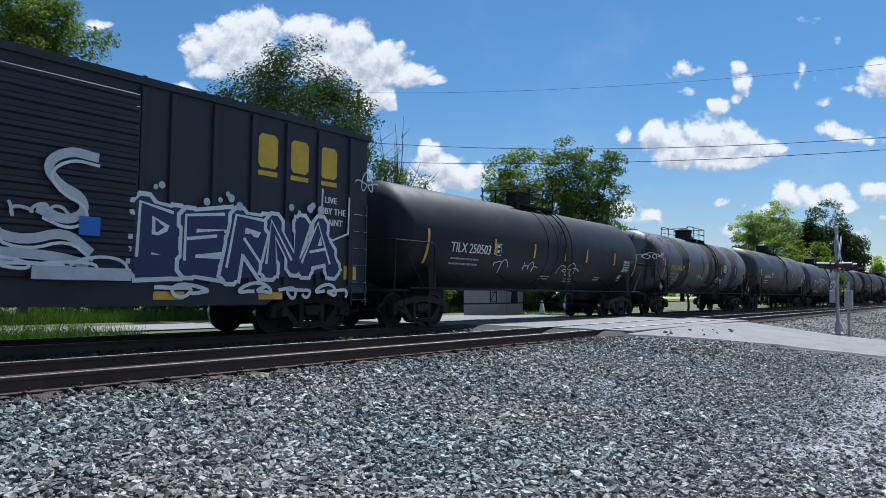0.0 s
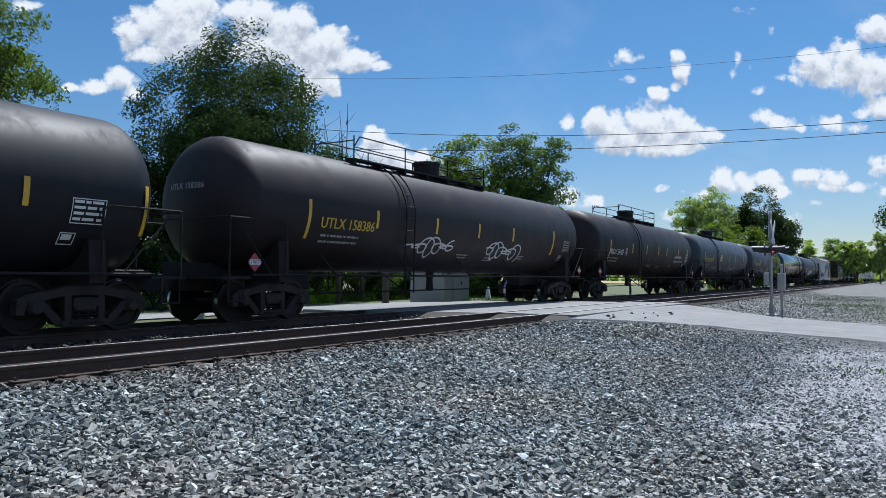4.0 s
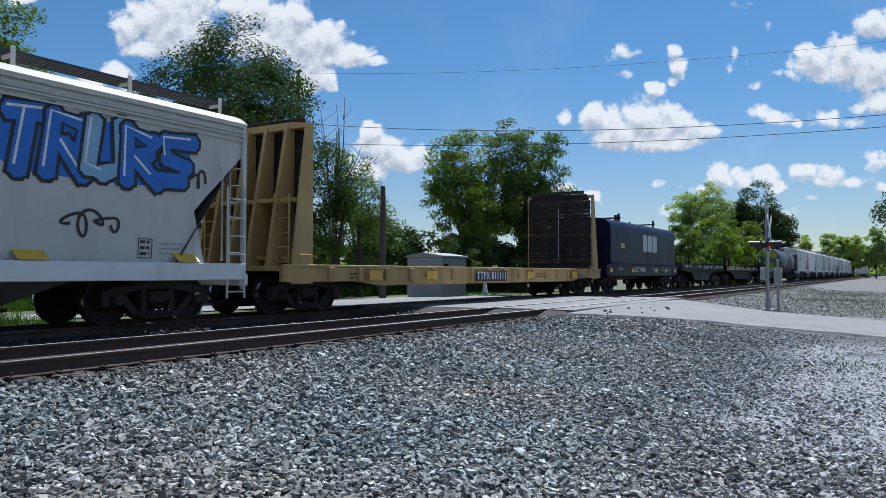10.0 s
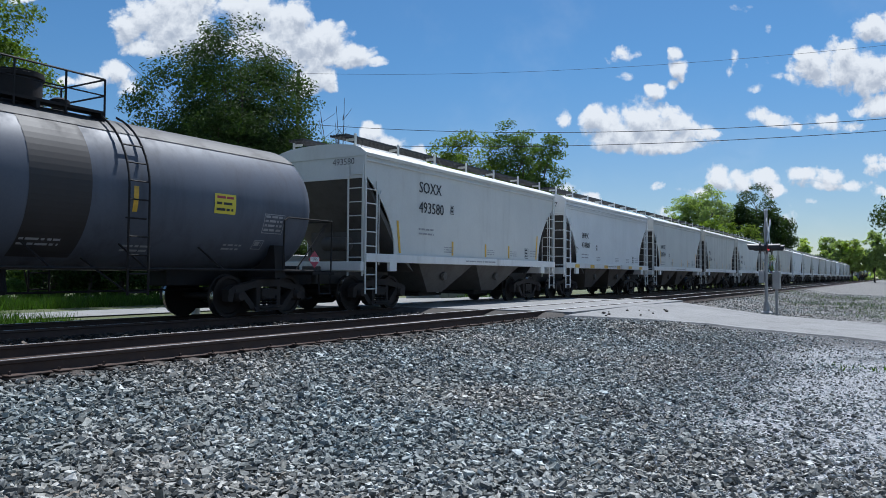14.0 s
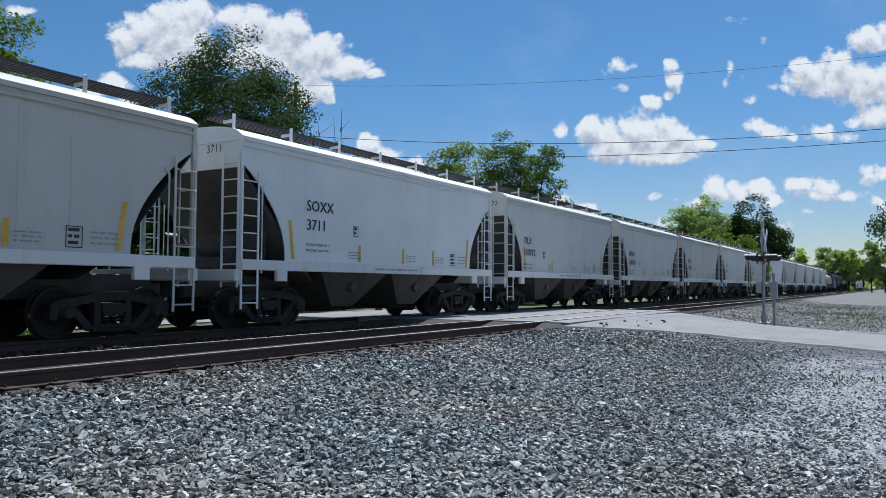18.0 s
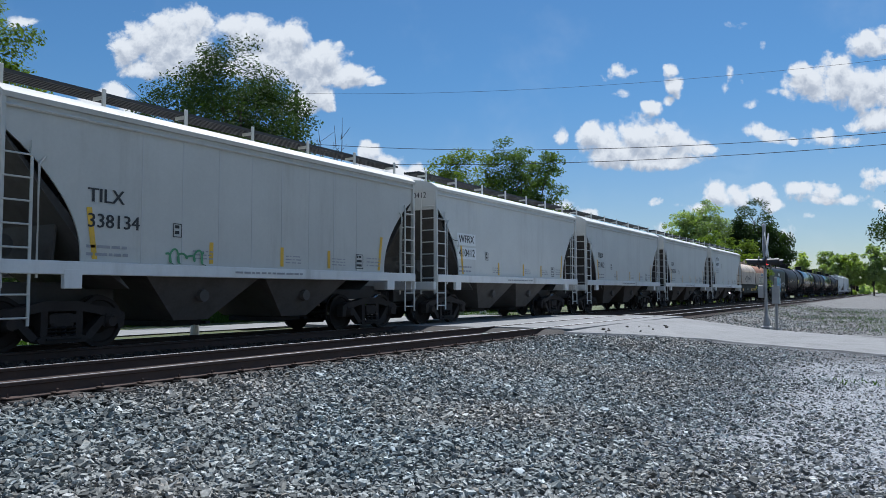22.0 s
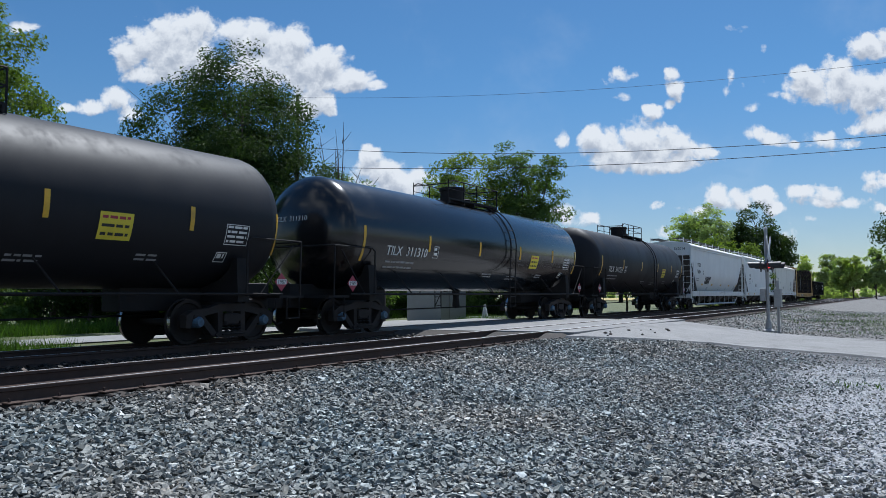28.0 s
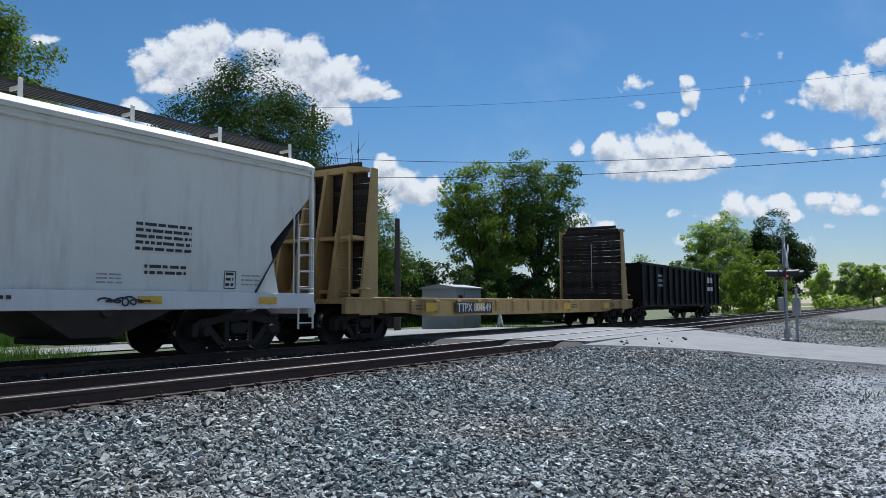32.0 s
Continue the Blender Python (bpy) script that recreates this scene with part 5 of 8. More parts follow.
def hopper_car(i, s):
    a, b = BOUNDS[i], BOUNDS[i + 1]
    L = b - a
    big = s.get("big", 0)
    h = L / 2
    he = h - 0.58                # end of the roof and end posts
    W, ze, zs = 1.56, s.get("eave", 4.02), s.get("sill", 1.45)
    bay = s.get("bays", 2)
    inset = 1.35 if not big else 1.2
    body = s["paint"]
    car = thing("covered_hopper_car", s["label"], "hopper car", "freight train")
    rng = random.Random(300 + i)
    bul = s.get("bulge", 0.0)

    def wy(z):
        """Half width of the body at a height."""
        t = (z - zs) / (ze - zs)
        return W - 0.03 - bul * 0.40 * max(0.0, (0.42 - t) / 0.42) ** 1.6 - (0.04 if not big else 0.10) * (1 - t) * (1 if big else 0)

    # side sheet: full length at the eave, cut back in a curve towards the sill
    def side(sd):
        bm = bmesh.new()
        nz, nx = 14, 26
        cols = []
        for k in range(nz + 1):
            z = zs + (ze - zs) * k / nz
            t = (ze - z) / (ze - zs)
            if big:
                cut = 0.0 if t < 0.22 else inset * min(1.0, ((t - 0.22) / 0.42)) if t < 0.64 else inset * (1 - 0.25 * (t - 0.64) / 0.36)
            else:
                cut = 0.0 if t < 0.2 else inset * math.sin(min(1.0, (t - 0.2) / 0.75) * math.pi / 2) ** 0.85
            x1 = he - 0.03 - cut
            cols.append([bm.verts.new((-x1 + 2 * x1 * j / nx, sd * wy(z), z)) for j in range(nx + 1)])
        for r0, r1 in zip(cols, cols[1:]):
            for j in range(nx):
                bm.faces.new((r0[j], r0[j + 1], r1[j + 1], r1[j]) if sd < 0 else (r0[j], r1[j], r1[j + 1], r0[j + 1]))
        bm.normal_update()
        bmesh.ops.solidify(bm, geom=bm.faces[:], thickness=0.03)
        over = max(abs(v.co.y) for v in bm.verts) - max(wy(zs + (ze - zs) * k / nz) for k in range(nz + 1))
        for v in bm.verts:
            v.co.y -= sd * over
        return bm
    for sd in (-1, 1):
        put("side_sheet", ("side_sheet", round(L, 1), ze, big, bul, sd, body.name), lambda: side(sd), body, car, None, "", True)

    # slope sheets, end panels and bulkheads
    def slope():
        bm = bmesh.new()
        prism(bm, [(he - 0.08, ze - 0.62), (he - 0.08, ze - 0.57), (he - 1.6, zs + 0.05), (he - 2.3, zs - 0.4), (he - 2.35, zs - 0.42), (he - 1.66, zs - 0.0)], "y", -W + 0.07, W - 0.07)
        return bm
    def end_panel():
        bm = bmesh.new()
        prism(bm, [(-W + 0.04, ze - 0.62), (W - 0.04, ze - 0.62), (W - 0.03, ze)] + [((W - 0.03) * math.cos(t), ze + 0.27 * math.sin(t)) for t in [j * math.pi / 10 for j in range(1, 10)]] + [(-W + 0.03, ze)], "x", -0.025, 0.025)
        return bm
    for e in (-1, 1):
        put("slope_sheet", ("slope_sheet", round(L, 1), ze, body.name), slope, HOP_SHADE_GRIME, car, pose(0, 0, 0, 0, 0, 0 if e > 0 else 180), "grimy sloping end sheet")
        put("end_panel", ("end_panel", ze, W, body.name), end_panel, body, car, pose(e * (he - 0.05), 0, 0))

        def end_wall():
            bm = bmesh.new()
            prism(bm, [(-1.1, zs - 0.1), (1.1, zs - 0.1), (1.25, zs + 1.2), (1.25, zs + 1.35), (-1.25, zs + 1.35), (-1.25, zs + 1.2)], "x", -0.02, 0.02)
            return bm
        put("shear_plate", ("shear_plate", zs), end_wall, HOP_SHADE_GRIME, car, pose(e * (he - 1.15), 0, 0))
        # corner posts, ladders, brake-side rails
        for sd in (-1, 1):
            put("corner_post", ("corner_post", ze, zs, body.name), lambda: bbox(-0.04, 0.04, -0.04, 0.04, zs - 0.5, ze - 0.02, 0.008), body, car, pose(e * (he - 0.04), sd * (W - 0.02), 0))
            put("side_ladder", ("side_ladder", ze, body.name), lambda: ladder_mesh(0.46, 0.45, 3.35 if not big else 2.7, 8 if not big else 6), body, car, pose(e * (he - 0.03) - (0 if e < 0 else 0.46), sd * (W + 0.03), 0), "pale rung ladder")
            put("end_ladder", ("end_ladder", ze, body.name), lambda: ladder_mesh(0.46, 0.9, ze - 0.3, 8), body, car, pose(e * (he + 0.03), sd * 1.3 - 0.23, 0, 0, 0, 90), "pale rung ladder")
            put("grab_rail", ("grab_rail", body.name), lambda: tube(bmesh.new(), [(0, 0, 1.2), (0, 0, 3.0), (0.1, 0, 3.12)], 0.022, 5), body, car, pose(e * (he - 0.62), sd * (W + 0.01), 0, 0, 0, 0 if e < 0 else 180))
        put("end_sill", ("end_sill", zs, body.name), lambda: bbox(-0.11, 0.11, -W, W, zs - 0.42, zs - 0.18, 0.02), SILL_WHITE if not s.get("plain") else body, car, pose(e * (he + 0.0), 0, 0))
        put("crossover_step", "crossover_step", lambda: box(bmesh.new(), -0.02, 0.32, -0.8, 0.8, 0.98, 1.02), GRATE, car, pose(e * (he + 0.1), 0, 0, 0, 0, 0 if e > 0 else 180))
        put("brake_tank", "brake_tank", lambda: lathe(bmesh.new(), [(-0.45, 0.05), (-0.4, 0.19), (0.4, 0.19), (0.45, 0.05)], "y", (0, 0, 1.75), 14), HOP_SHADE_GRIME, car, pose(e * (he - 0.6), 0.2 * e, 0), "", True)
        put("centre_sill", ("centre_sill", zs), lambda: box(bmesh.new(), -0.2, 3.0, -0.25, 0.25, 0.68, 1.15, 0.02), HOP_SHADE_GRIME, car, pose(e * (h - 0.5), 0, 0, 0, 0, 180 if e > 0 else 0))
        truck(car, e * (h - (1.95 if not big else 2.3)))
        coupler(car, e, e * (h - 0.6))

    # side sills: a white channel from end to end, deeper over the trucks
    for sd in (-1, 1):
        def sill():
            bm = bmesh.new()
            box(bm, -he + 0.02, he - 0.02, -0.05, 0.05, zs - (0.19 if not big else 0.30), zs + 0.03, 0.012)
            if not big:
                for e in (-1, 1):
                    box(bm, e * (he - 1.2) - 0.16, e * (he - 1.2) + 0.16, -0.055, 0.045, zs - 0.42, zs - 0.1, 0.012)
            return bm
        put("side_sill", ("side_sill", round(L, 1), zs, big, s.get("plain", 0), body.name), sill, body if s.get("plain") else SILL_WHITE, car, pose(0, sd * (W + 0.02), 0), "pale steel channel along the side")

    # roof: shallow arch with a rolled eave, hatches and running boards
    def roof():
        prof = [(-W - 0.03, ze - 0.06), (-W - 0.05, ze + 0.02), (-W + 0.05, ze + 0.09)] + [((W - 0.1) * -math.cos(t), ze + 0.10 + 0.22 * math.sin(t)) for t in [math.pi * j / 12 for j in range(1, 12)]] + [(W - 0.05, ze + 0.09), (W + 0.05, ze + 0.02), (W + 0.03, ze - 0.06)]
        return prism(bmesh.new(), prof, "x", -he, he)
    put("roof", ("roof", round(L, 1), ze, body.name), roof, body, car, None, "", True)
    put("hatch_trough", ("hatch_trough", round(L, 1), ze, body.name), lambda: box(bmesh.new(), -he + 0.9, he - 0.9, -0.32, 0.32, ze + 0.28, ze + 0.40, 0.03), body, car, None, "long closed loading hatch")
    for sd in (-1, 1):
        put("eave_bead", ("eave_bead", round(L, 1), body.name), lambda: tube(bmesh.new(), [(-he + 0.05, 0, 0), (he - 0.05, 0, 0)], 0.028, 6), body, car, pose(0, sd * (W + 0.0), ze - 0.17), "rolled steel bead below the eave", True)
    nst = 7 if not big else 9

    def board():
        bm = bmesh.new()
        for e0 in range(6):
            y = -0.24 + e0 * 0.096
            box(bm, -he - 0.05, he + 0.05, y - 0.018, y + 0.018, ze + 0.50, ze + 0.56)
        n = int(2 * he / 0.14)
        for k in range(n):
            x = -he + 2 * he * k / n
            box(bm, x - 0.012, x + 0.012, -0.26, 0.26, ze + 0.515, ze + 0.545)
        return bm
    for sd in (-1, 1):
        put("running_board", ("running_board", round(L, 1), ze), board, GRATE, car, pose(0, sd * 0.72, -0.02), "dark steel grating walkway on the roof")
        for k in range(nst):
            x = -he + 0.25 + (2 * he - 0.5) * k / (nst - 1)
            put("board_stand", ("board_stand", ze, body.name), lambda: box(box(bmesh.new(), -0.035, 0.035, -0.02, 0.02, ze + 0.1, ze + 0.6, 0.005), -0.02, 0.02, -0.02, 0.3, ze + 0.42, ze + 0.48), body, car, pose(x, sd * 1.06, -0.02, 0, 0, 0 if sd < 0 else 180))

    # discharge bays
    span = 2 * (h - (3.25 if not big else 3.7))
    pitch = span / bay
    for k in range(bay):
        cx = -span / 2 + pitch * (k + 0.5)

        def hop():
            bm = bmesh.new()
            t, z0 = pitch * 0.5, 0.42
            top = [(-t, -W + 0.12), (t, -W + 0.12), (t, W - 0.12), (-t, W - 0.12)]
            bot = [(-0.42, -0.95), (0.42, -0.95), (0.42, 0.95), (-0.42, 0.95)]
            v1 = [bm.verts.new((x, y, zs - 0.1)) for x, y in top]
            v0 = [bm.verts.new((x, y, z0)) for x, y in bot]
            for j in range(4):
                bm.faces.new((v0[j], v0[(j + 1) % 4], v1[(j + 1) % 4], v1[j]))
            bm.faces.new(v0[::-1])
            bm.faces.new(v1)
            return bm
        put("discharge_bay", ("discharge_bay", round(pitch, 2), zs), hop, HOP_SHADE_GRIME, car, pose(cx, 0, 0), "grimy sloped discharge hopper")
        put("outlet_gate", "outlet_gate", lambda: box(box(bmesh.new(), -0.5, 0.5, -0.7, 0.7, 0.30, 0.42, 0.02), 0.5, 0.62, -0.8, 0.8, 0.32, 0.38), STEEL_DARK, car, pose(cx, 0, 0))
        put("vibrator_bracket", "vibrator_bracket", lambda: lathe(bmesh.new(), [(-0.06, 0.03), (-0.06, 0.12), (0.03, 0.14)], "y", (0, 0, 0), 10), HOP_SHADE_GRIME, car, pose(cx, -1.27, 0.9))
    if s.get("pipes"):
        def pipes():
            bm = bmesh.new()
            tube(bm, [(-span / 2 - 0.4, -1.35, 0.95), (span / 2 + 0.9, -1.35, 0.95), (span / 2 + 1.3, -1.35, 0.8)], 0.05, 8)
            tube(bm, [(-span / 2 - 0.9, -1.3, 0.9), (-span / 2 - 1.1, -1.3, 0.5), (-span / 2 - 0.7, -1.3, 0.32), (span / 2 + 0.7, -1.3, 0.32), (span / 2 + 1.1, -1.3, 0.6)], 0.07, 8)
            for k in range(8):
                x = -span / 2 + span * k / 7
                tube(bm, [(x, -1.33, 0.95), (x, -1.3, 0.32)], 0.035, 6)
            return bm
        put("discharge_piping", ("discharge_piping", round(L, 1)), pipes, GALV, car, None, "grey steel unloading pipes", True)
    if s.get("ribs"):
        for k in range(3):
            put("roof_rib", ("roof_rib", round(L, 1), ze, body.name), lambda: bbox(-he + 0.02, he - 0.02, -0.015, 0.015, -0.015, 0.015), body, car, pose(0, -W - 0.01, ze - 0.13 - 0.1 * k))

    # upright weld seams, dirty with run-off
    if not big and body is HOP_TAN:
        for k in range(1, 9):
            put("side_seam", ("side_seam", ze, zs), lambda: bbox(-0.014, 0.014, -0.003, 0.003, zs + 0.04, ze - 0.2), HOP_SEAM, car, pose(-he + inset + 0.3 + (2 * (he - inset) - 0.6) * k / 9, -(W - 0.028), 0))

    # marks
    def surf(x, z):
        return W + 0.085 if z < zs + 0.05 else wy(z) + 0.003
    ink = s.get("ink", BLACK_STENCIL)
    tx, tz, sz = s.get("tx", -4.2), s.get("tz", 2.5), s.get("size", 0.34)
    for k, row in enumerate(s["text"]):
        z = tz - k * s.get("pitch", 0.43)
        if s.get("patch"):
            mk = Marks()
            mk.rect(tx - 0.08, tx + 0.12 + sz * text_width(row), z - 0.08, z + sz * 0.85, s["patch"], 0.003)
            mk.link(car, "paint_patch", "repainted patch under the lettering", surf)
        lettering(car, surf, row, tx, z, 1, ink, s.get("ink_label", "dark stencilled reporting mark"), size=sz)
    small_print(car, surf, rng, tx, tz - len(s["text"]) * s.get("pitch", 0.43) + 0.08, 0.8, 2, GREY_STENCIL, 0.05, 0.13)
    data_panel(car, surf, rng, tx + 1.75, tz - 0.5, 0.2, 0.26, BLACK_STENCIL, 2)
    dx = he - inset - 1.25
    data_panel(car, surf, rng, dx, zs + 0.1, 0.3, 0.36, BLACK_STENCIL, 3)
    small_print(car, surf, rng, dx + 0.45, zs + 0.36, 0.55, 3, GREY_STENCIL, 0.03, 0.09)
    for x in (-he * 0.35, he * 0.1, he * 0.38):
        small_print(car, surf, rng, x, zs + 0.3, 0.5, 3, GREY_STENCIL, 0.025, 0.07)
    small_print(car, surf, rng, -1.0, zs - 0.1, 2.0, 1, GREY_STENCIL, 0.04)
    for x, z, w, n in s.get("prints", ()):
        small_print(car, surf, rng, x, z, w, n, BLACK_STENCIL, 0.055, 0.11)
    strip = s.get("strip", REFLECTOR)
    if s.get("flat_strips"):
        for k in range(6):
            x = -he + 0.9 + (2 * he - 2.6) * k / 5
            m3 = Marks()
            m3.rect(x, x + 0.5, *s["flat_strips"], strip)
            m3.link(car, "reflective_strip", "flat yellow reflective strip", surf)
    else:
        for k, x in enumerate((-he + inset + 0.28, -he * 0.27, he * 0.08, he * 0.36, he - inset - 0.28)):
            end = k in (0, 4)
            m3 = Marks()
            d = 0.0 if not end else (0.12 if k == 0 else -0.12)
            m3.poly([(x - 0.05, zs + 0.08), (x + 0.05, zs + 0.08), (x + 0.05 - d, zs + (0.95 if end else 0.5)), (x - 0.05 - d, zs + (0.95 if end else 0.5))], strip)
            m3.link(car, "reflective_strip", "upright yellow reflective strip", surf)
    # number on the leading end panel
    m4 = Marks()
    m4.text(s["text"][0], -0.3, ze - 0.02, 0.24, ink)
    if len(s["text"]) > 1:
        m4.text(s["text"][1], -0.35, ze - 0.26, 0.24, ink)
    bm = m4.bm
    for v in bm.verts:
        v.co = Vector((-he + 0.021, -0.85 - v.co.x, v.co.z))
    ob = part("lettering", bm, m4.mats, car, "small stencilled mark on the end")
    if s.get("art"):
        for run in (s["art"] if isinstance(s["art"], list) else [s["art"]]):
            m5 = Marks()
            run(m5, rng)
            m5.link(car, "graffiti", s.get("art_label", "sprayed graffiti"), surf)
    for word, x, z, wd, ht, fill, rim in s.get("sprayed", ()):
        sprayed_word(car, surf, word, x, z, wd, ht, SPRAY[fill], SPRAY[rim], "dripping sprayed capitals with a pale rim", fat=0.05, rim=0.03)
    CARS.append((car, (a + b) / 2 + SHIFT))
    return car


# ---- boxcar, bulkhead flats, coil cars, flats, gondola ----
BOX_NAVY = paint("faded_navy_boxcar_paint", (0.028, 0.032, 0.044), 0.55, 0, 0.3, 0.6, 20, 0.05, (0.036, 0.037, 0.042), 0.6, True, spec=0.35)
COIL_NAVY = paint("dark_navy_cover_paint", (0.004, 0.0095, 0.036), 0.4, 0, 0.2, 0.6, 20, 0.01, (0.006, 0.012, 0.036), 0.4, True, spec=0.1)
COIL_BLACK = paint("black_cover_paint", (0.008, 0.010, 0.012), 0.45, 0, 0.25, 0.6, 20, 0.01, (0.016, 0.017, 0.019), 0.4, True, spec=0.12)
TAN_PAINT = paint("faded_yellow_car_paint", (0.47, 0.315, 0.12), 0.65, 0, 0.25, 0.9, 16, 0.1, (0.17, 0.095, 0.05), 0.7, True)
RUSTY = paint("rust_streaked_cover", (0.60, 0.50, 0.40), 0.7, 0, 0.25, 0.8, 18, 0.15, (0.085, 0.04, 0.026), 0.92, True, grime_lo=0.55, grime_hi=0.63, grime_scale=2.4)
RUST_TOP = paint("rusted_cover_top", (0.36, 0.15, 0.075), 0.8, 0, 0.4, 0.8, 18, 0.2, (0.55, 0.47, 0.4), 0.5, True)
FLAT_BLACK = paint("black_flat_car_paint", (0.006, 0.006, 0.0065), 0.6, 0, 0.35, 0.8, 20, 0.08, (0.016, 0.013, 0.012), 0.4, spec=0.15)
FLAT_GREEN = paint("dull_green_car_paint", (0.034, 0.054, 0.040), 0.65, 0, 0.3, 0.8, 20, 0.08, (0.035, 0.03, 0.024), 0.6, spec=0.25)
OLD_PLANK = paint("grey_weathered_plank", (0.048, 0.038, 0.034), 0.9, 0, 0.6, 3, 35, 0.5, (0.018, 0.014, 0.013), 0.7, obrand=0.35, spec=0.1)
GREY_LOGO = paint("pale_grey_emblem", (0.55, 0.56, 0.57), 0.5, 0, 0.15, 3, 40, 0.0)
FADED_BLUE = paint("faded_blue_emblem", (0.13, 0.23, 0.38), 0.6, 0, 0.4, 4, 30, 0.0)


def start(i, name, label, category):
    a, b = BOUNDS[i], BOUNDS[i + 1]
    car = thing(name, label, category, "freight train")
    CARS.append((car, (a + b) / 2 + SHIFT + (0.6 if i == 17 else 0.0)))
    return car, b - a, (b - a) / 2, random.Random(500 + i)


def running_gear(car, h, inset, material=STEEL_DARK, z=0.95):
    put("centre_sill", ("flat_centre_sill", round(h, 1), z), lambda: box(bmesh.new(), -h + 0.55, h - 0.55, -0.3, 0.3, 0.62, z, 0.02), material, car)
    for e in (-1, 1):
        truck(car, e * (h - inset))
        coupler(car, e, e * (h - 0.6))
        for sd in (-1, 1):
            put("step", "step_stirrup", lambda: tube(bmesh.new(), [(-0.2, 0, 0.95), (-0.2, 0, 0.48), (0.2, 0, 0.48), (0.2, 0, 0.95)], 0.02, 5), material, car, pose(e * (h - 0.9), sd * 1.48, 0))
    put("brake_cylinder", "brake_cylinder", lambda: bmesh.new(), material, car, pose(-1.0, 0, 0))
    put("air_reservoir", "air_reservoir", lambda: bmesh.new(), material, car, pose(1.4, 0, 0))


def emblem(car, surf, label, x, z, w, h, material, bars=None, pitch=1.12):
    """Three plain blocks that stand for a maker's mark, with bars below if asked."""
    for k in range(3):
        a = x + k * w * pitch
        mk = Marks()
        mk.poly([(a + 0.15 * w, z), (a + 0.85 * w, z), (a + w, z + 0.12 * h), (a + w, z + 0.88 * h), (a + 0.85 * w, z + h), (a + 0.15 * w, z + h), (a, z + 0.88 * h), (a, z + 0.12 * h)], material)
        if bars:
            m2 = Marks()
            m2.rect(a, a + w, z - 0.16, z - 0.06, bars)
            m2.link(car, "emblem_bar", "short plain bar", surf)
        mk.link(car, "emblem_block", label, surf)


def boxcar(i):
    car, L, h, rng = start(i, "boxcar", "dark navy boxcar covered with white and blue graffiti", "boxcar")
    he, W, z0, ze = h - 0.5, 1.52, 0.98, 4.48
    put("body", "boxcar_body", lambda: box(bmesh.new(), -he, he, -W, W, z0, ze, 0.02), BOX_NAVY, car)
    put("roof", "boxcar_roof", lambda: prism(bmesh.new(), [(-W - 0.06, ze - 0.08), (-W - 0.06, ze + 0.05), (0, ze + 0.2), (W + 0.06, ze + 0.05), (W + 0.06, ze - 0.08)], "x", -he - 0.05, he + 0.05), BOX_NAVY, car)
    for k in range(13):
        x = -he + 0.9 + (2 * he - 1.8) * k / 12
        put("roof_seam", "roof_seam", lambda: prism(bmesh.new(), [(-W - 0.05, ze + 0.03), (-W - 0.05, ze + 0.075), (0, ze + 0.225), (W + 0.05, ze + 0.075), (W + 0.05, ze + 0.03)], "x", -0.025, 0.025), BOX_NAVY, car, pose(x, 0, 0))
    for sd in (-1, 1):
        for x in (2.42, 3.0, 3.9, 4.8, 5.7, 6.6, 7.6):
            for sx in (-1, 1):
                put("side_post", "side_post", lambda: bbox(-0.05, 0.05, -0.035, 0.035, z0 + 0.02, ze - 0.12, 0.01), BOX_NAVY, car, pose(sx * x, sd * (W + 0.03), 0))
        put("sliding_door", "sliding_door", lambda: bbox(-2.35, 2.35, -0.03, 0.03, z0 + 0.1, ze - 0.25, 0.01), BOX_NAVY, car, pose(0, sd * (W + 0.04), 0), "wide corrugated sliding door")
        for k in range(15):
            put("door_rib", "door_rib", lambda: prism(bmesh.new(), [(-0.03, -0.07), (0.03, -0.03), (0.03, 0.03), (-0.03, 0.07)], "x", -2.3, 2.3), BOX_NAVY, car, pose(0, sd * (W + 0.085), z0 + 0.3 + k * 0.205, 0, 0, 0 if sd > 0 else 180))
        put("side_sill", "boxcar_sill", lambda: prism(bmesh.new(), [(-he, z0 + 0.05), (he, z0 + 0.05), (he, z0 - 0.1), (5.6, z0 - 0.1), (5.2, z0 - 0.35), (-5.2, z0 - 0.35), (-5.6, z0 - 0.1), (-he, z0 - 0.1)], "y", -0.04, 0.04), BOX_NAVY, car, pose(0, sd * (W + 0.01), 0), "deep skirt below the doors")
        for e in (-1, 1):
            put("side_ladder", "box_ladder", lambda: ladder_mesh(0.46, 0.6, 2.9, 6), BOX_NAVY, car, pose(e * (he - 0.3) - 0.23, sd * (W + 0.05), 0))
    surf = lambda x, z: W + 0.01
    mk = Marks()
    mk.rect(7.45, 7.85, 1.18, 1.48, REFLECTOR, 0.05)
    mk.link(car, "reflective_strip", "small yellow reflective plate", lambda x, z: W + 0.004)
    emblem(car, lambda x, z: W + 0.004, "plain yellow block", 4.95, 3.36, 0.5, 0.68, YELLOW_STENCIL, YELLOW_STENCIL, 1.72)
    for x in (-3.2, -0.4, 2.7, 5.0):
        m3 = Marks()
        m3.rect(x, x + 0.62, z0 - 0.24, z0 - 0.1, REFLECTOR)
        m3.link(car, "reflective_strip", "flat yellow reflective strip", lambda x, z: W + 0.055)
    m5 = Marks()
    piece(m5, rng, 2.3, 7.0, 1.12, 2.42, 5, SPRAY["white"], [SPRAY["navy"]], SPRAY["white"], 0.15, SPRAY["navy"], [8, 9, 0, 10, 2])
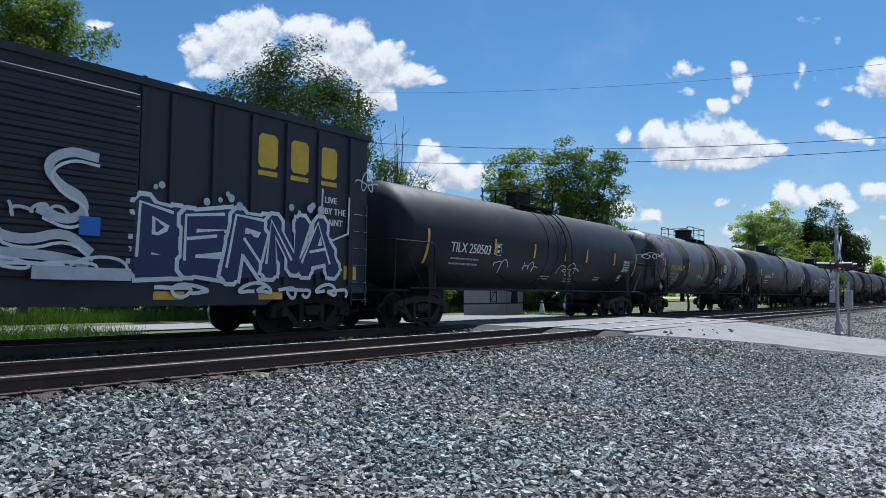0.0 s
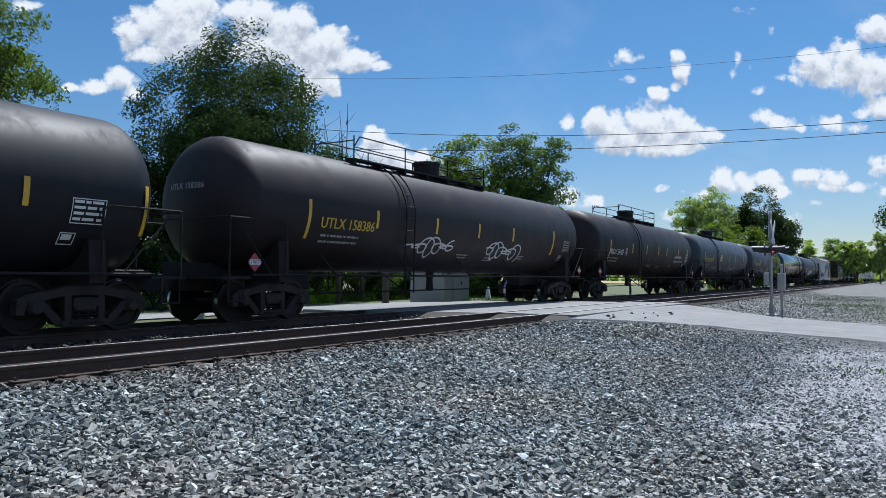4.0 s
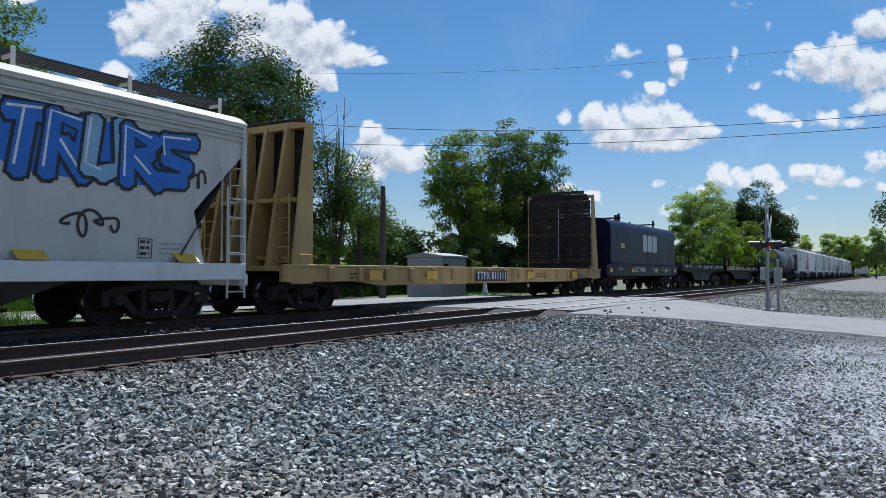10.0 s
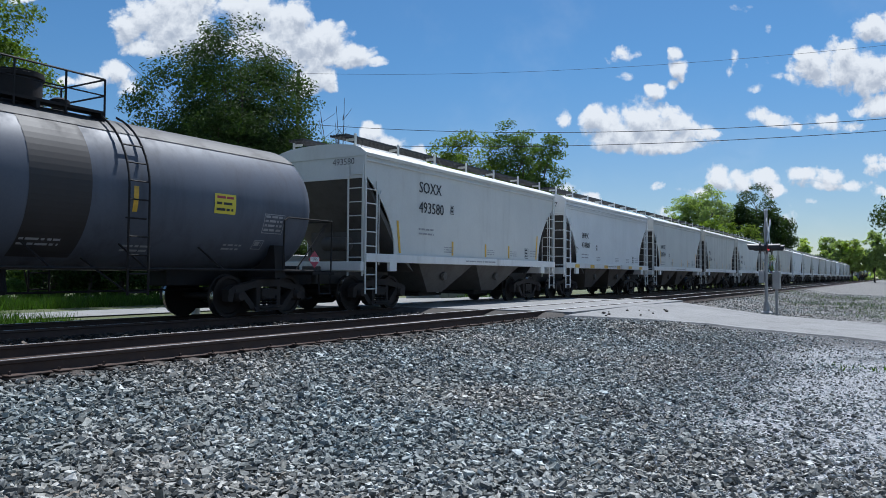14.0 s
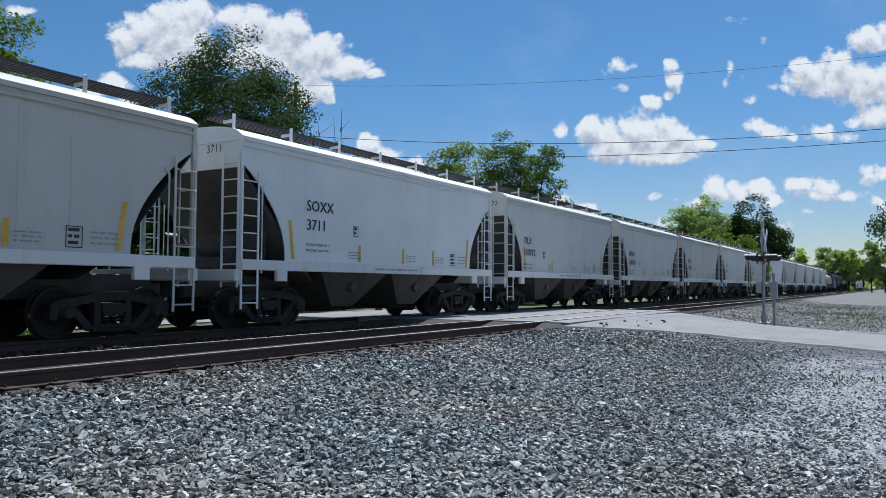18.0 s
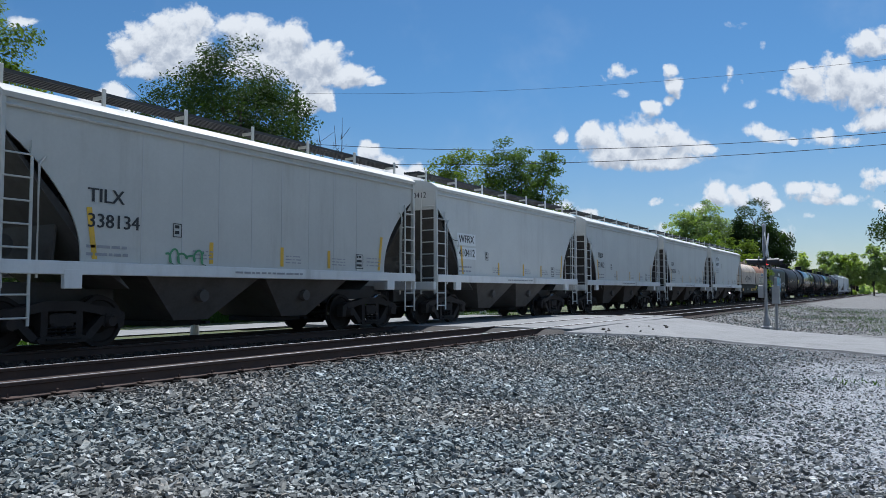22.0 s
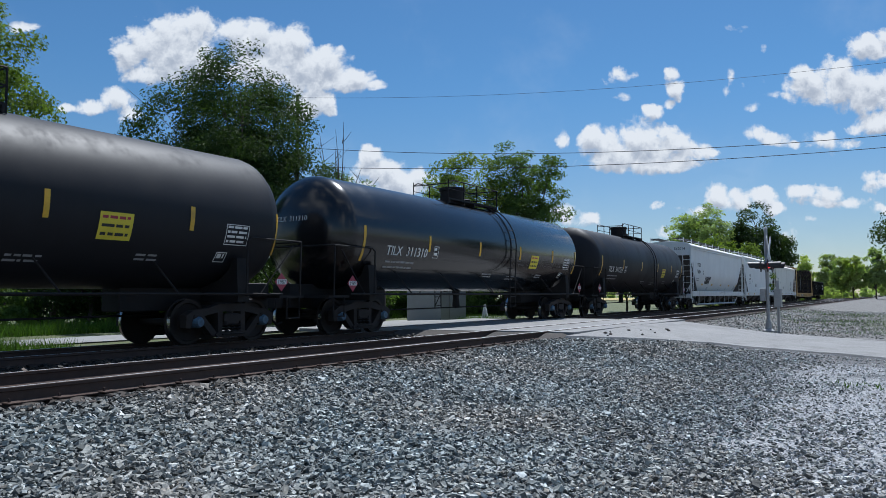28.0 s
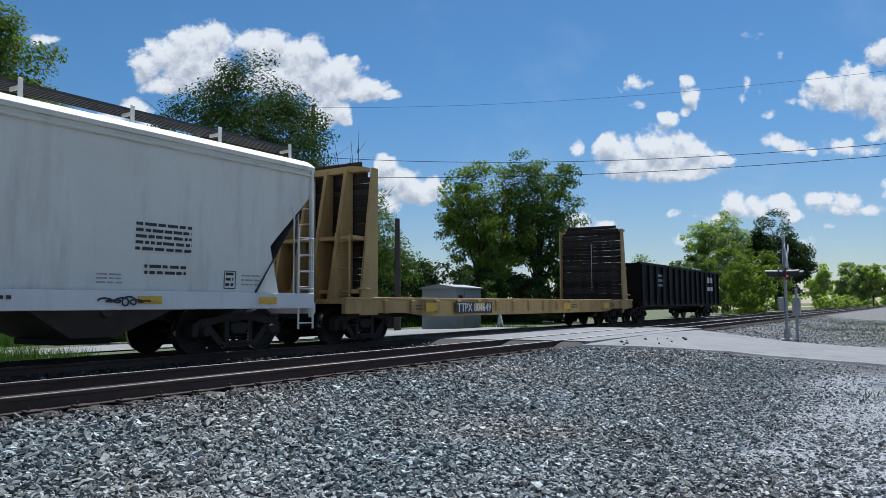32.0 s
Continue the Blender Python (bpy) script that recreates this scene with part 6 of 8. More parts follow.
    for k in range(12):
        cx, cz, r = 2.6 + rng.random() * 4.2, 2.5 + rng.random() * 0.25, rng.uniform(0.04, 0.11)
        m5.poly([(cx + r * math.cos(t), cz + r * math.sin(t)) for t in [j * 0.785 for j in range(8)]], SPRAY["silver"], 0.02)
    for x in (3.0, 4.6, 5.6, 6.6):
        tag(m5, rng, x, 0.78, 0.7, 0.3, SPRAY["white"], 0.07, 2)
    m5.link(car, "graffiti", "blue and white sprayed graffiti along the side", lambda x, z: W + 0.065)
    m6 = Marks()
    for stroke in ([(-2.2, 2.9), (-1.8, 3.05), (-1.3, 2.8), (-1.2, 2.3), (-1.5, 1.9), (-2.1, 1.7)], [(-0.9, 3.1), (-0.3, 3.2), (0.0, 2.9), (-0.05, 1.75), (0.5, 1.6), (1.1, 1.8), (1.5, 1.5)],
                   [(-1.0, 3.05), (-0.75, 2.7), (-0.85, 1.7), (-0.6, 1.45), (0.9, 1.42), (1.45, 1.3)], [(1.55, 3.0), (1.1, 3.05), (0.75, 2.8), (0.95, 2.5), (1.35, 2.35), (1.4, 2.1), (1.1, 1.95), (0.7, 2.1)]):
        for _ in range(2):       # round the corners
            stroke = [stroke[0]] + [(p[0] * (1 - f) + q[0] * f, p[1] * (1 - f) + q[1] * f) for p, q in zip(stroke, stroke[1:]) for f in (0.25, 0.75)] + [stroke[-1]]
        m6.ribbon(stroke, 0.15, SPRAY["silver"])
        m6.ribbon([(x + 0.05, z - 0.13) for x, z in stroke], 0.05, SPRAY["white"])
    tag(m6, rng, 0.2, 1.95, 0.9, 0.28, SPRAY["silver"], 0.05, 4)
    m6.rect(1.3, 1.65, 1.75, 2.05, SPRAY["blue"], 0.02)
    tag(m6, rng, -1.5, 1.1, 3.4, 0.35, SPRAY["white"], 0.05, 8)
    m6.rect(0.6, 2.2, 1.05, 1.25, SPRAY["silver"], 0.02)
    m6.link(car, "graffiti", "silver sprayed outlines over the door ribs", lambda x, z: W + 0.125)
    for k, words in enumerate(("LIVE", "BY THE", "PAINT")):
        lettering(car, lambda x, z: W + 0.07, words, 6.74, 2.82 - k * 0.24, 0.62, SPRAY["white"], "white sprayed words", size=0.2, bold=0.015)
    m7 = Marks()
    m7.ribbon([(6.68, 3.1), (6.66, 2.2), (7.0, 2.02), (7.5, 2.2), (7.52, 3.0)], 0.05, SPRAY["white"])
    tag(m7, rng, 7.85, 3.1, 0.5, 0.6, SPRAY["silver"], 0.03, 3)
    m7.link(car, "graffiti", "white sprayed scrawl", lambda x, z: W + 0.07)
    running_gear(car, h, 1.75)
    return car


def bulkhead_flat(i, label, text, note, at=-1.5):
    car, L, h, rng = start(i, "bulkhead_flat_car", label, "flat car")
    he, W, zd = h - 0.55, 1.5, 1.12
    put("deck", ("bulk_deck", round(L, 1)), lambda: box(bmesh.new(), -he, he, -W + 0.04, W - 0.04, zd - 0.12, zd, 0.0), TAN_PAINT, car)
    n = 34
    for k in range(n):
        x = -he + 1.1 + (2 * he - 2.2) * (k + 0.5) / n
        put("deck_plank", "deck_plank", lambda: bbox(-0.24, 0.24, -W + 0.06, W - 0.06, zd, zd + 0.035, 0.004), OLD_PLANK, car, pose(x, 0, 0))
    for sd in (-1, 1):
        put("side_sill", ("bulk_sill", round(L, 1)), lambda: prism(bmesh.new(), [(-he, zd), (he, zd), (he, zd - 0.36), (he - 2.5, zd - 0.36), (he - 3.6, zd - 0.48), (-he + 3.6, zd - 0.48), (-he + 2.5, zd - 0.36), (-he, zd - 0.36)], "y", -0.05, 0.05), TAN_PAINT, car, pose(0, sd * W, 0), "faded yellow deep side sill")
        put("sill_lip", ("bulk_lip", round(L, 1)), lambda: bbox(-he, he, -0.05, 0.05, -0.03, 0.035, 0.01), TAN_PAINT, car, pose(0, sd * (W + 0.03), zd))
        for k in range(16):
            put("stake_pocket", "stake_pocket", lambda: bbox(-0.09, 0.09, -0.05, 0.05, -0.32, 0.02, 0.01), TAN_PAINT, car, pose(-he + 1.6 + (2 * he - 3.2) * k / 15, sd * (W + 0.07), zd - 0.05))
    for e in (-1, 1):
        m = pose(0, 0, 0, 0, 0, 180 if e < 0 else 0)
        for sd in (-1, 1):
            put("bulkhead_post", ("bulkhead_post", sd), lambda: prism(bmesh.new(), [(he - 0.98, zd - 0.40), (he - 0.28, zd - 0.40), (he - 0.34, zd + 0.3), (he - 0.76, 4.42), (he - 0.98, 4.42)], "y", sd * (W + 0.02) - 0.03, sd * (W + 0.02) + 0.03), TAN_PAINT, car, m, "tapered yellow bulkhead side plate")
            put("hand_hold", "hand_hold", lambda: tube(bmesh.new(), [(-0.2, 0, 0), (-0.2, -0.06, 0), (0.2, -0.06, 0), (0.2, 0, 0)], 0.014, 5), TAN_PAINT, car, pose(e * (he - 0.66), sd * (W + 0.05), zd + 0.25, 0, 0, 0 if sd < 0 else 180))

            def frame_post():
                return prism(bmesh.new(), [(he - 0.95, zd), (he - 0.1, zd), (he - 0.72, 4.4), (he - 0.95, 4.4)], "y", -0.05, 0.05)
            for yy in (0.3, 0.95):
                put("bulkhead_rib", ("bulkhead_rib", round(h, 1)), frame_post, TAN_PAINT, car, m @ pose(0, sd * yy, 0))
            put("end_ladder", "bulk_ladder", lambda: ladder_mesh(0.44, 1.1, 2.75, 5), TAN_PAINT, car, pose(e * (he - 0.38), sd * 1.15 - 0.22, 0, 0, 0, 90))
        put("bulkhead_cap", ("bulkhead_cap", round(h, 1)), lambda: prism(bmesh.new(), [(-W - 0.02, 4.30), (W + 0.02, 4.30), (W + 0.02, 4.40), (1.1, 4.46), (-1.1, 4.46), (-W - 0.02, 4.40)], "x", he - 1.0, he - 0.76), TAN_PAINT, car, m)
        for z in (1.3, 2.62):
            put("bulkhead_brace", ("bulkhead_brace", round(z, 2), round(h, 1)), lambda: box(bmesh.new(), he - 0.98, he - 0.42, -W + 0.05, W - 0.05, z - 0.05, z + 0.05, 0.01), TAN_PAINT, car, m)
        n = 24
        for k in range(n):
            z = zd + 0.04 + (4.62 - zd - 0.05) * (k + 0.5) / n
            half = W - 0.03 - (0.0 if k < n - 3 else 0.065 * (k - n + 4) ** 1.3)
            put("bulkhead_plank", ("bulkhead_plank", max(k, n - 4)), lambda: bbox(-0.04, 0.04, -half, half, -0.068, 0.068, 0.01), OLD_PLANK, car, pose(e * (he - 1.04) + rng.uniform(-.016, .016), rng.uniform(-.015, .015), z, rng.uniform(-.35, .35)), "")
        put("lining_strap", ("lining_strap",), lambda: bbox(-0.006, 0.006, -0.012, 0.012, 1.6, 3.8), GALV, car, pose(e * (he - 1.10), 0.0, 0))
    flat = lambda x, z: W + 0.052
    mk = Marks()
    mk.rect(at - 0.08, at + 2.12, zd - 0.42, zd - 0.09, BLACK_STENCIL)
    mk.link(car, "paint_patch", "black painted patch", lambda x, z: W + 0.121)
    lettering(car, lambda x, z: W + 0.128, text, at, zd - 0.36, 2.0, WHITE_STENCIL, "white reporting mark on a black patch")
    for x in (-6.9, -7.8, 3.2, 6.4):
        small_print(car, flat, rng, x, zd - 0.2, 0.6, 2, BLACK_STENCIL, 0.04, 0.09)
    lettering(car, lambda x, z: W + 0.125, note, 7.25, zd - 0.3, 0.5, BLACK_STENCIL, "small black stencil")
    for x in (-7.1, -4.4, 2.3, 6.55):
        m3 = Marks()
        m3.rect(x, x + 0.55, zd - 0.34, zd - 0.1, REFLECTOR)
        m3.link(car, "reflective_strip", "flat yellow reflective strip", lambda x, z: W + 0.122)
    running_gear(car, h, 1.9, z=1.0)
    return car


def hood_profile(W, z0, z1, r):
    pts = [(-W, z0)]
    for k in range(9):
        t = math.pi - k / 8 * math.pi / 2
        pts.append((-W + r + r * math.cos(t), z1 - 0.12 - r * 0.75 + r * 0.75 * math.sin(t)))
    pts += [(0, z1)]
    return pts + [(-y, z) for y, z in pts[:-1][::-1]]


def coil_car(i, label, cover, text, range_text, style):
    car, L, h, rng = start(i, "covered_coil_car", label, "coil car")
    he, W = h - 1.15, 1.45
    z0, z1 = (1.42, 3.72) if style != "rust" else (1.62, 3.62)
    frame_paint = COIL_NAVY if style == "navy" else FLAT_BLACK
    put("underframe", ("coil_frame", round(L, 1), style), lambda: box(box(bmesh.new(), -h + 0.6, h - 0.6, -W, W, 0.82, z0 - 0.02, 0.02), -h + 0.6, h - 0.6, -W - 0.06, W + 0.06, z0 - 0.08, z0 - 0.02), frame_paint, car)
    covers = [(-he, he)] if style != "rust" else [(-he - 0.3, -0.15), (0.15, he + 0.3)]
    for x0, x1 in covers:
        ob = put("cover", ("cover", round(x0, 1), round(x1, 1), style), lambda: prism(bmesh.new(), hood_profile(W, z0, z1, 0.62 if style != "rust" else 1.0), "x", x0, x1), cover, car, None, "rounded lift-off steel cover", True)
        if style == "rust" and x0 > 0:
            def crown():
                prof = [p for p in hood_profile(W + 0.008, z0, z1 + 0.01, 1.0) if p[1] > 2.75]
                bm = bmesh.new()
                r0 = [bm.verts.new((x0 + 0.03, y, z)) for y, z in prof]
                r1 = [bm.verts.new((x1 - 0.03, y, z)) for y, z in prof]
                for j in range(len(prof) - 1):
                    bm.faces.new((r0[j], r1[j], r1[j + 1], r0[j + 1]))
                return bm
            put("rusted_crown", ("rusted_crown", round(x0, 1)), crown, RUST_TOP, car, None, "rust-red top of the cover", True)
        if style == "rust":
            for z in (2.72,):
                put("cover_rail", ("cover_rail", round(x0, 1)), lambda: tube(bmesh.new(), [(x0 + 0.1, -W - 0.04, z), (x1 - 0.1, -W - 0.04, z)], 0.022, 5), RUSTY, car)
        n = 2
        for k in range(n):
            x = x0 + (x1 - x0) * (0.3 if k == 0 else 0.84)
            put("lifting_bracket", ("lifting_bracket", style), lambda: box(box(box(bmesh.new(), -0.05, 0.05, -0.75, -0.65, z1 - 0.28, z1 + 0.32, 0.01), -0.05, 0.05, 0.65, 0.75, z1 - 0.28, z1 + 0.32, 0.01), -0.06, 0.06, -0.8, 0.8, z1 + 0.06, z1 + 0.13, 0.01), cover, car, pose(x, 0, 0))
        put("cover_rim", ("cover_rim", round(x0, 1), round(x1, 1), style), lambda: box(bmesh.new(), x0 - 0.03, x1 + 0.03, -W - 0.05, W + 0.05, z0, z0 + 0.07, 0.01), cover, car)
    if style == "navy":
        put("guide_horn", "guide_horn", lambda: prism(prism(bmesh.new(), [(-0.55, 3.66), (-0.45, 4.0), (0.1, 4.05), (0.25, 3.66)], "y", -0.4, -0.3), [(0.2, 3.66), (0.55, 3.95), (0.95, 3.66)], "y", 0.3, 0.4), cover, car, pose(-1.4, 0, 0), "steel lifting guide on the cover")
    for e in (-1, 1):
        put("end_platform", ("coil_end", style), lambda: box(bmesh.new(), -0.05, 0.55, -W, W, 1.12, 1.18), frame_paint, car, pose(e * (h - 0.6), 0, 0, 0, 0, 180 if e > 0 else 0))
        put("end_rail", ("coil_end_rail", style), lambda: tube(tube(bmesh.new(), [(0, -1.4, 1.15), (0, -1.4, 2.35), (0, 1.4, 2.35), (0, 1.4, 1.15)], 0.02, 5), [(0, -1.4, 1.8), (0, 1.4, 1.8)], 0.014, 5), frame_paint, car, pose(e * (h - 0.65), 0, 0))
    surf = lambda x, z: W + (0.012 if z > z0 else 0.068 if z > z0 - 0.09 else 0.012)
    white = WHITE_STENCIL
    on_cover = lambda x, z: surf(x, z) if z < 2.9 else W - 0.0
    if style == "navy":
        emblem(car, on_cover, "plain pale block on the cover", -0.7, 2.1, 0.82, 0.9, GREY_LOGO)
    elif style == "black":
        emblem(car, on_cover, "plain pale block on the cover", 0.34, 2.68, 0.37, 0.32, GREY_LOGO)
    else:
        emblem(car, on_cover, "plain pale block on the cover", 3.26, 2.5, 0.37, 0.3, FADED_BLUE)
    flat = lambda x, z: W + 0.012
    lettering(car, flat, text, -2.19, 1.04, 2.0, YELLOW_STENCIL if style == "rust" else white, "white stencilled reporting mark")
    for x in (-4.6, 0.9, 2.8, 4.2):
        small_print(car, flat, rng, x, 1.2, 0.5, 2, white, 0.03, 0.08)
    data_panel(car, flat, rng, 1.9, 1.0, 0.3, 0.25, white, 2)
    for x in (-h + 1.0, -2.6, 1.5, 3.6, h - 1.3):
        m3 = Marks()
        m3.rect(x, x + 0.42, 1.02, 1.22, REFLECTOR)
        m3.link(car, "reflective_strip", "flat yellow reflective strip", lambda x, z: W + 0.010)
    for row, z, y0, width in ((range_text[0], 3.1, 0.85, 1.6 if style == "navy" else 0.62), (range_text[1], 2.92, 0.45 if style == "navy" else 0.95, 0.8)):
        if row:
            m4 = Marks()
            m4.text(row, 0.0, z, width / text_width(row), white)
            for v in m4.bm.verts:
                v.co = Vector((covers[0][0] - 0.008, y0 - v.co.x, v.co.z))
            part("lettering", m4.bm, m4.mats, car, "white stencil on the cover's end")
    m5 = Marks()
    if style == "black":
        m6 = Marks()
        piece(m6, rng, -2.4, 1.6, 1.45, 2.5, 5, SPRAY["sky"], [SPRAY["aqua"], SPRAY["silver"], SPRAY["aqua"]], SPRAY["teal"], 0.1, SPRAY["aqua"])
        m6.link(car, "graffiti", "pale blue sprayed piece", lambda x, z: surf(x, z) + 0.03)
        m6 = Marks()
        piece(m6, rng, -2.4, 1.6, 0.9, 1.36, 6, SPRAY["sky"], [SPRAY["aqua"], SPRAY["aqua"], SPRAY["teal"]], SPRAY["navy"], 0.1, SPRAY["aqua"])
        m6.link(car, "graffiti", "pale blue sprayed piece on the sill", lambda x, z: surf(x, z) + 0.03)
        tag(m5, rng, 1.9, 1.55, 3.6, 0.5, SPRAY["silver"], 0.04, 8)
    elif style == "rust":
        for q in ((1.8, 4.3, 1.72, 2.3, 5, "black", "cream"), (5.4, 6.8, 1.75, 2.3, 3, "sky", "silver")):
            m6 = Marks()
            piece(m6, rng, *q[:5], SPRAY[q[5]], [SPRAY[q[6]]], SPRAY["white"], 0.1)
            m6.link(car, "graffiti", "sprayed graffiti on the lower side", lambda x, z: surf(x, z) + 0.03)
        m6 = Marks()
        m6.rect(-0.3, 0.4, 1.24, 1.5, YELLOW_PANEL)
        m6.link(car, "notice", "yellow notice", lambda x, z: surf(x, z) + 0.03)
        for q in ((0.8, 1.1, 3.6, 0.25, "green", 0.06, 7), (-5.8, 1.8, 3.0, 0.6, "black", 0.05, 6)):
            m6 = Marks()
            tag(m6, rng, q[0], q[1], q[2], q[3], SPRAY[q[4]], q[5], q[6])
            m6.link(car, "graffiti", "sprayed scrawl", lambda x, z: surf(x, z) + 0.03)
        tag(m5, rng, -0.22, 1.3, 0.5, 0.12, SPRAY["black"], 0.02, 4)
    if style != "navy":
        m5.link(car, "graffiti", "sprayed graffiti on the lower side", lambda x, z: surf(x, z) + 0.03)
    else:
        m5.rect(-4.3, -3.75, 2.2, 2.42, REFLECTOR)
        m5.lines(rng, -4.25, 2.28, 0.45, 1, BLACK_STENCIL, 0.05)
        m5.link(car, "notice", "small yellow notice", surf)
    running_gear(car, h, 1.95, frame_paint)
    return car


def low_flat(i, label, text, style, at, load=("", "")):
    car, L, h, rng = start(i, "low_side_flat_car", label, "flat car")
    he, W = h - 0.6, 1.45
    p = FLAT_GREEN if style == "green" else FLAT_BLACK
    z1 = 1.55
    put("deck", ("low_deck", round(L, 1), style), lambda: box(bmesh.new(), -he, he, -W + 0.03, W - 0.03, 1.18, 1.3), p, car)
    for sd in (-1, 1):
        put("side_sill", ("low_sill", round(L, 1), style), lambda: prism(bmesh.new(), [(-he, z1), (he, z1), (he, 1.2), (-he, 1.2)], "y", -0.05, 0.05), p, car, pose(0, sd * W, 0), "long low side sill")
        put("sill_flange", ("low_flange", round(L, 1)), lambda: bbox(-he, he, -0.06, 0.06, -0.02, 0.02), GALV if style != "green" else p, car, pose(0, sd * (W + 0.02), 1.28))
        for k in range(9):
            put("tie_bracket", ("tie_bracket", style), lambda: box(bmesh.new(), -0.06, 0.06, -0.05, 0.05, 0.0, 0.10, 0.01), p, car, pose(-he + 0.8 + (2 * he - 1.6) * k / 8, sd * (W - 0.02), z1))
    for e in (-1, 1):
        put("end_bulkhead", ("low_end", style), lambda: box(bmesh.new(), -0.06, 0.06, -W, W, 1.2, 1.7), p, car, pose(e * he, 0, 0))
        if style == "green":
            put("end_rail", "green_end_rail", lambda: tube(tube(tube(bmesh.new(), [(0, -1.4, 1.1), (0, -1.4, 1.95), (0, -0.9, 2.05), (0, -0.9, 1.1)], 0.025, 5), [(0, 1.4, 1.1), (0, 1.4, 1.95), (0, 0.9, 2.05), (0, 0.9, 1.1)], 0.025, 5), [(0, -1.4, 1.55), (0, 1.4, 1.55)], 0.02, 5), p, car, pose(e * (he + 0.15), 0, 0))
        else:
            for x in (-0.08,):
                for sd in (-1, 1):
                    put("stake", "stake", lambda: bbox(-0.06, 0.06, -0.06, 0.06, 1.0, 2.3, 0.01), FLAT_BLACK, car, pose(e * (he - x), sd * (W - 0.1), 0), "upright black steel stake")
    put("load_cradle", ("load_cradle", round(L, 1), style), lambda: prism(prism(bmesh.new(), [(-W + 0.1, 1.3), (-0.1, 1.3), (-0.5, 1.48), (-W + 0.1, 1.48)], "x", -he + 0.6, he - 0.6), [(0.1, 1.3), (W - 0.1, 1.3), (W - 0.1, 1.48), (0.5, 1.48)], "x", -he + 0.6, he - 0.6), p, car)
    flat = lambda x, z: W + 0.055
    lettering(car, flat, text, at[0], at[1], at[2], WHITE_STENCIL, "white stencilled lettering")
    if style == "green":
        small_print(car, flat, rng, 2.6, 1.42, 1.1, 3, GREY_STENCIL, 0.025, 0.06)
    else:
        lettering(car, flat, load[0], -2.75, 1.42, 1.25, WHITE_STENCIL, "white load stencil", bold=0.01)
        lettering(car, flat, load[1], -2.75, 1.31, 1.1, WHITE_STENCIL, "white weight stencil", bold=0.01)
        lettering(car, flat, text, -he + 0.05, 1.36, 0.62, WHITE_STENCIL, "small white reporting mark")
    for x in ((-6.3, -3.5, -0.6, 2.1, 4.9) if style != "green" else (-5.6, -4.6, -2.0, 1.6, 3.9, 5.2)):
        m3 = Marks()
        m3.rect(x, x + 0.55, 1.36, 1.5, REFLECTOR)
        m3.link(car, "reflective_strip", "flat yellow reflective strip", lambda x, z: W + 0.054)
    running_gear(car, h, 2.45 if style != "green" else 1.9, p, 1.15)
    for x in (-1.45, 1.45):
        put("cross_bearer", ("cross_bearer", style), lambda: bbox(-0.15, 0.15, -1.3, 1.3, 0.7, 1.2, 0.01), p, car, pose(x, 0, 0))
    put("fish_belly", ("fish_belly", round(L, 1), style), lambda: prism(bmesh.new(), [(-h + 1.0, 1.2), (h - 1.0, 1.2), (h - 3.9, 1.0), (h - 4.9, 0.5), (-h + 4.9, 0.5), (-h + 3.9, 1.0)], "y", -1.3, -1.24), p, car, None, "deep belly plate")
    return car


def gondola(i):
    car, L, h, rng = start(i, "gondola_car", "black high-sided gondola car with upright ribs", "gondola")
    he, W, z0, z1 = h - 0.6, 1.52, 1.0, 2.95
    def shell():
        bm = bmesh.new()
        for sd in (-1, 1):
            box(bm, -he, he, sd * W - 0.03, sd * W + 0.03, z0, z1)
        for e in (-1, 1):
            box(bm, e * he - 0.03, e * he + 0.03, -W, W, z0, z1)
        box(bm, -he, he, -W, W, z0, z0 + 0.08)
        return bm
    put("body", "gondola_body", shell, FLAT_BLACK, car)
    for sd in (-1, 1):
        put("top_chord", "gondola_chord", lambda: bbox(-he - 0.05, he + 0.05, -0.08, 0.08, z1 - 0.08, z1 + 0.06, 0.015), FLAT_BLACK, car, pose(0, sd * W, 0))
        for k in range(15):
            put("side_rib", "gondola_rib", lambda: prism(bmesh.new(), [(-0.08, z0 - 0.1), (0.08, z0 - 0.1), (0.08, z1 - 0.05), (-0.08, z1 - 0.05)], "y", -0.07, 0.07), FLAT_BLACK, car, pose(-he + 0.25 + (2 * he - 0.5) * k / 14, sd * (W + 0.06), 0))
        put("side_sill", "gondola_sill", lambda: bbox(-he, he, -0.06, 0.06, z0 - 0.18, z0 + 0.06), FLAT_BLACK, car, pose(0, sd * W, 0))
    mk = Marks()
    for x in (4.9, 5.7):
        mk.rect(x, x + 0.5, 2.25, 2.6, WHITE_STENCIL, 0.002)
        mk.rect(x - 0.05, x + 0.55, 1.75, 2.0, WHITE_STENCIL, 0.002)
    small_print(car, lambda x, z: W + 0.14, rng, -5.6, 2.35, 0.7, 3, GREY_STENCIL, 0.12, 0.25)
    mk.link(car, "emblem", "plain white blocks on the side", lambda x, z: W + 0.14)
    running_gear(car, h, 1.8, FLAT_BLACK)
    return car


# ---- the cars in train order ----
def art_scrawl(col, boxes, width=0.025):
    return [lambda mk, rng, q=q: tag(mk, rng, q[0], q[1], q[2], q[3], SPRAY[col], width, q[4]) for q in boxes]


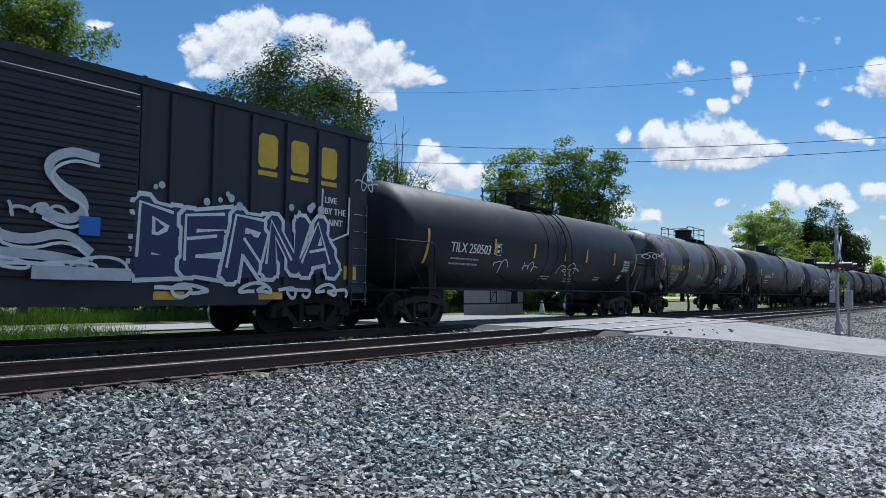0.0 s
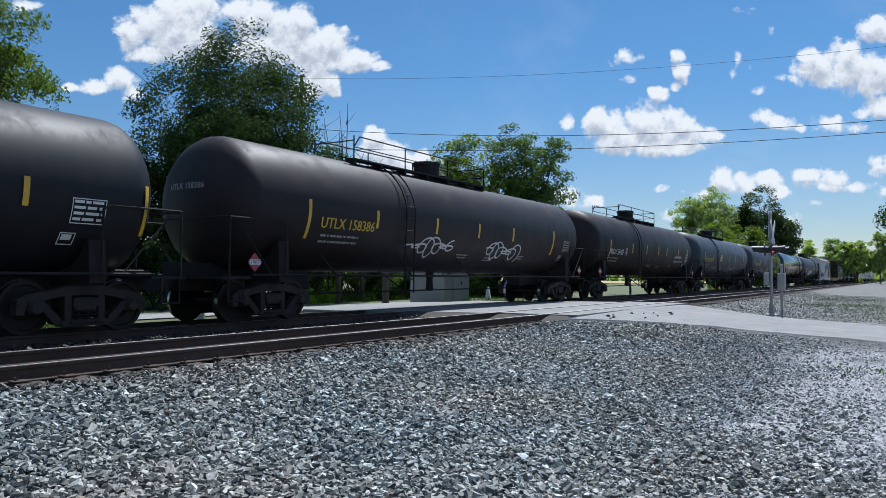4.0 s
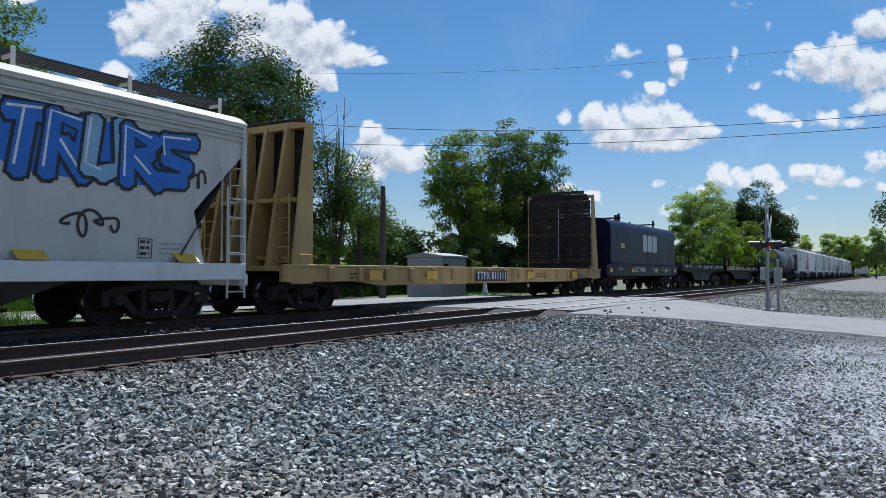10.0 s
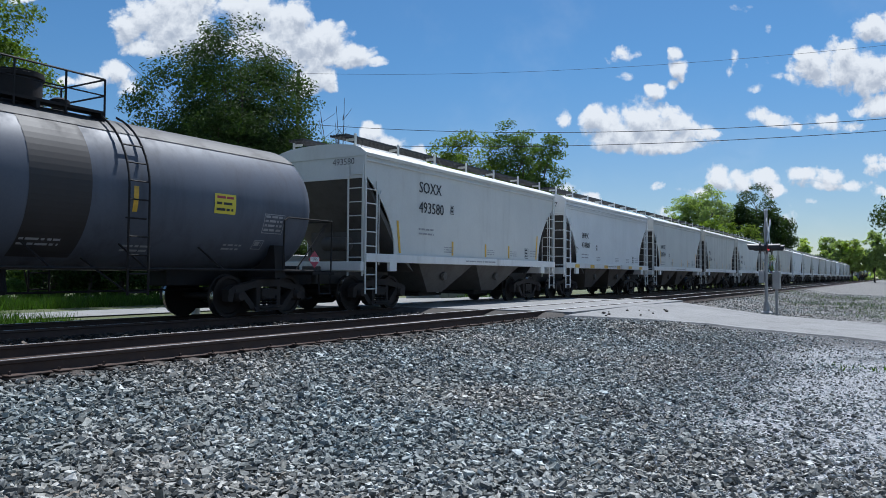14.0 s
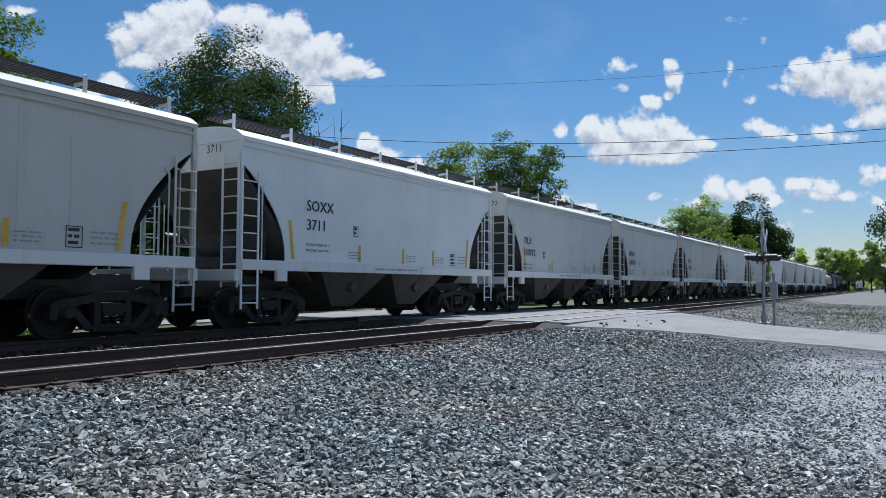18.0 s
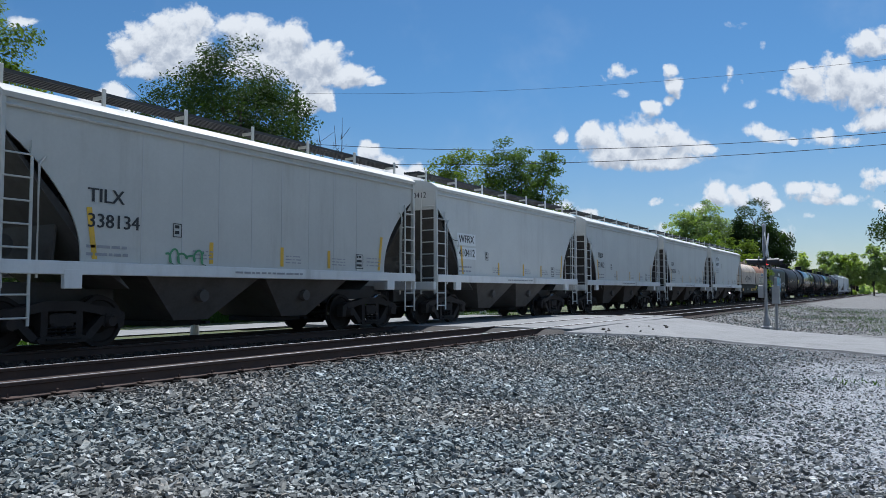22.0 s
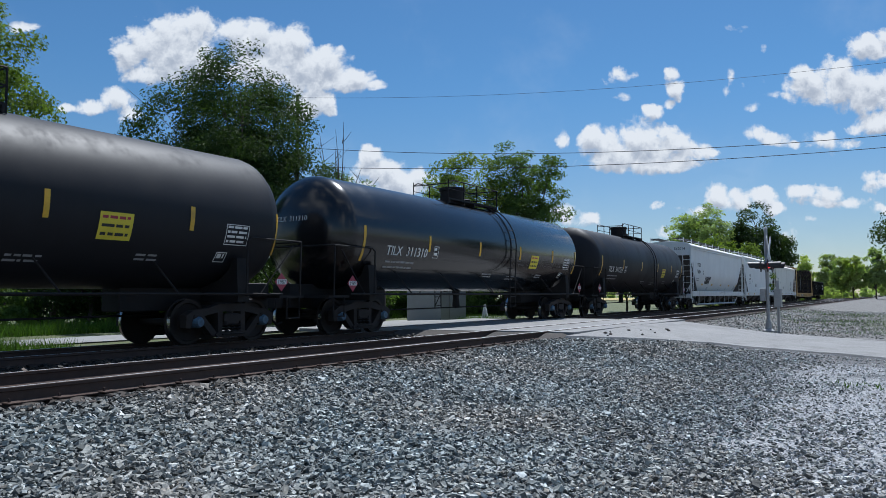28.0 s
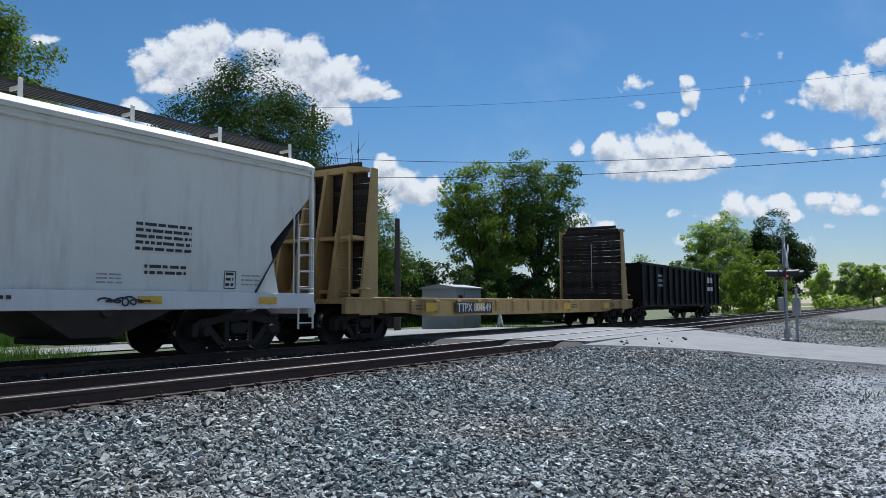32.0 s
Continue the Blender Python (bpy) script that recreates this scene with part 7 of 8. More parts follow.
def art_piece(args, extra=()):
    runs = [lambda mk, rng, q=q: piece(mk, rng, *q[:5], SPRAY[q[5]], [SPRAY[c] for c in q[6]], SPRAY[q[7]], q[8], SPRAY[q[9]] if len(q) > 9 and isinstance(q[9], str) else None, q[9] if len(q) > 9 and isinstance(q[9], list) else None) for q in args]
    return runs + [lambda mk, rng, q=q: tag(mk, rng, q[1], q[2], q[3], q[4], SPRAY[q[0]], q[6], q[5]) for q in extra]


A = dict(ink=WHITE_STENCIL, placard=0)
U = dict(ink=YELLOW_STENCIL, long=1, plate=0, tx=-7.2, tz=2.14, tw=2.06, px=-0.2, plat=(-4.8, 2.4), stripes=(-7.4, -4.8, -1.9, 0.64, 3.1, 6.6))
LOW = dict(R=1.44, zc=2.42)
boxcar(0)
tank_car(1, dict(A, **LOW, paint=TANK_BLACK, text="TILX 250503", tx=-5.87, tz=2.03, px=0.2, lx=1.1, label="black tank car with white lettering and faint scrawls", bands=(-0.2, 0.5), art=art_scrawl("silver", [(-3.6, 1.55, 1.0, 0.5, 3), (-1.8, 1.6, 0.9, 0.35, 3), (0.9, 1.5, 1.2, 0.5, 4)])))
tank_car(2, dict(U, **LOW, paint=TANK_WORN, text="UTLX 642637", tx=-6.04, tz=2.08, tw=1.9, long=0, px=0.2, plat=(-1.3, 1.6), lx=1.05, stripes=(-6.8, -3.4, -0.5, 2.2, 5.0, 6.9), label="weathered grey tank car with peeling dark patches", bands=(1.3,), notice=(2.55, 2.38, CREAM_PANEL), art=art_scrawl("white", [(-8.0, 2.5, 1.0, 0.3, 5), (-5.4, 1.4, 0.7, 0.5, 3), (-1.9, 1.7, 1.0, 0.25, 5), (1.5, 1.6, 1.2, 0.3, 6)], 0.03)))
tank_car(3, dict(A, paint=TANK_SOOT, R=1.5, zc=2.5, text="CRGX 8004", tx=-5.76, tz=2.11, tw=1.51, loud=1, label="sooty black tank car with worn grey patches", bands=(0.1, 0.5), px=0.1, lx=0.6))
tank_car(4, dict(A, **LOW, paint=TANK_PALE, text="CRGX 16118", tx=-5.7, tz=2.1, tw=1.5, label="pale grey tank car with pink and white graffiti", bands=(0.0,), px=0.4, plat=(-0.6, 1.8), lx=1.3, dark=FLAT_BLACK, art_label="pink and maroon sprayed graffiti", sprayed=(("MISO", -3.45, 1.42, 2.6, 0.98, "black", "white"),), art=art_piece([(2.7, 6.7, 1.5, 2.5, 5, "maroon", ("white", "pink", "silver"), "white", 0.1, "maroon")], [("white", 1.9, 2.6, 0.8, 0.4, 3, 0.04), ("white", -0.6, 2.0, 1.1, 0.4, 5, 0.03), ("navy", -7.0, 1.6, 1.2, 0.4, 3, 0.05)])))
tank_car(5, dict(A, paint=TANK_BLACK, text="CRGX 8161", tx=-5.71, tz=1.98, tw=1.51, loud=1, R=1.5, zc=2.45, label="black tank car with white lettering", bands=(0.0, 0.4), px=-0.1, lx=0.05, art=art_scrawl("silver", [(-6.6, 2.45, 1.0, 0.2, 6)])))
tank_car(6, dict(U, paint=TANK_MAROON, text="UTLX 158386", tx=-7.0, lx=-3.4, label="dull black pressure tank car with a roof walkway and scrawls", art=art_scrawl("silver", [(-3.0, 1.6, 2.2, 0.6, 6), (1.5, 1.6, 2.2, 0.6, 6)], 0.045)))
tank_car(7, dict(A, paint=TANK_MAROON, text="PROX 33102", tx=-6.9, tz=2.1, tw=1.9, placard=1, label="faded black gas tank car with white warning words", px=-0.2, plat=(-3.4, 3.0), long=1, lx=-2.6, words=(("NON-ODORIZED", 4.6, 2.15, 1.5), ("LIQUEFIED PETROLEUM GAS", 4.6, 1.92, 2.0))))
tank_car(8, dict(U, paint=TANK_GREY, text="UTLX 953781", lx=-3.7, notice=(-2.5, 2.46, CREAM_PANEL), label="dark grey tank car with faint outline graffiti", art=art_scrawl("silver", [(-4.6, 1.45, 3.4, 0.55, 6), (0.8, 1.5, 3.2, 0.45, 9)], 0.022)))
tank_car(9, dict(U, paint=TANK_GREY, text="UTLX 952876", plat=(-1.2, 5.2), px=0.4, label="dark grey tank car with a long white scrawl", lx=4.8, notice=(3.2, 2.42, YELLOW_PANEL), art=art_scrawl("white", [(-5.1, 1.5, 4.0, 0.45, 10), (-0.1, 1.65, 1.3, 0.35, 4)], 0.04)))
tank_car(10, dict(U, paint=TANK_GLOSS, strip=YELLOW_STENCIL, text="UTLX 954098", plat=(-1.0, 5.4), px=0.5, stripes=(-6.9, -3.6, -0.9, 1.9, 4.5, 7.1), label="glossy black tank car with yellow lettering", lx=5.0, notice=(2.0, 1.77, YELLOW_PANEL), words=(("NON-ODORIZED", 5.35, 2.05, 1.5), ("LIQUEFIED", 5.35, 1.85, 1.1), ("PETROLEUM GAS", 5.35, 1.65, 1.6))))
tank_car(11, dict(U, paint=TANK_GREY, placard=1, text="UTLX 957144", plat=(-1.0, 5.2), px=0.4, label="dark grey tank car with silver graffiti", lx=4.7, notice=(3.4, 2.45, YELLOW_PANEL), art_label="silver and white sprayed graffiti", art=art_piece([(-2.6, 0.2, 1.5, 2.15, 5, "silver", ("white", "silver"), "sky", 0.3)], [("white", -4.4, 1.6, 1.2, 0.5, 4, 0.04), ("white", 0.5, 1.6, 1.5, 0.3, 6, 0.03), ("white", 2.3, 2.1, 0.8, 0.25, 4, 0.025)])))
hopper_car(12, dict(big=1, bays=3, eave=4.0, sill=1.12, paint=HOP_TAN, ribs=1, text=("CEFX", "380252"), ink=WHITE_STENCIL, patch=BLACK_STENCIL, tx=-6.6, tz=2.37, size=0.33, pitch=0.44, label="stone-grey covered hopper with blue and silver graffiti", art_label="blue, silver and black sprayed graffiti", flat_strips=(1.16, 1.32), sprayed=(("MIKESUP", 0.75, 2.4, 2.9, 0.85, "black", "silver"),),
    art=art_piece([(3.8, 7.3, 2.45, 3.6, 5, "black", ("blue", "blue", "sky"), "white", 0.2, "blue"), (-5.4, -1.9, 0.95, 1.95, 3, "black", ("white", "silver"), "silver", 0.05, [7])], [("black", -0.5, 1.5, 1.7, 0.7, 4, 0.09), ("black", 1.2, 1.6, 1.6, 1.3, 3, 0.12), ("green", -7.2, 2.6, 0.7, 0.6, 3, 0.05), ("black", 4.9, 1.6, 1.0, 0.5, 4, 0.05), ("black", 7.3, 2.6, 0.5, 0.4, 3, 0.05)])))
bulkhead_flat(13, "faded yellow bulkhead flat car with wooden end walls, empty", "TTPX 811111", "NSH72")
coil_car(14, "dark navy coil car with a clean rounded cover", COIL_NAVY, "CSXT 496615", ("FOR USE ON CSXT 496500", "THRU 496749"), "navy")
low_flat(15, "dull green coil flat car, empty", "COIL CARS", "green", (-0.58, 1.27, 1.46))
low_flat(16, "black flat car with upright end stakes, empty", "AOK 41891", "black", (-5.69, 1.33, 1.5), ("LD LMT  235800", "LT WT   50200"))
low_flat(17, "black flat car with stakes and yellow strips, empty", "AOK 41911", "black", (-5.7, 1.33, 1.5), ("LD LMT  235500", "LT WT   50500"))
tank_car(18, dict(A, **LOW, paint=TANK_BLUE, top=1, text="UTLX 667186", tx=-4.15, tz=2.15, tw=1.95, ink=YELLOW_STENCIL, stripes=(-5.15, 1.6), label="blue-grey tank car with a tarred top", bands=(), px=0.2, lx=1.6, notice=(3.4, 2.35, YELLOW_PANEL), placard=1, art_name="paint_patch", art=[lambda mk, rng: mk.rect(-0.34, 0.74, 1.2, 3.5, TANK_TOP, 0.004), lambda mk, rng: mk.rect(-3.6, -2.6, 1.55, 1.8, BLACK_STENCIL)], art_label="black paint patch"))
plain = dict(paint=HOP_GREY)
hopper_car(19, dict(plain, text=("SOXX", "493580"), size=0.45, pitch=0.57, tx=-3.52, tz=3.27, label="light grey covered hopper with bold black lettering"))
hopper_car(20, dict(plain, paint=HOP_WHITE, ribs=1, flat_strips=(1.28, 1.42), text=("SHPX", "434887"), tx=-3.85, tz=2.55, pitch=0.4, label="pale covered hopper with a smooth white side sill", art=art_scrawl("black", [(-4.9, 1.9, 0.6, 0.3, 4)])))
hopper_car(21, dict(plain, text=("NAHX", "328719"), label="light grey covered hopper with dark lettering"))
hopper_car(22, dict(plain, paint=HOP_TAN, text=("TILX", "335118"), label="stone-grey covered hopper with dark lettering"))
hopper_car(23, dict(plain, text=("NAHX", "328717"), label="light grey covered hopper with clean sides"))
hopper_car(24, dict(plain, text=("NAHX", "328586"), label="light grey covered hopper with a teal graffiti piece", art_label="teal, black and purple sprayed graffiti",
    art=art_piece([(-3.1, 2.7, 1.35, 2.45, 7, "black", ("teal", "white", "aqua", "purple", "pink"), "yellow", 0.5)])))
hopper_car(25, dict(plain, paint=HOP_TAN, text=("TILX", "335007"), label="stone-grey covered hopper with dark lettering"))
hopper_car(26, dict(plain, paint=HOP_WHITE, text=("SOXX", "3711"), tx=-3.52, tz=2.66, pitch=0.44, size=0.36, label="clean pale covered hopper with black lettering"))
hopper_car(27, dict(plain, text=("TILX", "330972"), label="light grey covered hopper with worn lettering"))
hopper_car(28, dict(plain, text=("NAHX", "328726"), label="light grey covered hopper with clean sides"))
hopper_car(29, dict(plain, paint=HOP_TAN, text=("TILX", "335441"), label="stone-grey covered hopper with dark lettering"))
hopper_car(30, dict(plain, text=("TILX", "339725"), label="light grey covered hopper with a rust stain", art=art_scrawl("red", [(4.6, 1.5, 0.4, 0.4, 3)])))
hopper_car(31, dict(plain, paint=HOP_TAN, text=("GCTX", "203948"), label="stone-grey covered hopper with small white scrawls", art=art_scrawl("white", [(-3.0, 1.6, 1.0, 0.5, 4), (-0.8, 1.55, 0.8, 0.45, 4), (0.3, 1.55, 0.9, 0.4, 3)], 0.045)))
hopper_car(32, dict(plain, paint=HOP_WHITE, ribs=1, flat_strips=(1.28, 1.42), text=("SHQX", "2499"), label="pale covered hopper with a smooth white side sill"))
hopper_car(33, dict(plain, paint=HOP_TAN, text=("TILX", "338134"), label="stone-grey covered hopper with a green scrawl", art=art_scrawl("green", [(-2.6, 1.5, 0.9, 0.3, 5)], 0.04)))
hopper_car(34, dict(plain, text=("WFRX", "410412"), label="light grey covered hopper with a loop scrawl", patch=HOP_WHITE, art=art_scrawl("black", [(-4.8, 2.3, 0.4, 0.5, 1)])))
hopper_car(35, dict(plain, text=("TILX", "32462"), label="light grey covered hopper with orange strips"))
hopper_car(36, dict(plain, text=("TILX", "334700"), label="light grey covered hopper with dark lettering"))
hopper_car(37, dict(plain, text=("WFRX", "810877"), patch=HOP_WHITE, size=0.35, tz=3.26, tx=-3.99, strip=TAN_PAINT, label="light grey covered hopper with lettering on white patches"))
coil_car(38, "rust-streaked cream coil car with two covers", RUSTY, "CSXT 496050", ("", ""), "rust")
coil_car(39, "black coil car with pale blue graffiti", COIL_BLACK, "CSXT 499605", ("CSXT", "499275-499574"), "black")
T = dict(A, tx=-6.1, tz=2.07, tw=2.0, bands=(), placard=1, px=-0.2, plat=(-1.6, 1.8), lx=1.3, notice=(3.0, 2.2, YELLOW_PANEL), nw=0.66, blue=1, stripes=(-7.1, -4.0, -0.95, 2.05, 4.95, 7.3))
tank_car(40, dict(T, R=1.5, zc=2.5, paint=TANK_BLACK, text="TILX  311077", label="matt black tank car with white lettering"))
tank_car(41, dict(T, paint=TANK_GLOSS, text="TILX  311287", label="glossy black tank car with white lettering"))
tank_car(42, dict(T, paint=TANK_BLACK, text="TILX  311400", lx=-0.1, label="matt black tank car with yellow strips"))
tank_car(43, dict(T, paint=TANK_GLOSS, text="TILX  311310", label="glossy black tank car reflecting the sky"))
tank_car(44, dict(T, paint=TANK_BLACK, text="TILX  311521", label="matt black tank car with yellow strips"))
BIG = dict(big=1, sill=1.18, bays=4, tx=-7.0)
hopper_car(45, dict(BIG, bulge=1.0, eave=4.15, pipes=1, paint=HOP_WHITE, text=("VTGX", "562014"), size=0.36, pitch=0.45, tz=2.86, flat_strips=(1.62, 1.74), label="pale covered hopper with unloading pipes and a black tag", art_label="black sprayed tag", art=art_piece([(-4.3, -2.85, 1.75, 2.2, 4, "black", ("black",), "silver", 0.3)])))
hopper_car(46, dict(BIG, eave=4.2, paint=HOP_WHITE, flat_strips=(0.98, 1.1), text=("CMDX", "001093"), tx=-6.3, tz=2.6, size=0.26, pitch=0.3, prints=((3.6, 2.3, 1.0, 4), (-3.0, 1.9, 0.7, 3)), label="clean white covered hopper with small print"))
hopper_car(47, dict(BIG, bays=3, eave=4.05, sill=1.2, paint=HOP_CREAM, flat_strips=(1.0, 1.14), text=("NLSX", "20023"), tx=-6.6, tz=2.59, pitch=0.41, prints=((3.9, 2.4, 1.2, 5), (4.1, 1.65, 0.9, 2), (0.5, 1.08, 1.2, 1), (-5.0, 1.08, 1.0, 1)), label="dirty cream covered hopper with a white sill", art=art_scrawl("black", [(-2.6, 1.6, 1.1, 0.3, 7), (3.2, 0.98, 0.8, 0.16, 5)], 0.03)))
bulkhead_flat(48, "faded yellow bulkhead flat car with wooden end walls, empty", "TTPX 804649", "TTX", -5.48)
gondola(49)

# ---- planting: beyond the tracks, along the line, beside the lot ----
GZ = -0.45
tree(25.6, 27.5, GZ, 12.3, 5.0, LEAF_DARK, 11, 760, 135, 0.078, 0.04, 11, label="tall broad tree with dense dark green foliage")
tree(21.3, 29.9, GZ, 8.0, 3.5, LEAF_DARK, 12, 300, 95, 0.1, 0.03, 7, label="round dark green tree beside a taller one")
tree(20.0, 30.2, GZ, 5.8, 2.4, LEAF_DARK, 23, 130, 90, 0.08, 0.03, 6, label="low dark green tree in the hedge")
tree(29.4, 24.3, GZ, 8.2, 1.9, LEAF_MID, 13, 110, 70, 0.07, 0.1, 6, label="slender half-bare tree with leafless twigs on top", bare=3.0, spread=0.36)
tree(33.0, 25.6, GZ, 7.3, 2.0, LEAF_MID, 14, 80, 60, 0.075, 0.25, 5, label="small airy tree with thin light foliage", spread=0.34)
tree(36.5, 27.0, GZ, 5.6, 2.2, LEAF_MID, 15, 90, 80, 0.085, 0.05, 5, label="low green tree in the hedge")
tree(47.6, 26.9, GZ, 11.9, 4.1, LEAF_LIGHT, 16, 300, 75, 0.115, 0.05, 10, label="airy tree with bright yellow-green foliage", spread=0.46)
tree(50.9, 24.0, GZ, 12.5, 3.6, LEAF_MID, 17, 260, 75, 0.115, 0.08, 10, label="tall tree with mid-green foliage", spread=0.46)
tree(13.0, 27.6, GZ, 12.2, 3.3, LEAF_LIT, 18, 300, 120, 0.075, 0.36, 7, label="leafy tree with drooping outer twigs", spread=0.42)
tree(58.5, 18.6, GZ, 5.0, 2.0, LEAF_LIGHT, 19, 60, 55, 0.1, 0.2, 4, label="thin young tree beside the line")
tree(146.5, 31.5, GZ, 18.6, 6.8, LEAF_HAZE_GREEN, 20, 300, 80, 0.22, 0.06, 7, label="large distant tree with a round crown", spread=0.8)
tree(149.0, 22.6, GZ, 18.2, 6.6, LEAF_DARK, 21, 300, 80, 0.22, 0.06, 7, label="large distant dark tree with a round crown", spread=0.8)
tree(46.5, -2.6, GZ, 8.6, 3.9, LEAF_DARK, 22, 260, 90, 0.09, 0.18, 7, label="dark leafy tree at the lot's edge")
for k, (bx, by, bh, br, m_, sd) in enumerate([(79, 16.3, 7.4, 3.0, LEAF_LIGHT, 31), (84, 14.6, 7.0, 3.2, LEAF_LIGHT, 32), (74, 18.5, 6.0, 2.6, LEAF_MID, 33), (92, 17.5, 6.0, 3.4, LEAF_MID, 34)]):
    bush(bx, by, GZ, bh, br, m_, sd, "tall bright green bush beside the line", 70, 60, 0.16)
for k in range(15):
    rr = random.Random(900 + k)
    hx = 8.5 + k * 2.9
    bush(hx, 40.5 - 0.36 * hx + rr.uniform(-1.2, 1.2), GZ, rr.uniform(2.4, 4.6) * (0.5 if k < 4 else 1.0), rr.uniform(1.8, 2.6), LEAF_DARK if k % 3 else LEAF_MID, 40 + k, "dark green hedge bush below the trees", 52, 60, 0.12)
for k in range(9):
    rr = random.Random(950 + k)
    tree(243 + rr.uniform(-12, 14), 24 - k * 4.2 + rr.uniform(-1.5, 1.5), GZ, rr.uniform(10.5, 14.0), rr.uniform(3.6, 5.0), LEAF_HAZE_GREEN if k % 3 else LEAF_HAZE_YELLOW, 70 + k, 70, 46, 0.42, 0.04, 6, label="distant pale green tree at the end of the line", spread=0.8)
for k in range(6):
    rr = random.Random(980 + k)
    bush(170 + k * 14, 15.5 + rr.uniform(-1, 3) - k * 0.6, GZ, rr.uniform(1.8, 3.2), rr.uniform(2.4, 3.6), LEAF_HAZE_YELLOW, 90 + k, "low yellow-green bush beside the line", 34, 44, 0.24)
for k in range(14):
    rr = random.Random(1200 + k)
    hx = 19.0 + k * 2.7
    bush(hx, 44.5 - 0.36 * hx + rr.uniform(-0.8, 0.8), GZ, rr.uniform(3.2, 4.8), rr.uniform(2.2, 2.8), LEAF_DARK, 140 + k, "dark green bush deep in the hedge", 60, 55, 0.14)
# a far wood closes the horizon
rs = np.random.RandomState(5)
n = 1500
ang = rs.uniform(-0.9, 3.6, n)
dist = rs.uniform(330, 420, n)
c = np.stack([dist * np.cos(ang), dist * np.sin(ang), rs.uniform(0, 9.5, n) * rs.uniform(0.6, 1, n)], 1)
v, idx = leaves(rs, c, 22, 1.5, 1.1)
wood = link_data("far_wood", arrays_mesh("far_wood", v, 4, idx, LEAF_HAZE_GREEN), LEAF_HAZE_GREEN)
tagged(wood, "hazy green wood along the horizon", "wood", kind="stuff")
# field
FIELD = paint("ripe_yellow_field", (0.42, 0.33, 0.12), 0.9, 0, 0.3, 0.02, 2, 0.2)
tagged(link_mesh("field", sheet([180, 220, 260, 300, 325], [30, 45, 60, 80, 110], lambda x, y: -0.3), FIELD), "strip of ripe yellow field", "field", kind="structure")


# ---- grass beside the far road and tufts in the lot ----
def grass(name, rs, pts, h, mat, label):
    n = len(pts)
    a = rs.uniform(0, 6.28, n)
    w = 0.012 * rs.uniform(0.7, 1.6, n)
    hh = h * rs.uniform(0.4, 1.2, n)
    lean = rs.normal(0, 0.35, (n, 2)) * hh[:, None]
    base = np.array(pts)
    dx, dy = np.cos(a) * w, np.sin(a) * w
    v = np.stack([base + np.stack([-dx, -dy, 0 * w], 1), base + np.stack([dx, dy, 0 * w], 1), base + np.stack([lean[:, 0], lean[:, 1], hh], 1)], 1).reshape(-1, 3)
    ob = link_data(name, arrays_mesh(name, v, 3, np.arange(n * 3), mat), mat)
    return tagged(ob, label, "grass", kind="stuff")


GRASS = leaf_mat("bright_grass", (0.06, 0.115, 0.018), 0.5, 0.3)
rs = np.random.RandomState(8)
pts = []
while len(pts) < 26000:
    x, y = rs.uniform(-6, 34), rs.uniform(15.9, 19.4)
    if 10.6 + 0.5 * math.sin(y * 3) < x < 30.5:
        y = rs.uniform(25.0, 27.5)
    pts.append((x, y, ground_z(x, y) - 0.02))
grass("verge_grass", rs, pts, 0.42, GRASS, "long green grass along the far verge")
pts = []
for _ in range(14000):
    x = rs.uniform(-8, 70)
    pts.append((x, rs.uniform(25.0, 31), GZ))
grass("verge_grass", rs, pts, 0.7, GRASS, "tall green grass below the hedge")
pts = []
for cx, cy, r, k in ((14.6, 0.75, 0.3, 40), (34, 1.4, 1.0, 250), (37, 0.6, 1.2, 300), (41, 0.8, 1.6, 500), (48, 2.0, 3.0, 3000), (62, 3.2, 3.5, 3000)):
    q = rs.normal(0, 1, (k, 2)) * r
    for a, b in q:
        pts.append((cx + a, cy + b, ground_z(cx + a, cy + b) - 0.01))
grass("grass_tufts", rs, pts, 0.10, GRASS, "thin grass tufts growing in the gravel")

# ---- loose stone ----
STONE = bpy.data.materials.new("crushed_stone")
STONE.use_nodes = True
t_ = STONE.node_tree
geo = t_.nodes.new("ShaderNodeNewGeometry")
rp = t_.nodes.new("ShaderNodeValToRGB")
els = rp.color_ramp.elements
els[0].position, els[0].color = 0.0, (0.05, 0.052, 0.05, 1)
els[1].position, els[1].color = 1.0, (0.60, 0.60, 0.59, 1)
for p_, c_ in ((0.2, (0.125, 0.127, 0.122)), (0.5, (0.21, 0.212, 0.203)), (0.7, (0.30, 0.297, 0.278)), (0.75, (0.235, 0.20, 0.165)), (0.8, (0.36, 0.357, 0.34)), (0.93, (0.46, 0.457, 0.44))):
    e_ = els.new(p_)
    e_.color = (*c_, 1)
t_.links.new(geo.outputs["Random Per Island"], rp.inputs[0])
tcn = t_.nodes.new("ShaderNodeTexCoord")
nzn = t_.nodes.new("ShaderNodeTexNoise")
nzn.inputs["Scale"].default_value, nzn.inputs["Detail"].default_value = 48, 5
t_.links.new(tcn.outputs["Object"], nzn.inputs["Vector"])
mxn = t_.nodes.new("ShaderNodeMix")
mxn.data_type, mxn.blend_type = "RGBA", "OVERLAY"
mxn.inputs[0].default_value = 0.85
t_.links.new(rp.outputs[0], mxn.inputs[6])
t_.links.new(nzn.outputs["Fac"], mxn.inputs[7])
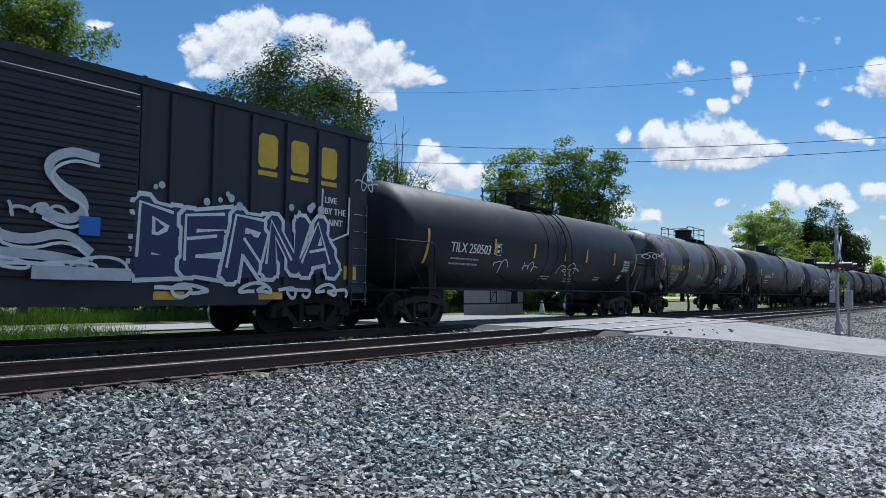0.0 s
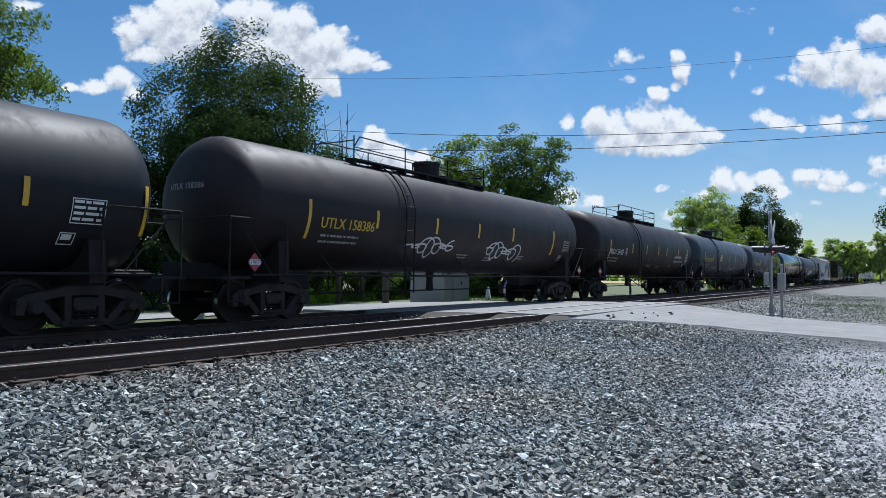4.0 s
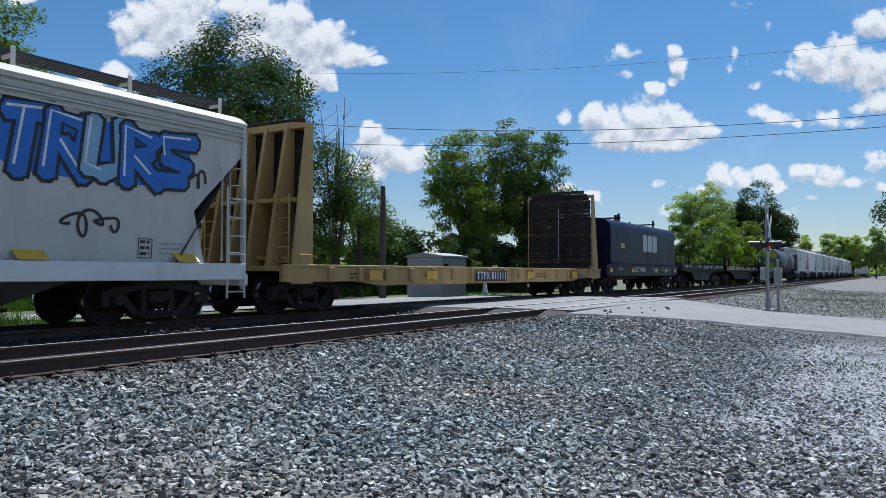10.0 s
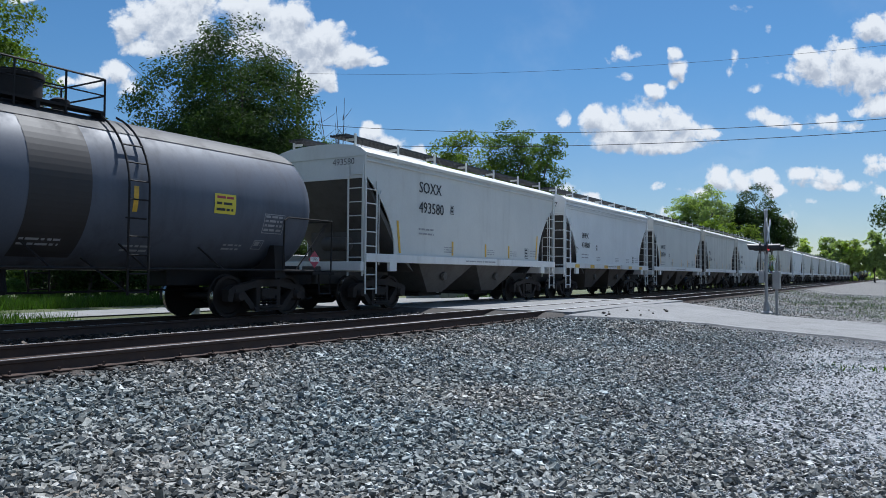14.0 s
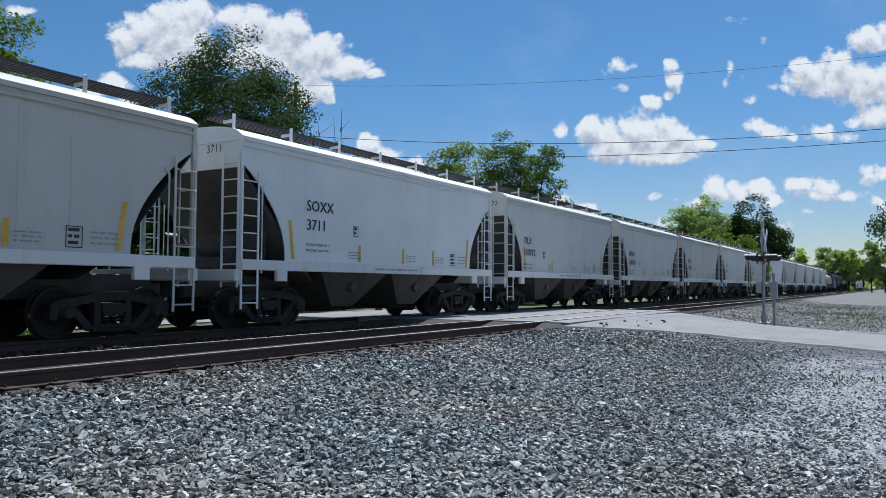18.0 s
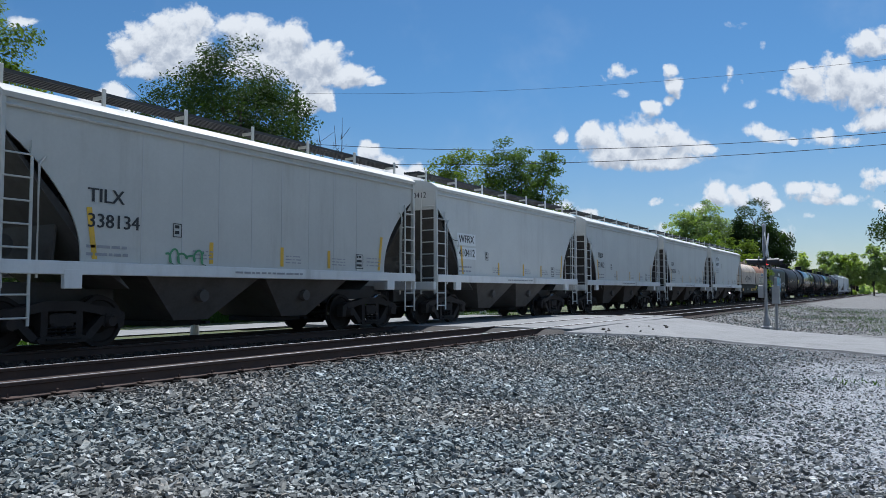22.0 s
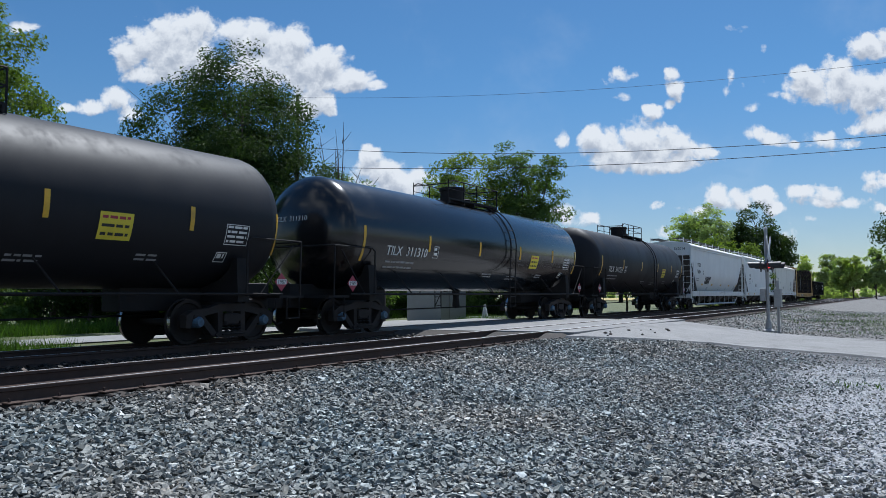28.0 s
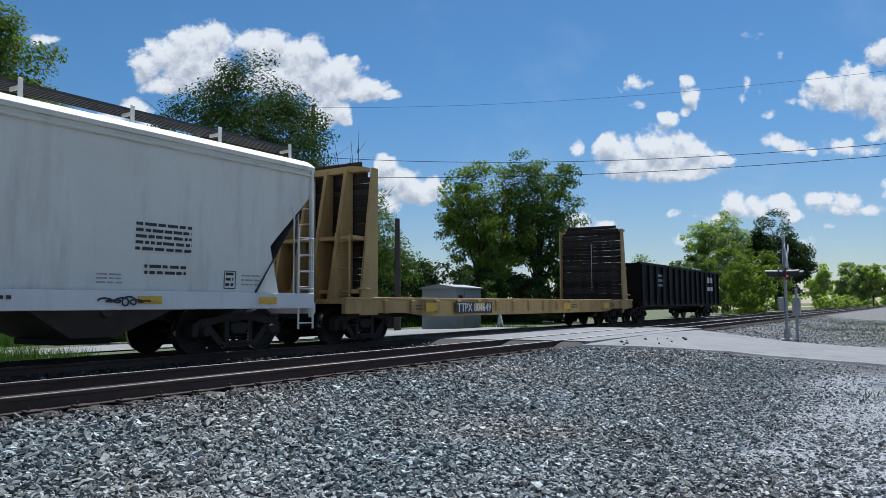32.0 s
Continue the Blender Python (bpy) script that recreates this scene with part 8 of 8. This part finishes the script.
# the load's colour drifts from warm to bluish-green in broad patches
drift = t_.nodes.new("ShaderNodeTexNoise")
drift.inputs["Scale"].default_value, drift.inputs["Detail"].default_value = 0.35, 3
t_.links.new(tcn.outputs["Object"], drift.inputs["Vector"])
dmap = t_.nodes.new("ShaderNodeMapRange")
dmap.inputs[1].default_value, dmap.inputs[2].default_value = 0.38, 0.62
t_.links.new(drift.outputs["Fac"], dmap.inputs[0])
dcol = t_.nodes.new("ShaderNodeMix")
dcol.data_type = "RGBA"
dcol.inputs[6].default_value, dcol.inputs[7].default_value = (1.04, 1.01, 0.95, 1), (0.89, 1.0, 1.03, 1)
t_.links.new(dmap.outputs[0], dcol.inputs[0])
dmul = t_.nodes.new("ShaderNodeMix")
dmul.data_type, dmul.blend_type = "RGBA", "MULTIPLY"
dmul.inputs[0].default_value = 1.0
t_.links.new(mxn.outputs[2], dmul.inputs[6])
t_.links.new(dcol.outputs[2], dmul.inputs[7])
# brown rail dust on the stones nearest the rails
spn = t_.nodes.new("ShaderNodeSeparateXYZ")
t_.links.new(tcn.outputs["Object"], spn.inputs[0])
mrn = t_.nodes.new("ShaderNodeMapRange")
mrn.inputs[1].default_value, mrn.inputs[2].default_value, mrn.inputs[4].default_value = 6.9, 7.7, 1.0
t_.links.new(spn.outputs[1], mrn.inputs[0])
mx2 = t_.nodes.new("ShaderNodeMix")
mx2.data_type, mx2.blend_type = "RGBA", "MULTIPLY"
mx2.inputs[7].default_value = (0.17, 0.13, 0.105, 1)
t_.links.new(mrn.outputs[0], mx2.inputs[0])
t_.links.new(dmul.outputs[2], mx2.inputs[6])
bs = t_.nodes["Principled BSDF"]
t_.links.new(mx2.outputs[2], bs.inputs["Base Color"])
bs.inputs["Roughness"].default_value = 0.75


GRIT = paint("pale_fine_grit", (0.36, 0.372, 0.385), 0.8, 0, 0.2, 0.6, 50, 0.0, island=0.85)


def stones(name, rs, xy, size, label, zoff=0.0, material=None):
    """Angular chips: jittered blocks turned at random, half sunk in the bed."""
    n = len(xy)
    rough = np.array([(x, y, z) for z in (-1, 1) for x, y in ((-1, -1), (1, -1), (1, 1), (-1, 1))], float) * 0.72
    v = rough[None] * rs.uniform(0.62, 1.22, (n, 8, 1)) + rs.normal(0, 0.17, (n, 8, 3))
    v[:, 4:, :2] *= rs.uniform(0.65, 1.05, (n, 1, 2))
    flat = np.stack([rs.uniform(1.0, 1.6, n), rs.uniform(0.8, 1.1, n), rs.uniform(0.32, 0.72, n)], 1)
    fine = 1 - 0.3 * np.clip((xy[:, 0] - 4) / 6, 0, 1) * np.clip((5 - xy[:, 1]) / 4, 0, 1)
    v *= (size * fine[:, None] * rs.lognormal(0, 0.24, (n, 1)))[:, None] * flat[:, None]
    a, b, c = rs.uniform(0, 6.28, n), rs.normal(0, 0.38, n), rs.normal(0, 0.38, n)
    ca, sa, cb, sb, cc, sc = np.cos(a), np.sin(a), np.cos(b), np.sin(b), np.cos(c), np.sin(c)
    o = np.zeros(n)
    i1 = np.ones(n)
    Rz = np.stack([np.stack([ca, -sa, o], 1), np.stack([sa, ca, o], 1), np.stack([o, o, i1], 1)], 1)
    Rx = np.stack([np.stack([i1, o, o], 1), np.stack([o, cb, -sb], 1), np.stack([o, sb, cb], 1)], 1)
    Ry = np.stack([np.stack([cc, o, sc], 1), np.stack([o, i1, o], 1), np.stack([-sc, o, cc], 1)], 1)
    v = np.einsum("nij,nkj->nki", Rz @ Rx @ Ry, v)
    z = np.array([ground_z(x, y) for x, y in xy]) + zoff + rs.uniform(-0.6, 1.7, n) * size
    v += np.concatenate([xy, z[:, None]], 1)[:, None]
    q = np.array([(0, 3, 2, 1), (4, 5, 6, 7), (0, 1, 5, 4), (1, 2, 6, 5), (2, 3, 7, 6), (3, 0, 4, 7)]).ravel()
    idx = (q[None] + 8 * np.arange(n)[:, None]).ravel()
    ob = link_data(name, arrays_mesh(name, v.reshape(-1, 3), 4, idx, material or STONE), material or STONE)
    return tagged(ob, label, "gravel", kind="stuff")


def strew(rs, n, x0, x1, y0, y1, keep):
    out = []
    got = 0
    while got < n:
        p = np.stack([rs.uniform(x0, x1, n), rs.uniform(y0, y1, n)], 1)
        p = p[keep(p[:, 0], p[:, 1], rs.uniform(0, 1, n))]
        out.append(p)
        got += len(p)
    return np.concatenate(out)[:n]


def off_road(x, y):
    left = np.where(y < 4, 20.9 + 0.1 * y, 21.3 - np.maximum(y - 4, 0) ** 1.6 * 0.66)
    return x < left + 0.1


def bed(x, y, u):
    """Coarse stone thins out over the trodden corner of the lot and with distance."""
    d = np.hypot(x, y)
    lot = np.clip((2.9 - y + 0.10 * (x - 6) + 0.35 * np.sin(x * 1.7) + 0.3 * np.sin(y * 2.9 + x)) / 3.2, 0, 1) * np.clip((x - 4.6) / 3.0, 0, 1)
    edge = np.clip((x + 0.25 * y - 17.6) / 2.5, 0, 1) * (y < 6.2)
    rail_side = np.clip((7.72 - y) / 0.5, 0.25, 1.0)
    return (y < 7.62 - 0.12 * np.sin(x * 11.9)) & (u < rail_side) & (u < 1 - 0.7 * edge) & off_road(x, y) & (u < np.clip(8.0 / d, 0.3, 1.0) * (1 - 0.93 * lot ** 0.7)) & (u < np.clip((x + 5) / 6, 0, 1) * np.clip((y + 1.6) / 1.6, 0, 1)) & ((x > 1.5) | (u < 0.3))


rs = np.random.RandomState(21)
stones("ballast_stones", rs, strew(rs, 104000, -5.0, 20.5, -1.6, 7.62, bed), 0.0265, "grey crushed ballast stones piled along the track")
stones("grit", rs, strew(rs, 48000, 2.5, 21.0, -4.0, 4.8, lambda x, y, u: off_road(x, y) & (u < np.clip((y + 4) / 2, 0, 1) * np.clip((x - 1) / 3.5, 0, 1)) & (u < np.clip(6.5 / np.hypot(x, y), 0.25, 1)) & (u < 0.25 + 0.75 * np.clip((3.8 - y) / 2, 0, 1))), 0.014, "fine pale grit trodden into the lot", material=GRIT)
stones("ballast_stones", rs, strew(rs, 8000, -4.0, 17.2, 9.6, 12.2, lambda x, y, u: x < 17.1), 0.028, "brown dusty ballast between the tracks")
stones("ballast_stones", rs, strew(rs, 12000, 30.5, 75, 0.5, 7.4, lambda x, y, u: (x > 29.4 + 0.15 * y) & (u < 32 / x)), 0.028, "grey crushed ballast stones beyond the road")

# ---- ties ----
near_rail = bpy.data.objects["rail"]


def tie_mesh():
    return box(bmesh.new(), -0.115, 0.115, -1.27, 1.27, -0.34, -0.173, 0.012)


for k in range(120):
    x = 0.6 + 0.53 * k
    if not 17.8 < x < 29.4:
        put("tie", "tie", tie_mesh, TIE_WOOD, near_rail, pose(x + random.uniform(-.03, .03), Y_NEAR + random.uniform(-.04, .04), 0.004, 0, 0, random.uniform(-1, 1)))
        if k < 32:
            put("tie_plate", "tie_plate", lambda: box(box(box(bmesh.new(), -0.09, 0.09, -0.18, 0.18, -0.172, -0.155, 0.004), -0.05, -0.03, -0.11, -0.085, -0.16, -0.12), 0.03, 0.05, 0.085, 0.11, -0.16, -0.12), RAIL_RUST, near_rail, pose(x, Y_NEAR - GAUGE / 2, 0.012), "rusty tie plate with spikes")
for k in range(90):
    x = 0.8 + 0.53 * k
    if not 17.8 < x < 29.4:
        put("tie", "tie", tie_mesh, TIE_WOOD, bpy.data.objects["rail.002"], pose(x, Y_TRAIN, Z_TRAIN + 0.004))


# ---- crossing signals ----
SIGNAL_GREY = paint("weathered_aluminium_mast", (0.36, 0.36, 0.36), 0.5, 0.4, 0.25, 2, 25, 0.1, (0.2, 0.19, 0.17), 0.4)
SIGNAL_BLACK = paint("black_signal_hood", (0.02, 0.02, 0.022), 0.5)
RED_LENS = glow("lit_red_lens", (0.9, 0.02, 0.03), 2.5)
RED_DARK = paint("dark_red_lens", (0.14, 0.01, 0.012), 0.2)
SIGN_WHITE = paint("white_sign_board", (0.62, 0.63, 0.63), 0.5, 0, 0.15, 3, 30, 0.05, (0.4, 0.38, 0.35), 0.4)


def crossing_signal(x, y, z0, height, turn, label, lit, gap=0.0):
    """Flashing-light mast: base, mast, crossed boards, two pairs of hooded lights, bell and junction box."""
    s = thing("crossing_signal", label, "signal")
    s.matrix_basis = pose(x, y, z0, 0, 0, turn)
    part("base", lathe(lathe(bmesh.new(), [(0, 0.24), (0.08, 0.24), (0.14, 0.13), (0.5, 0.10)], "z", (0, 0, 0), 16), [(-0.3, 0.32), (0.01, 0.32)], "z", (0, 0, 0), 12), SIGNAL_GREY, s, "", True)
    part("mast", lathe(bmesh.new(), [(0.1, 0.062), (height - 0.05, 0.062), (height - 0.04, 0.072), (height, 0.05), (height + 0.05, 0.01)], "z", (0, 0, 0), 14), SIGNAL_GREY, s, "round grey mast", True)
    for a in (-1, 1):
        bm = bmesh.new()
        box(bm, -0.62, 0.62, -0.012, 0.012, -0.115, 0.115)
        bmesh.ops.transform(bm, matrix=pose(0, -0.09 - gap + a * 0.014, height - 0.85, 0, a * 45, 0), verts=bm.verts[:])
        part("crossed_board", bm, SIGN_WHITE, s, "white crossed warning board")
    part("board_bracket", bbox(-0.03, 0.03, -0.1 - gap, 0.0, height - 0.9, height - 0.8), SIGNAL_GREY, s)
    part("track_plate", bbox(-0.24, 0.24, -0.11, -0.09, height - 1.62, height - 1.36), SIGN_WHITE, s, "small white plate")
    zl = 2.65 if height > 4 else 2.45
    part("cross_arm", tube(bmesh.new(), [(-0.72, 0, zl), (0.72, 0, zl)], 0.035, 8), SIGNAL_GREY, s, "", True)
    for f in (-1, 1):
        for a in (-1, 1):
            disc = part("light", lathe(bmesh.new(), [(0.0, 0.10), (0.02, 0.25), (0.05, 0.25), (0.06, 0.14), (0.22, 0.11)], "y", (0, 0, 0), 20), SIGNAL_BLACK, s, "black round signal light with hood", True)
            disc.matrix_basis = pose(a * 0.62, f * 0.16, zl, 0, 0, 0 if f < 0 else 180)
            on = lit and (a * f > 0)
            lens = part("lens", lathe(bmesh.new(), [(-0.035, 0.02), (-0.03, 0.09), (0.0, 0.105)], "y", (0, 0, 0), 16), RED_LENS if on else RED_DARK, disc, "glowing red lens" if on else "dark red lens", True)
            bm = bmesh.new()
            rings = []
            for yy, r in ((0.0, 0.14), (-0.40, 0.16)):
                rings.append([bm.verts.new((r * math.cos(t), yy - (0.0 if yy == 0 else 0.06 * math.sin(t)), r * math.sin(t))) for t in [-0.5 + (math.pi + 1.0) * j / 12 for j in range(13)]])
            for j in range(12):
                bm.faces.new((rings[0][j], rings[0][j + 1], rings[1][j + 1], rings[1][j]))
            bmesh.ops.recalc_face_normals(bm, faces=bm.faces[:])
            bm.normal_update()
            bmesh.ops.solidify(bm, geom=bm.faces[:], thickness=0.006)
            part("hood", bm, SIGNAL_BLACK, disc, "black half-round hood", True)
    part("junction_box", bbox(-0.14, 0.14, 0.07, 0.27, 1.25, 1.75, 0.02), SIGNAL_GREY, s)
    bell = lathe(bmesh.new(), [(-0.12, 0.03), (-0.10, 0.16), (0.0, 0.19), (0.02, 0.05)], "y", (0, 0, 0), 16)
    b_ = part("bell", bell, SIGNAL_GREY, s, "grey round warning bell", True)
    b_.matrix_basis = pose(-0.3, 0.0, zl + 0.02, 0, 0, 90)
    return s


signal = crossing_signal(32.6, 4.6, ground_z(32.6, 4.6), 4.2, 0, "grey crossing signal mast with hooded red lights beside the road", True)
crossing_signal(14.5, 16.95, ground_z(14.5, 16.95), 4.4, -104, "grey signal mast with white crossed boards and lit red lens", True, 0.3)
# a second bare post stands behind the near signal
post = thing("marker_post", "thin grey steel post behind the signal", "post")
post.location = (33.6, 4.35, ground_z(33.6, 4.35))
part("shaft", bbox(-0.05, 0.05, -0.05, 0.05, -0.2, 2.1, 0.01), SIGNAL_GREY, post)
part("box", bbox(-0.18, 0.18, -0.14, 0.14, 1.0, 1.75, 0.02), SIGNAL_GREY, post, "grey relay box on the post")
# a pale strap hangs beside the mast's top
part("strap", tube(bmesh.new(), [(0.42, 0.1, 4.25), (0.46, 0.1, 3.9), (0.44, 0.12, 3.4), (0.47, 0.1, 2.95)], 0.035, 6), SIGN_WHITE, signal, "pale strap hanging from a thin arm", True)
part("strap_arm", tube(bmesh.new(), [(0, 0.05, 4.1), (0.42, 0.1, 4.25)], 0.014, 5), SIGNAL_GREY, signal)

# relay cabin with a low roof
CABIN = paint("silver_cabin_sheet", (0.30, 0.315, 0.32), 0.5, 0.3, 0.15, 1, 20, 0.05, (0.3, 0.3, 0.29), 0.4, True)
cab = thing("relay_cabin", "small silver-grey relay cabin beside the crossing", "cabin")
cab.matrix_basis = pose(30.6, 19.0, -0.4, 0, 0, 0)
part("body", bbox(-1.15, 1.15, -0.95, 0.95, 0.1, 2.05, 0.02), CABIN, cab)
part("roof", prism(bmesh.new(), [(-1.02, 2.05), (1.02, 2.05), (1.02, 2.12), (0, 2.28), (-1.02, 2.12)], "x", -1.25, 1.25), CABIN, cab, "shallow ridged roof")
part("plinth", bbox(-1.2, 1.2, -1.0, 1.0, -0.1, 0.1), FAR_ROAD, cab)
door = part("door", bbox(-0.42, 0.42, -0.99, -0.955, 0.15, 1.95, 0.01), CABIN, cab, "plain grey sheet door")
part("handle", bbox(0.28, 0.34, -1.02, -0.99, 1.0, 1.15), STEEL_DARK, door)
part("vent", bbox(-0.95, -0.6, -0.975, -0.955, 1.5, 1.75), STEEL_DARK, cab)
mark = thing("marker_cone", "small white pointed marker post beside the crossing", "marker")
mark.location = (33.4, 17.9, -0.3)
part("body", lathe(bmesh.new(), [(-0.1, 0.2), (0.0, 0.2), (0.75, 0.05), (0.78, 0.02)], "z", (0, 0, 0), 12), SIGN_WHITE, mark, "", True)

# ---- poles and wires ----
POLE = paint("old_pole_wood", (0.06, 0.05, 0.042), 0.85, 0, 0.35, 1.5, 20, 0.3)
WIRE = paint("black_cable", (0.02, 0.02, 0.02), 0.6)


def utility_pole(x, y, z0, top, label, arm=True):
    p = thing("utility_pole", label, "pole")
    p.location = (x, y, z0)
    part("shaft", lathe(bmesh.new(), [(-0.4, 0.16), (0, 0.16), (top - z0, 0.11)], "z", (0, 0, 0), 12), POLE, p, "", True)
    if arm:
        part("crossarm", bbox(-0.06, 0.06, -0.9, 0.9, top - z0 - 0.7, top - z0 - 0.55, 0.01), POLE, p)
        for a in (-0.7, 0.7):
            part("insulator", lathe(bmesh.new(), [(0, 0.03), (0.05, 0.06), (0.12, 0.05), (0.15, 0.02)], "z", (0, a, top - z0 - 0.55), 8), STEEL_DARK, p)
    return p


utility_pole(34.72, 31.7, GZ, 13.45, "grey wooden power pole rising behind the tree", False)
utility_pole(40.3, -2.6, -0.6, 12.0, "wooden power pole at the lot's edge")
utility_pole(27.0, 19.6, GZ, 4.75, "short dark weathered pole stump", False)


def wire(a, b, sag, label, r=0.014):
    a, b = Vector(a), Vector(b)
    pts = []
    for k in range(25):
        f = k / 24
        p = a.lerp(b, f)
        p.z -= sag * 4 * f * (1 - f)
        pts.append(p)
    ob = link_mesh("overhead_wire", tube(bmesh.new(), pts, r, 5), WIRE)
    return tagged(ob, label, "wire", "overhead wires")


wire((34.83, 31.66, 13.31), (40.25, -2.50, 11.64), 0.62, "thin black overhead wire across the tracks", 0.008)
wire((34.83, 31.66, 10.17), (40.24, -2.50, 8.25), 0.72, "black overhead cable across the tracks", 0.016)
wire((34.84, 31.66, 8.97), (40.24, -2.50, 7.70), 0.55, "black overhead cable across the tracks", 0.016)

# dark earth shoulders where the crossing meets the ballast
EARTH = paint("dark_trodden_earth", (0.06, 0.052, 0.046), 0.95, 0, 0.4, 1.5, 30, 0.6, (0.12, 0.11, 0.10), 0.6)
for y0, y1 in ((6.6, 7.79), (7.93, 9.25), (9.39, 12.25)):
    bm = bmesh.new()
    rows = []
    for j in range(9):
        y = y0 + (y1 - y0) * j / 8
        w = 0.25 * noise.noise(Vector((3, y * 1.7, 0)))
        low = 0.32 * max(0.0, (7.3 - y) / 0.7)
        rows.append([bm.verts.new((p[0], p[1], p[2] - low)) for p in ((16.55 + w, y, -0.27), (17.2 + w, y, -0.16 + 0.03 * noise.noise(Vector((1, y * 3, 0)))), (17.75, y, -0.05), (18.0, y, -0.035), (18.05, y, -0.3))])
    for r0, r1 in zip(rows, rows[1:]):
        for i in range(4):
            bm.faces.new((r0[i], r0[i + 1], r1[i + 1], r1[i]))
    bmesh.ops.recalc_face_normals(bm, faces=bm.faces[:])
    tagged(link_mesh("road_shoulder", bm, EARTH, smooth=True), "dark trodden earth where the crossing meets the ballast", "shoulder", kind="structure")


# clods of earth dropped on the road's edge
rc = random.Random(77)
for k in range(12):
    clod = thing("earth_clod", "small dark clod of earth on the road", "clod", "clods on the crossing")
    cx, cy = 18.6 + k * 0.42 + rc.uniform(-0.25, 0.25), 6.6 + rc.uniform(-0.35, 0.35) - 0.06 * k
    clod.location = (cx, cy, road_z(cy, (cx - road_left(cy)) / (road_right(cy) - road_left(cy))))
    bm = bmesh.new()
    bmesh.ops.create_icosphere(bm, subdivisions=1, radius=rc.uniform(0.025, 0.06))
    for v in bm.verts:
        v.co = Vector((v.co.x * 1.3, v.co.y, v.co.z * 0.6 + 0.02)) * rc.uniform(0.75, 1.2)
    part("lump", bm, EARTH, clod)


def motions():
    """The train runs through at an even speed."""
    for car, x in CARS:
        walk(car, [(t, pose(x - SPEED * t, Y_TRAIN, Z_TRAIN)) for t in (0.0, 8.0, 16.0, 24.0, 32.0)])


motions()
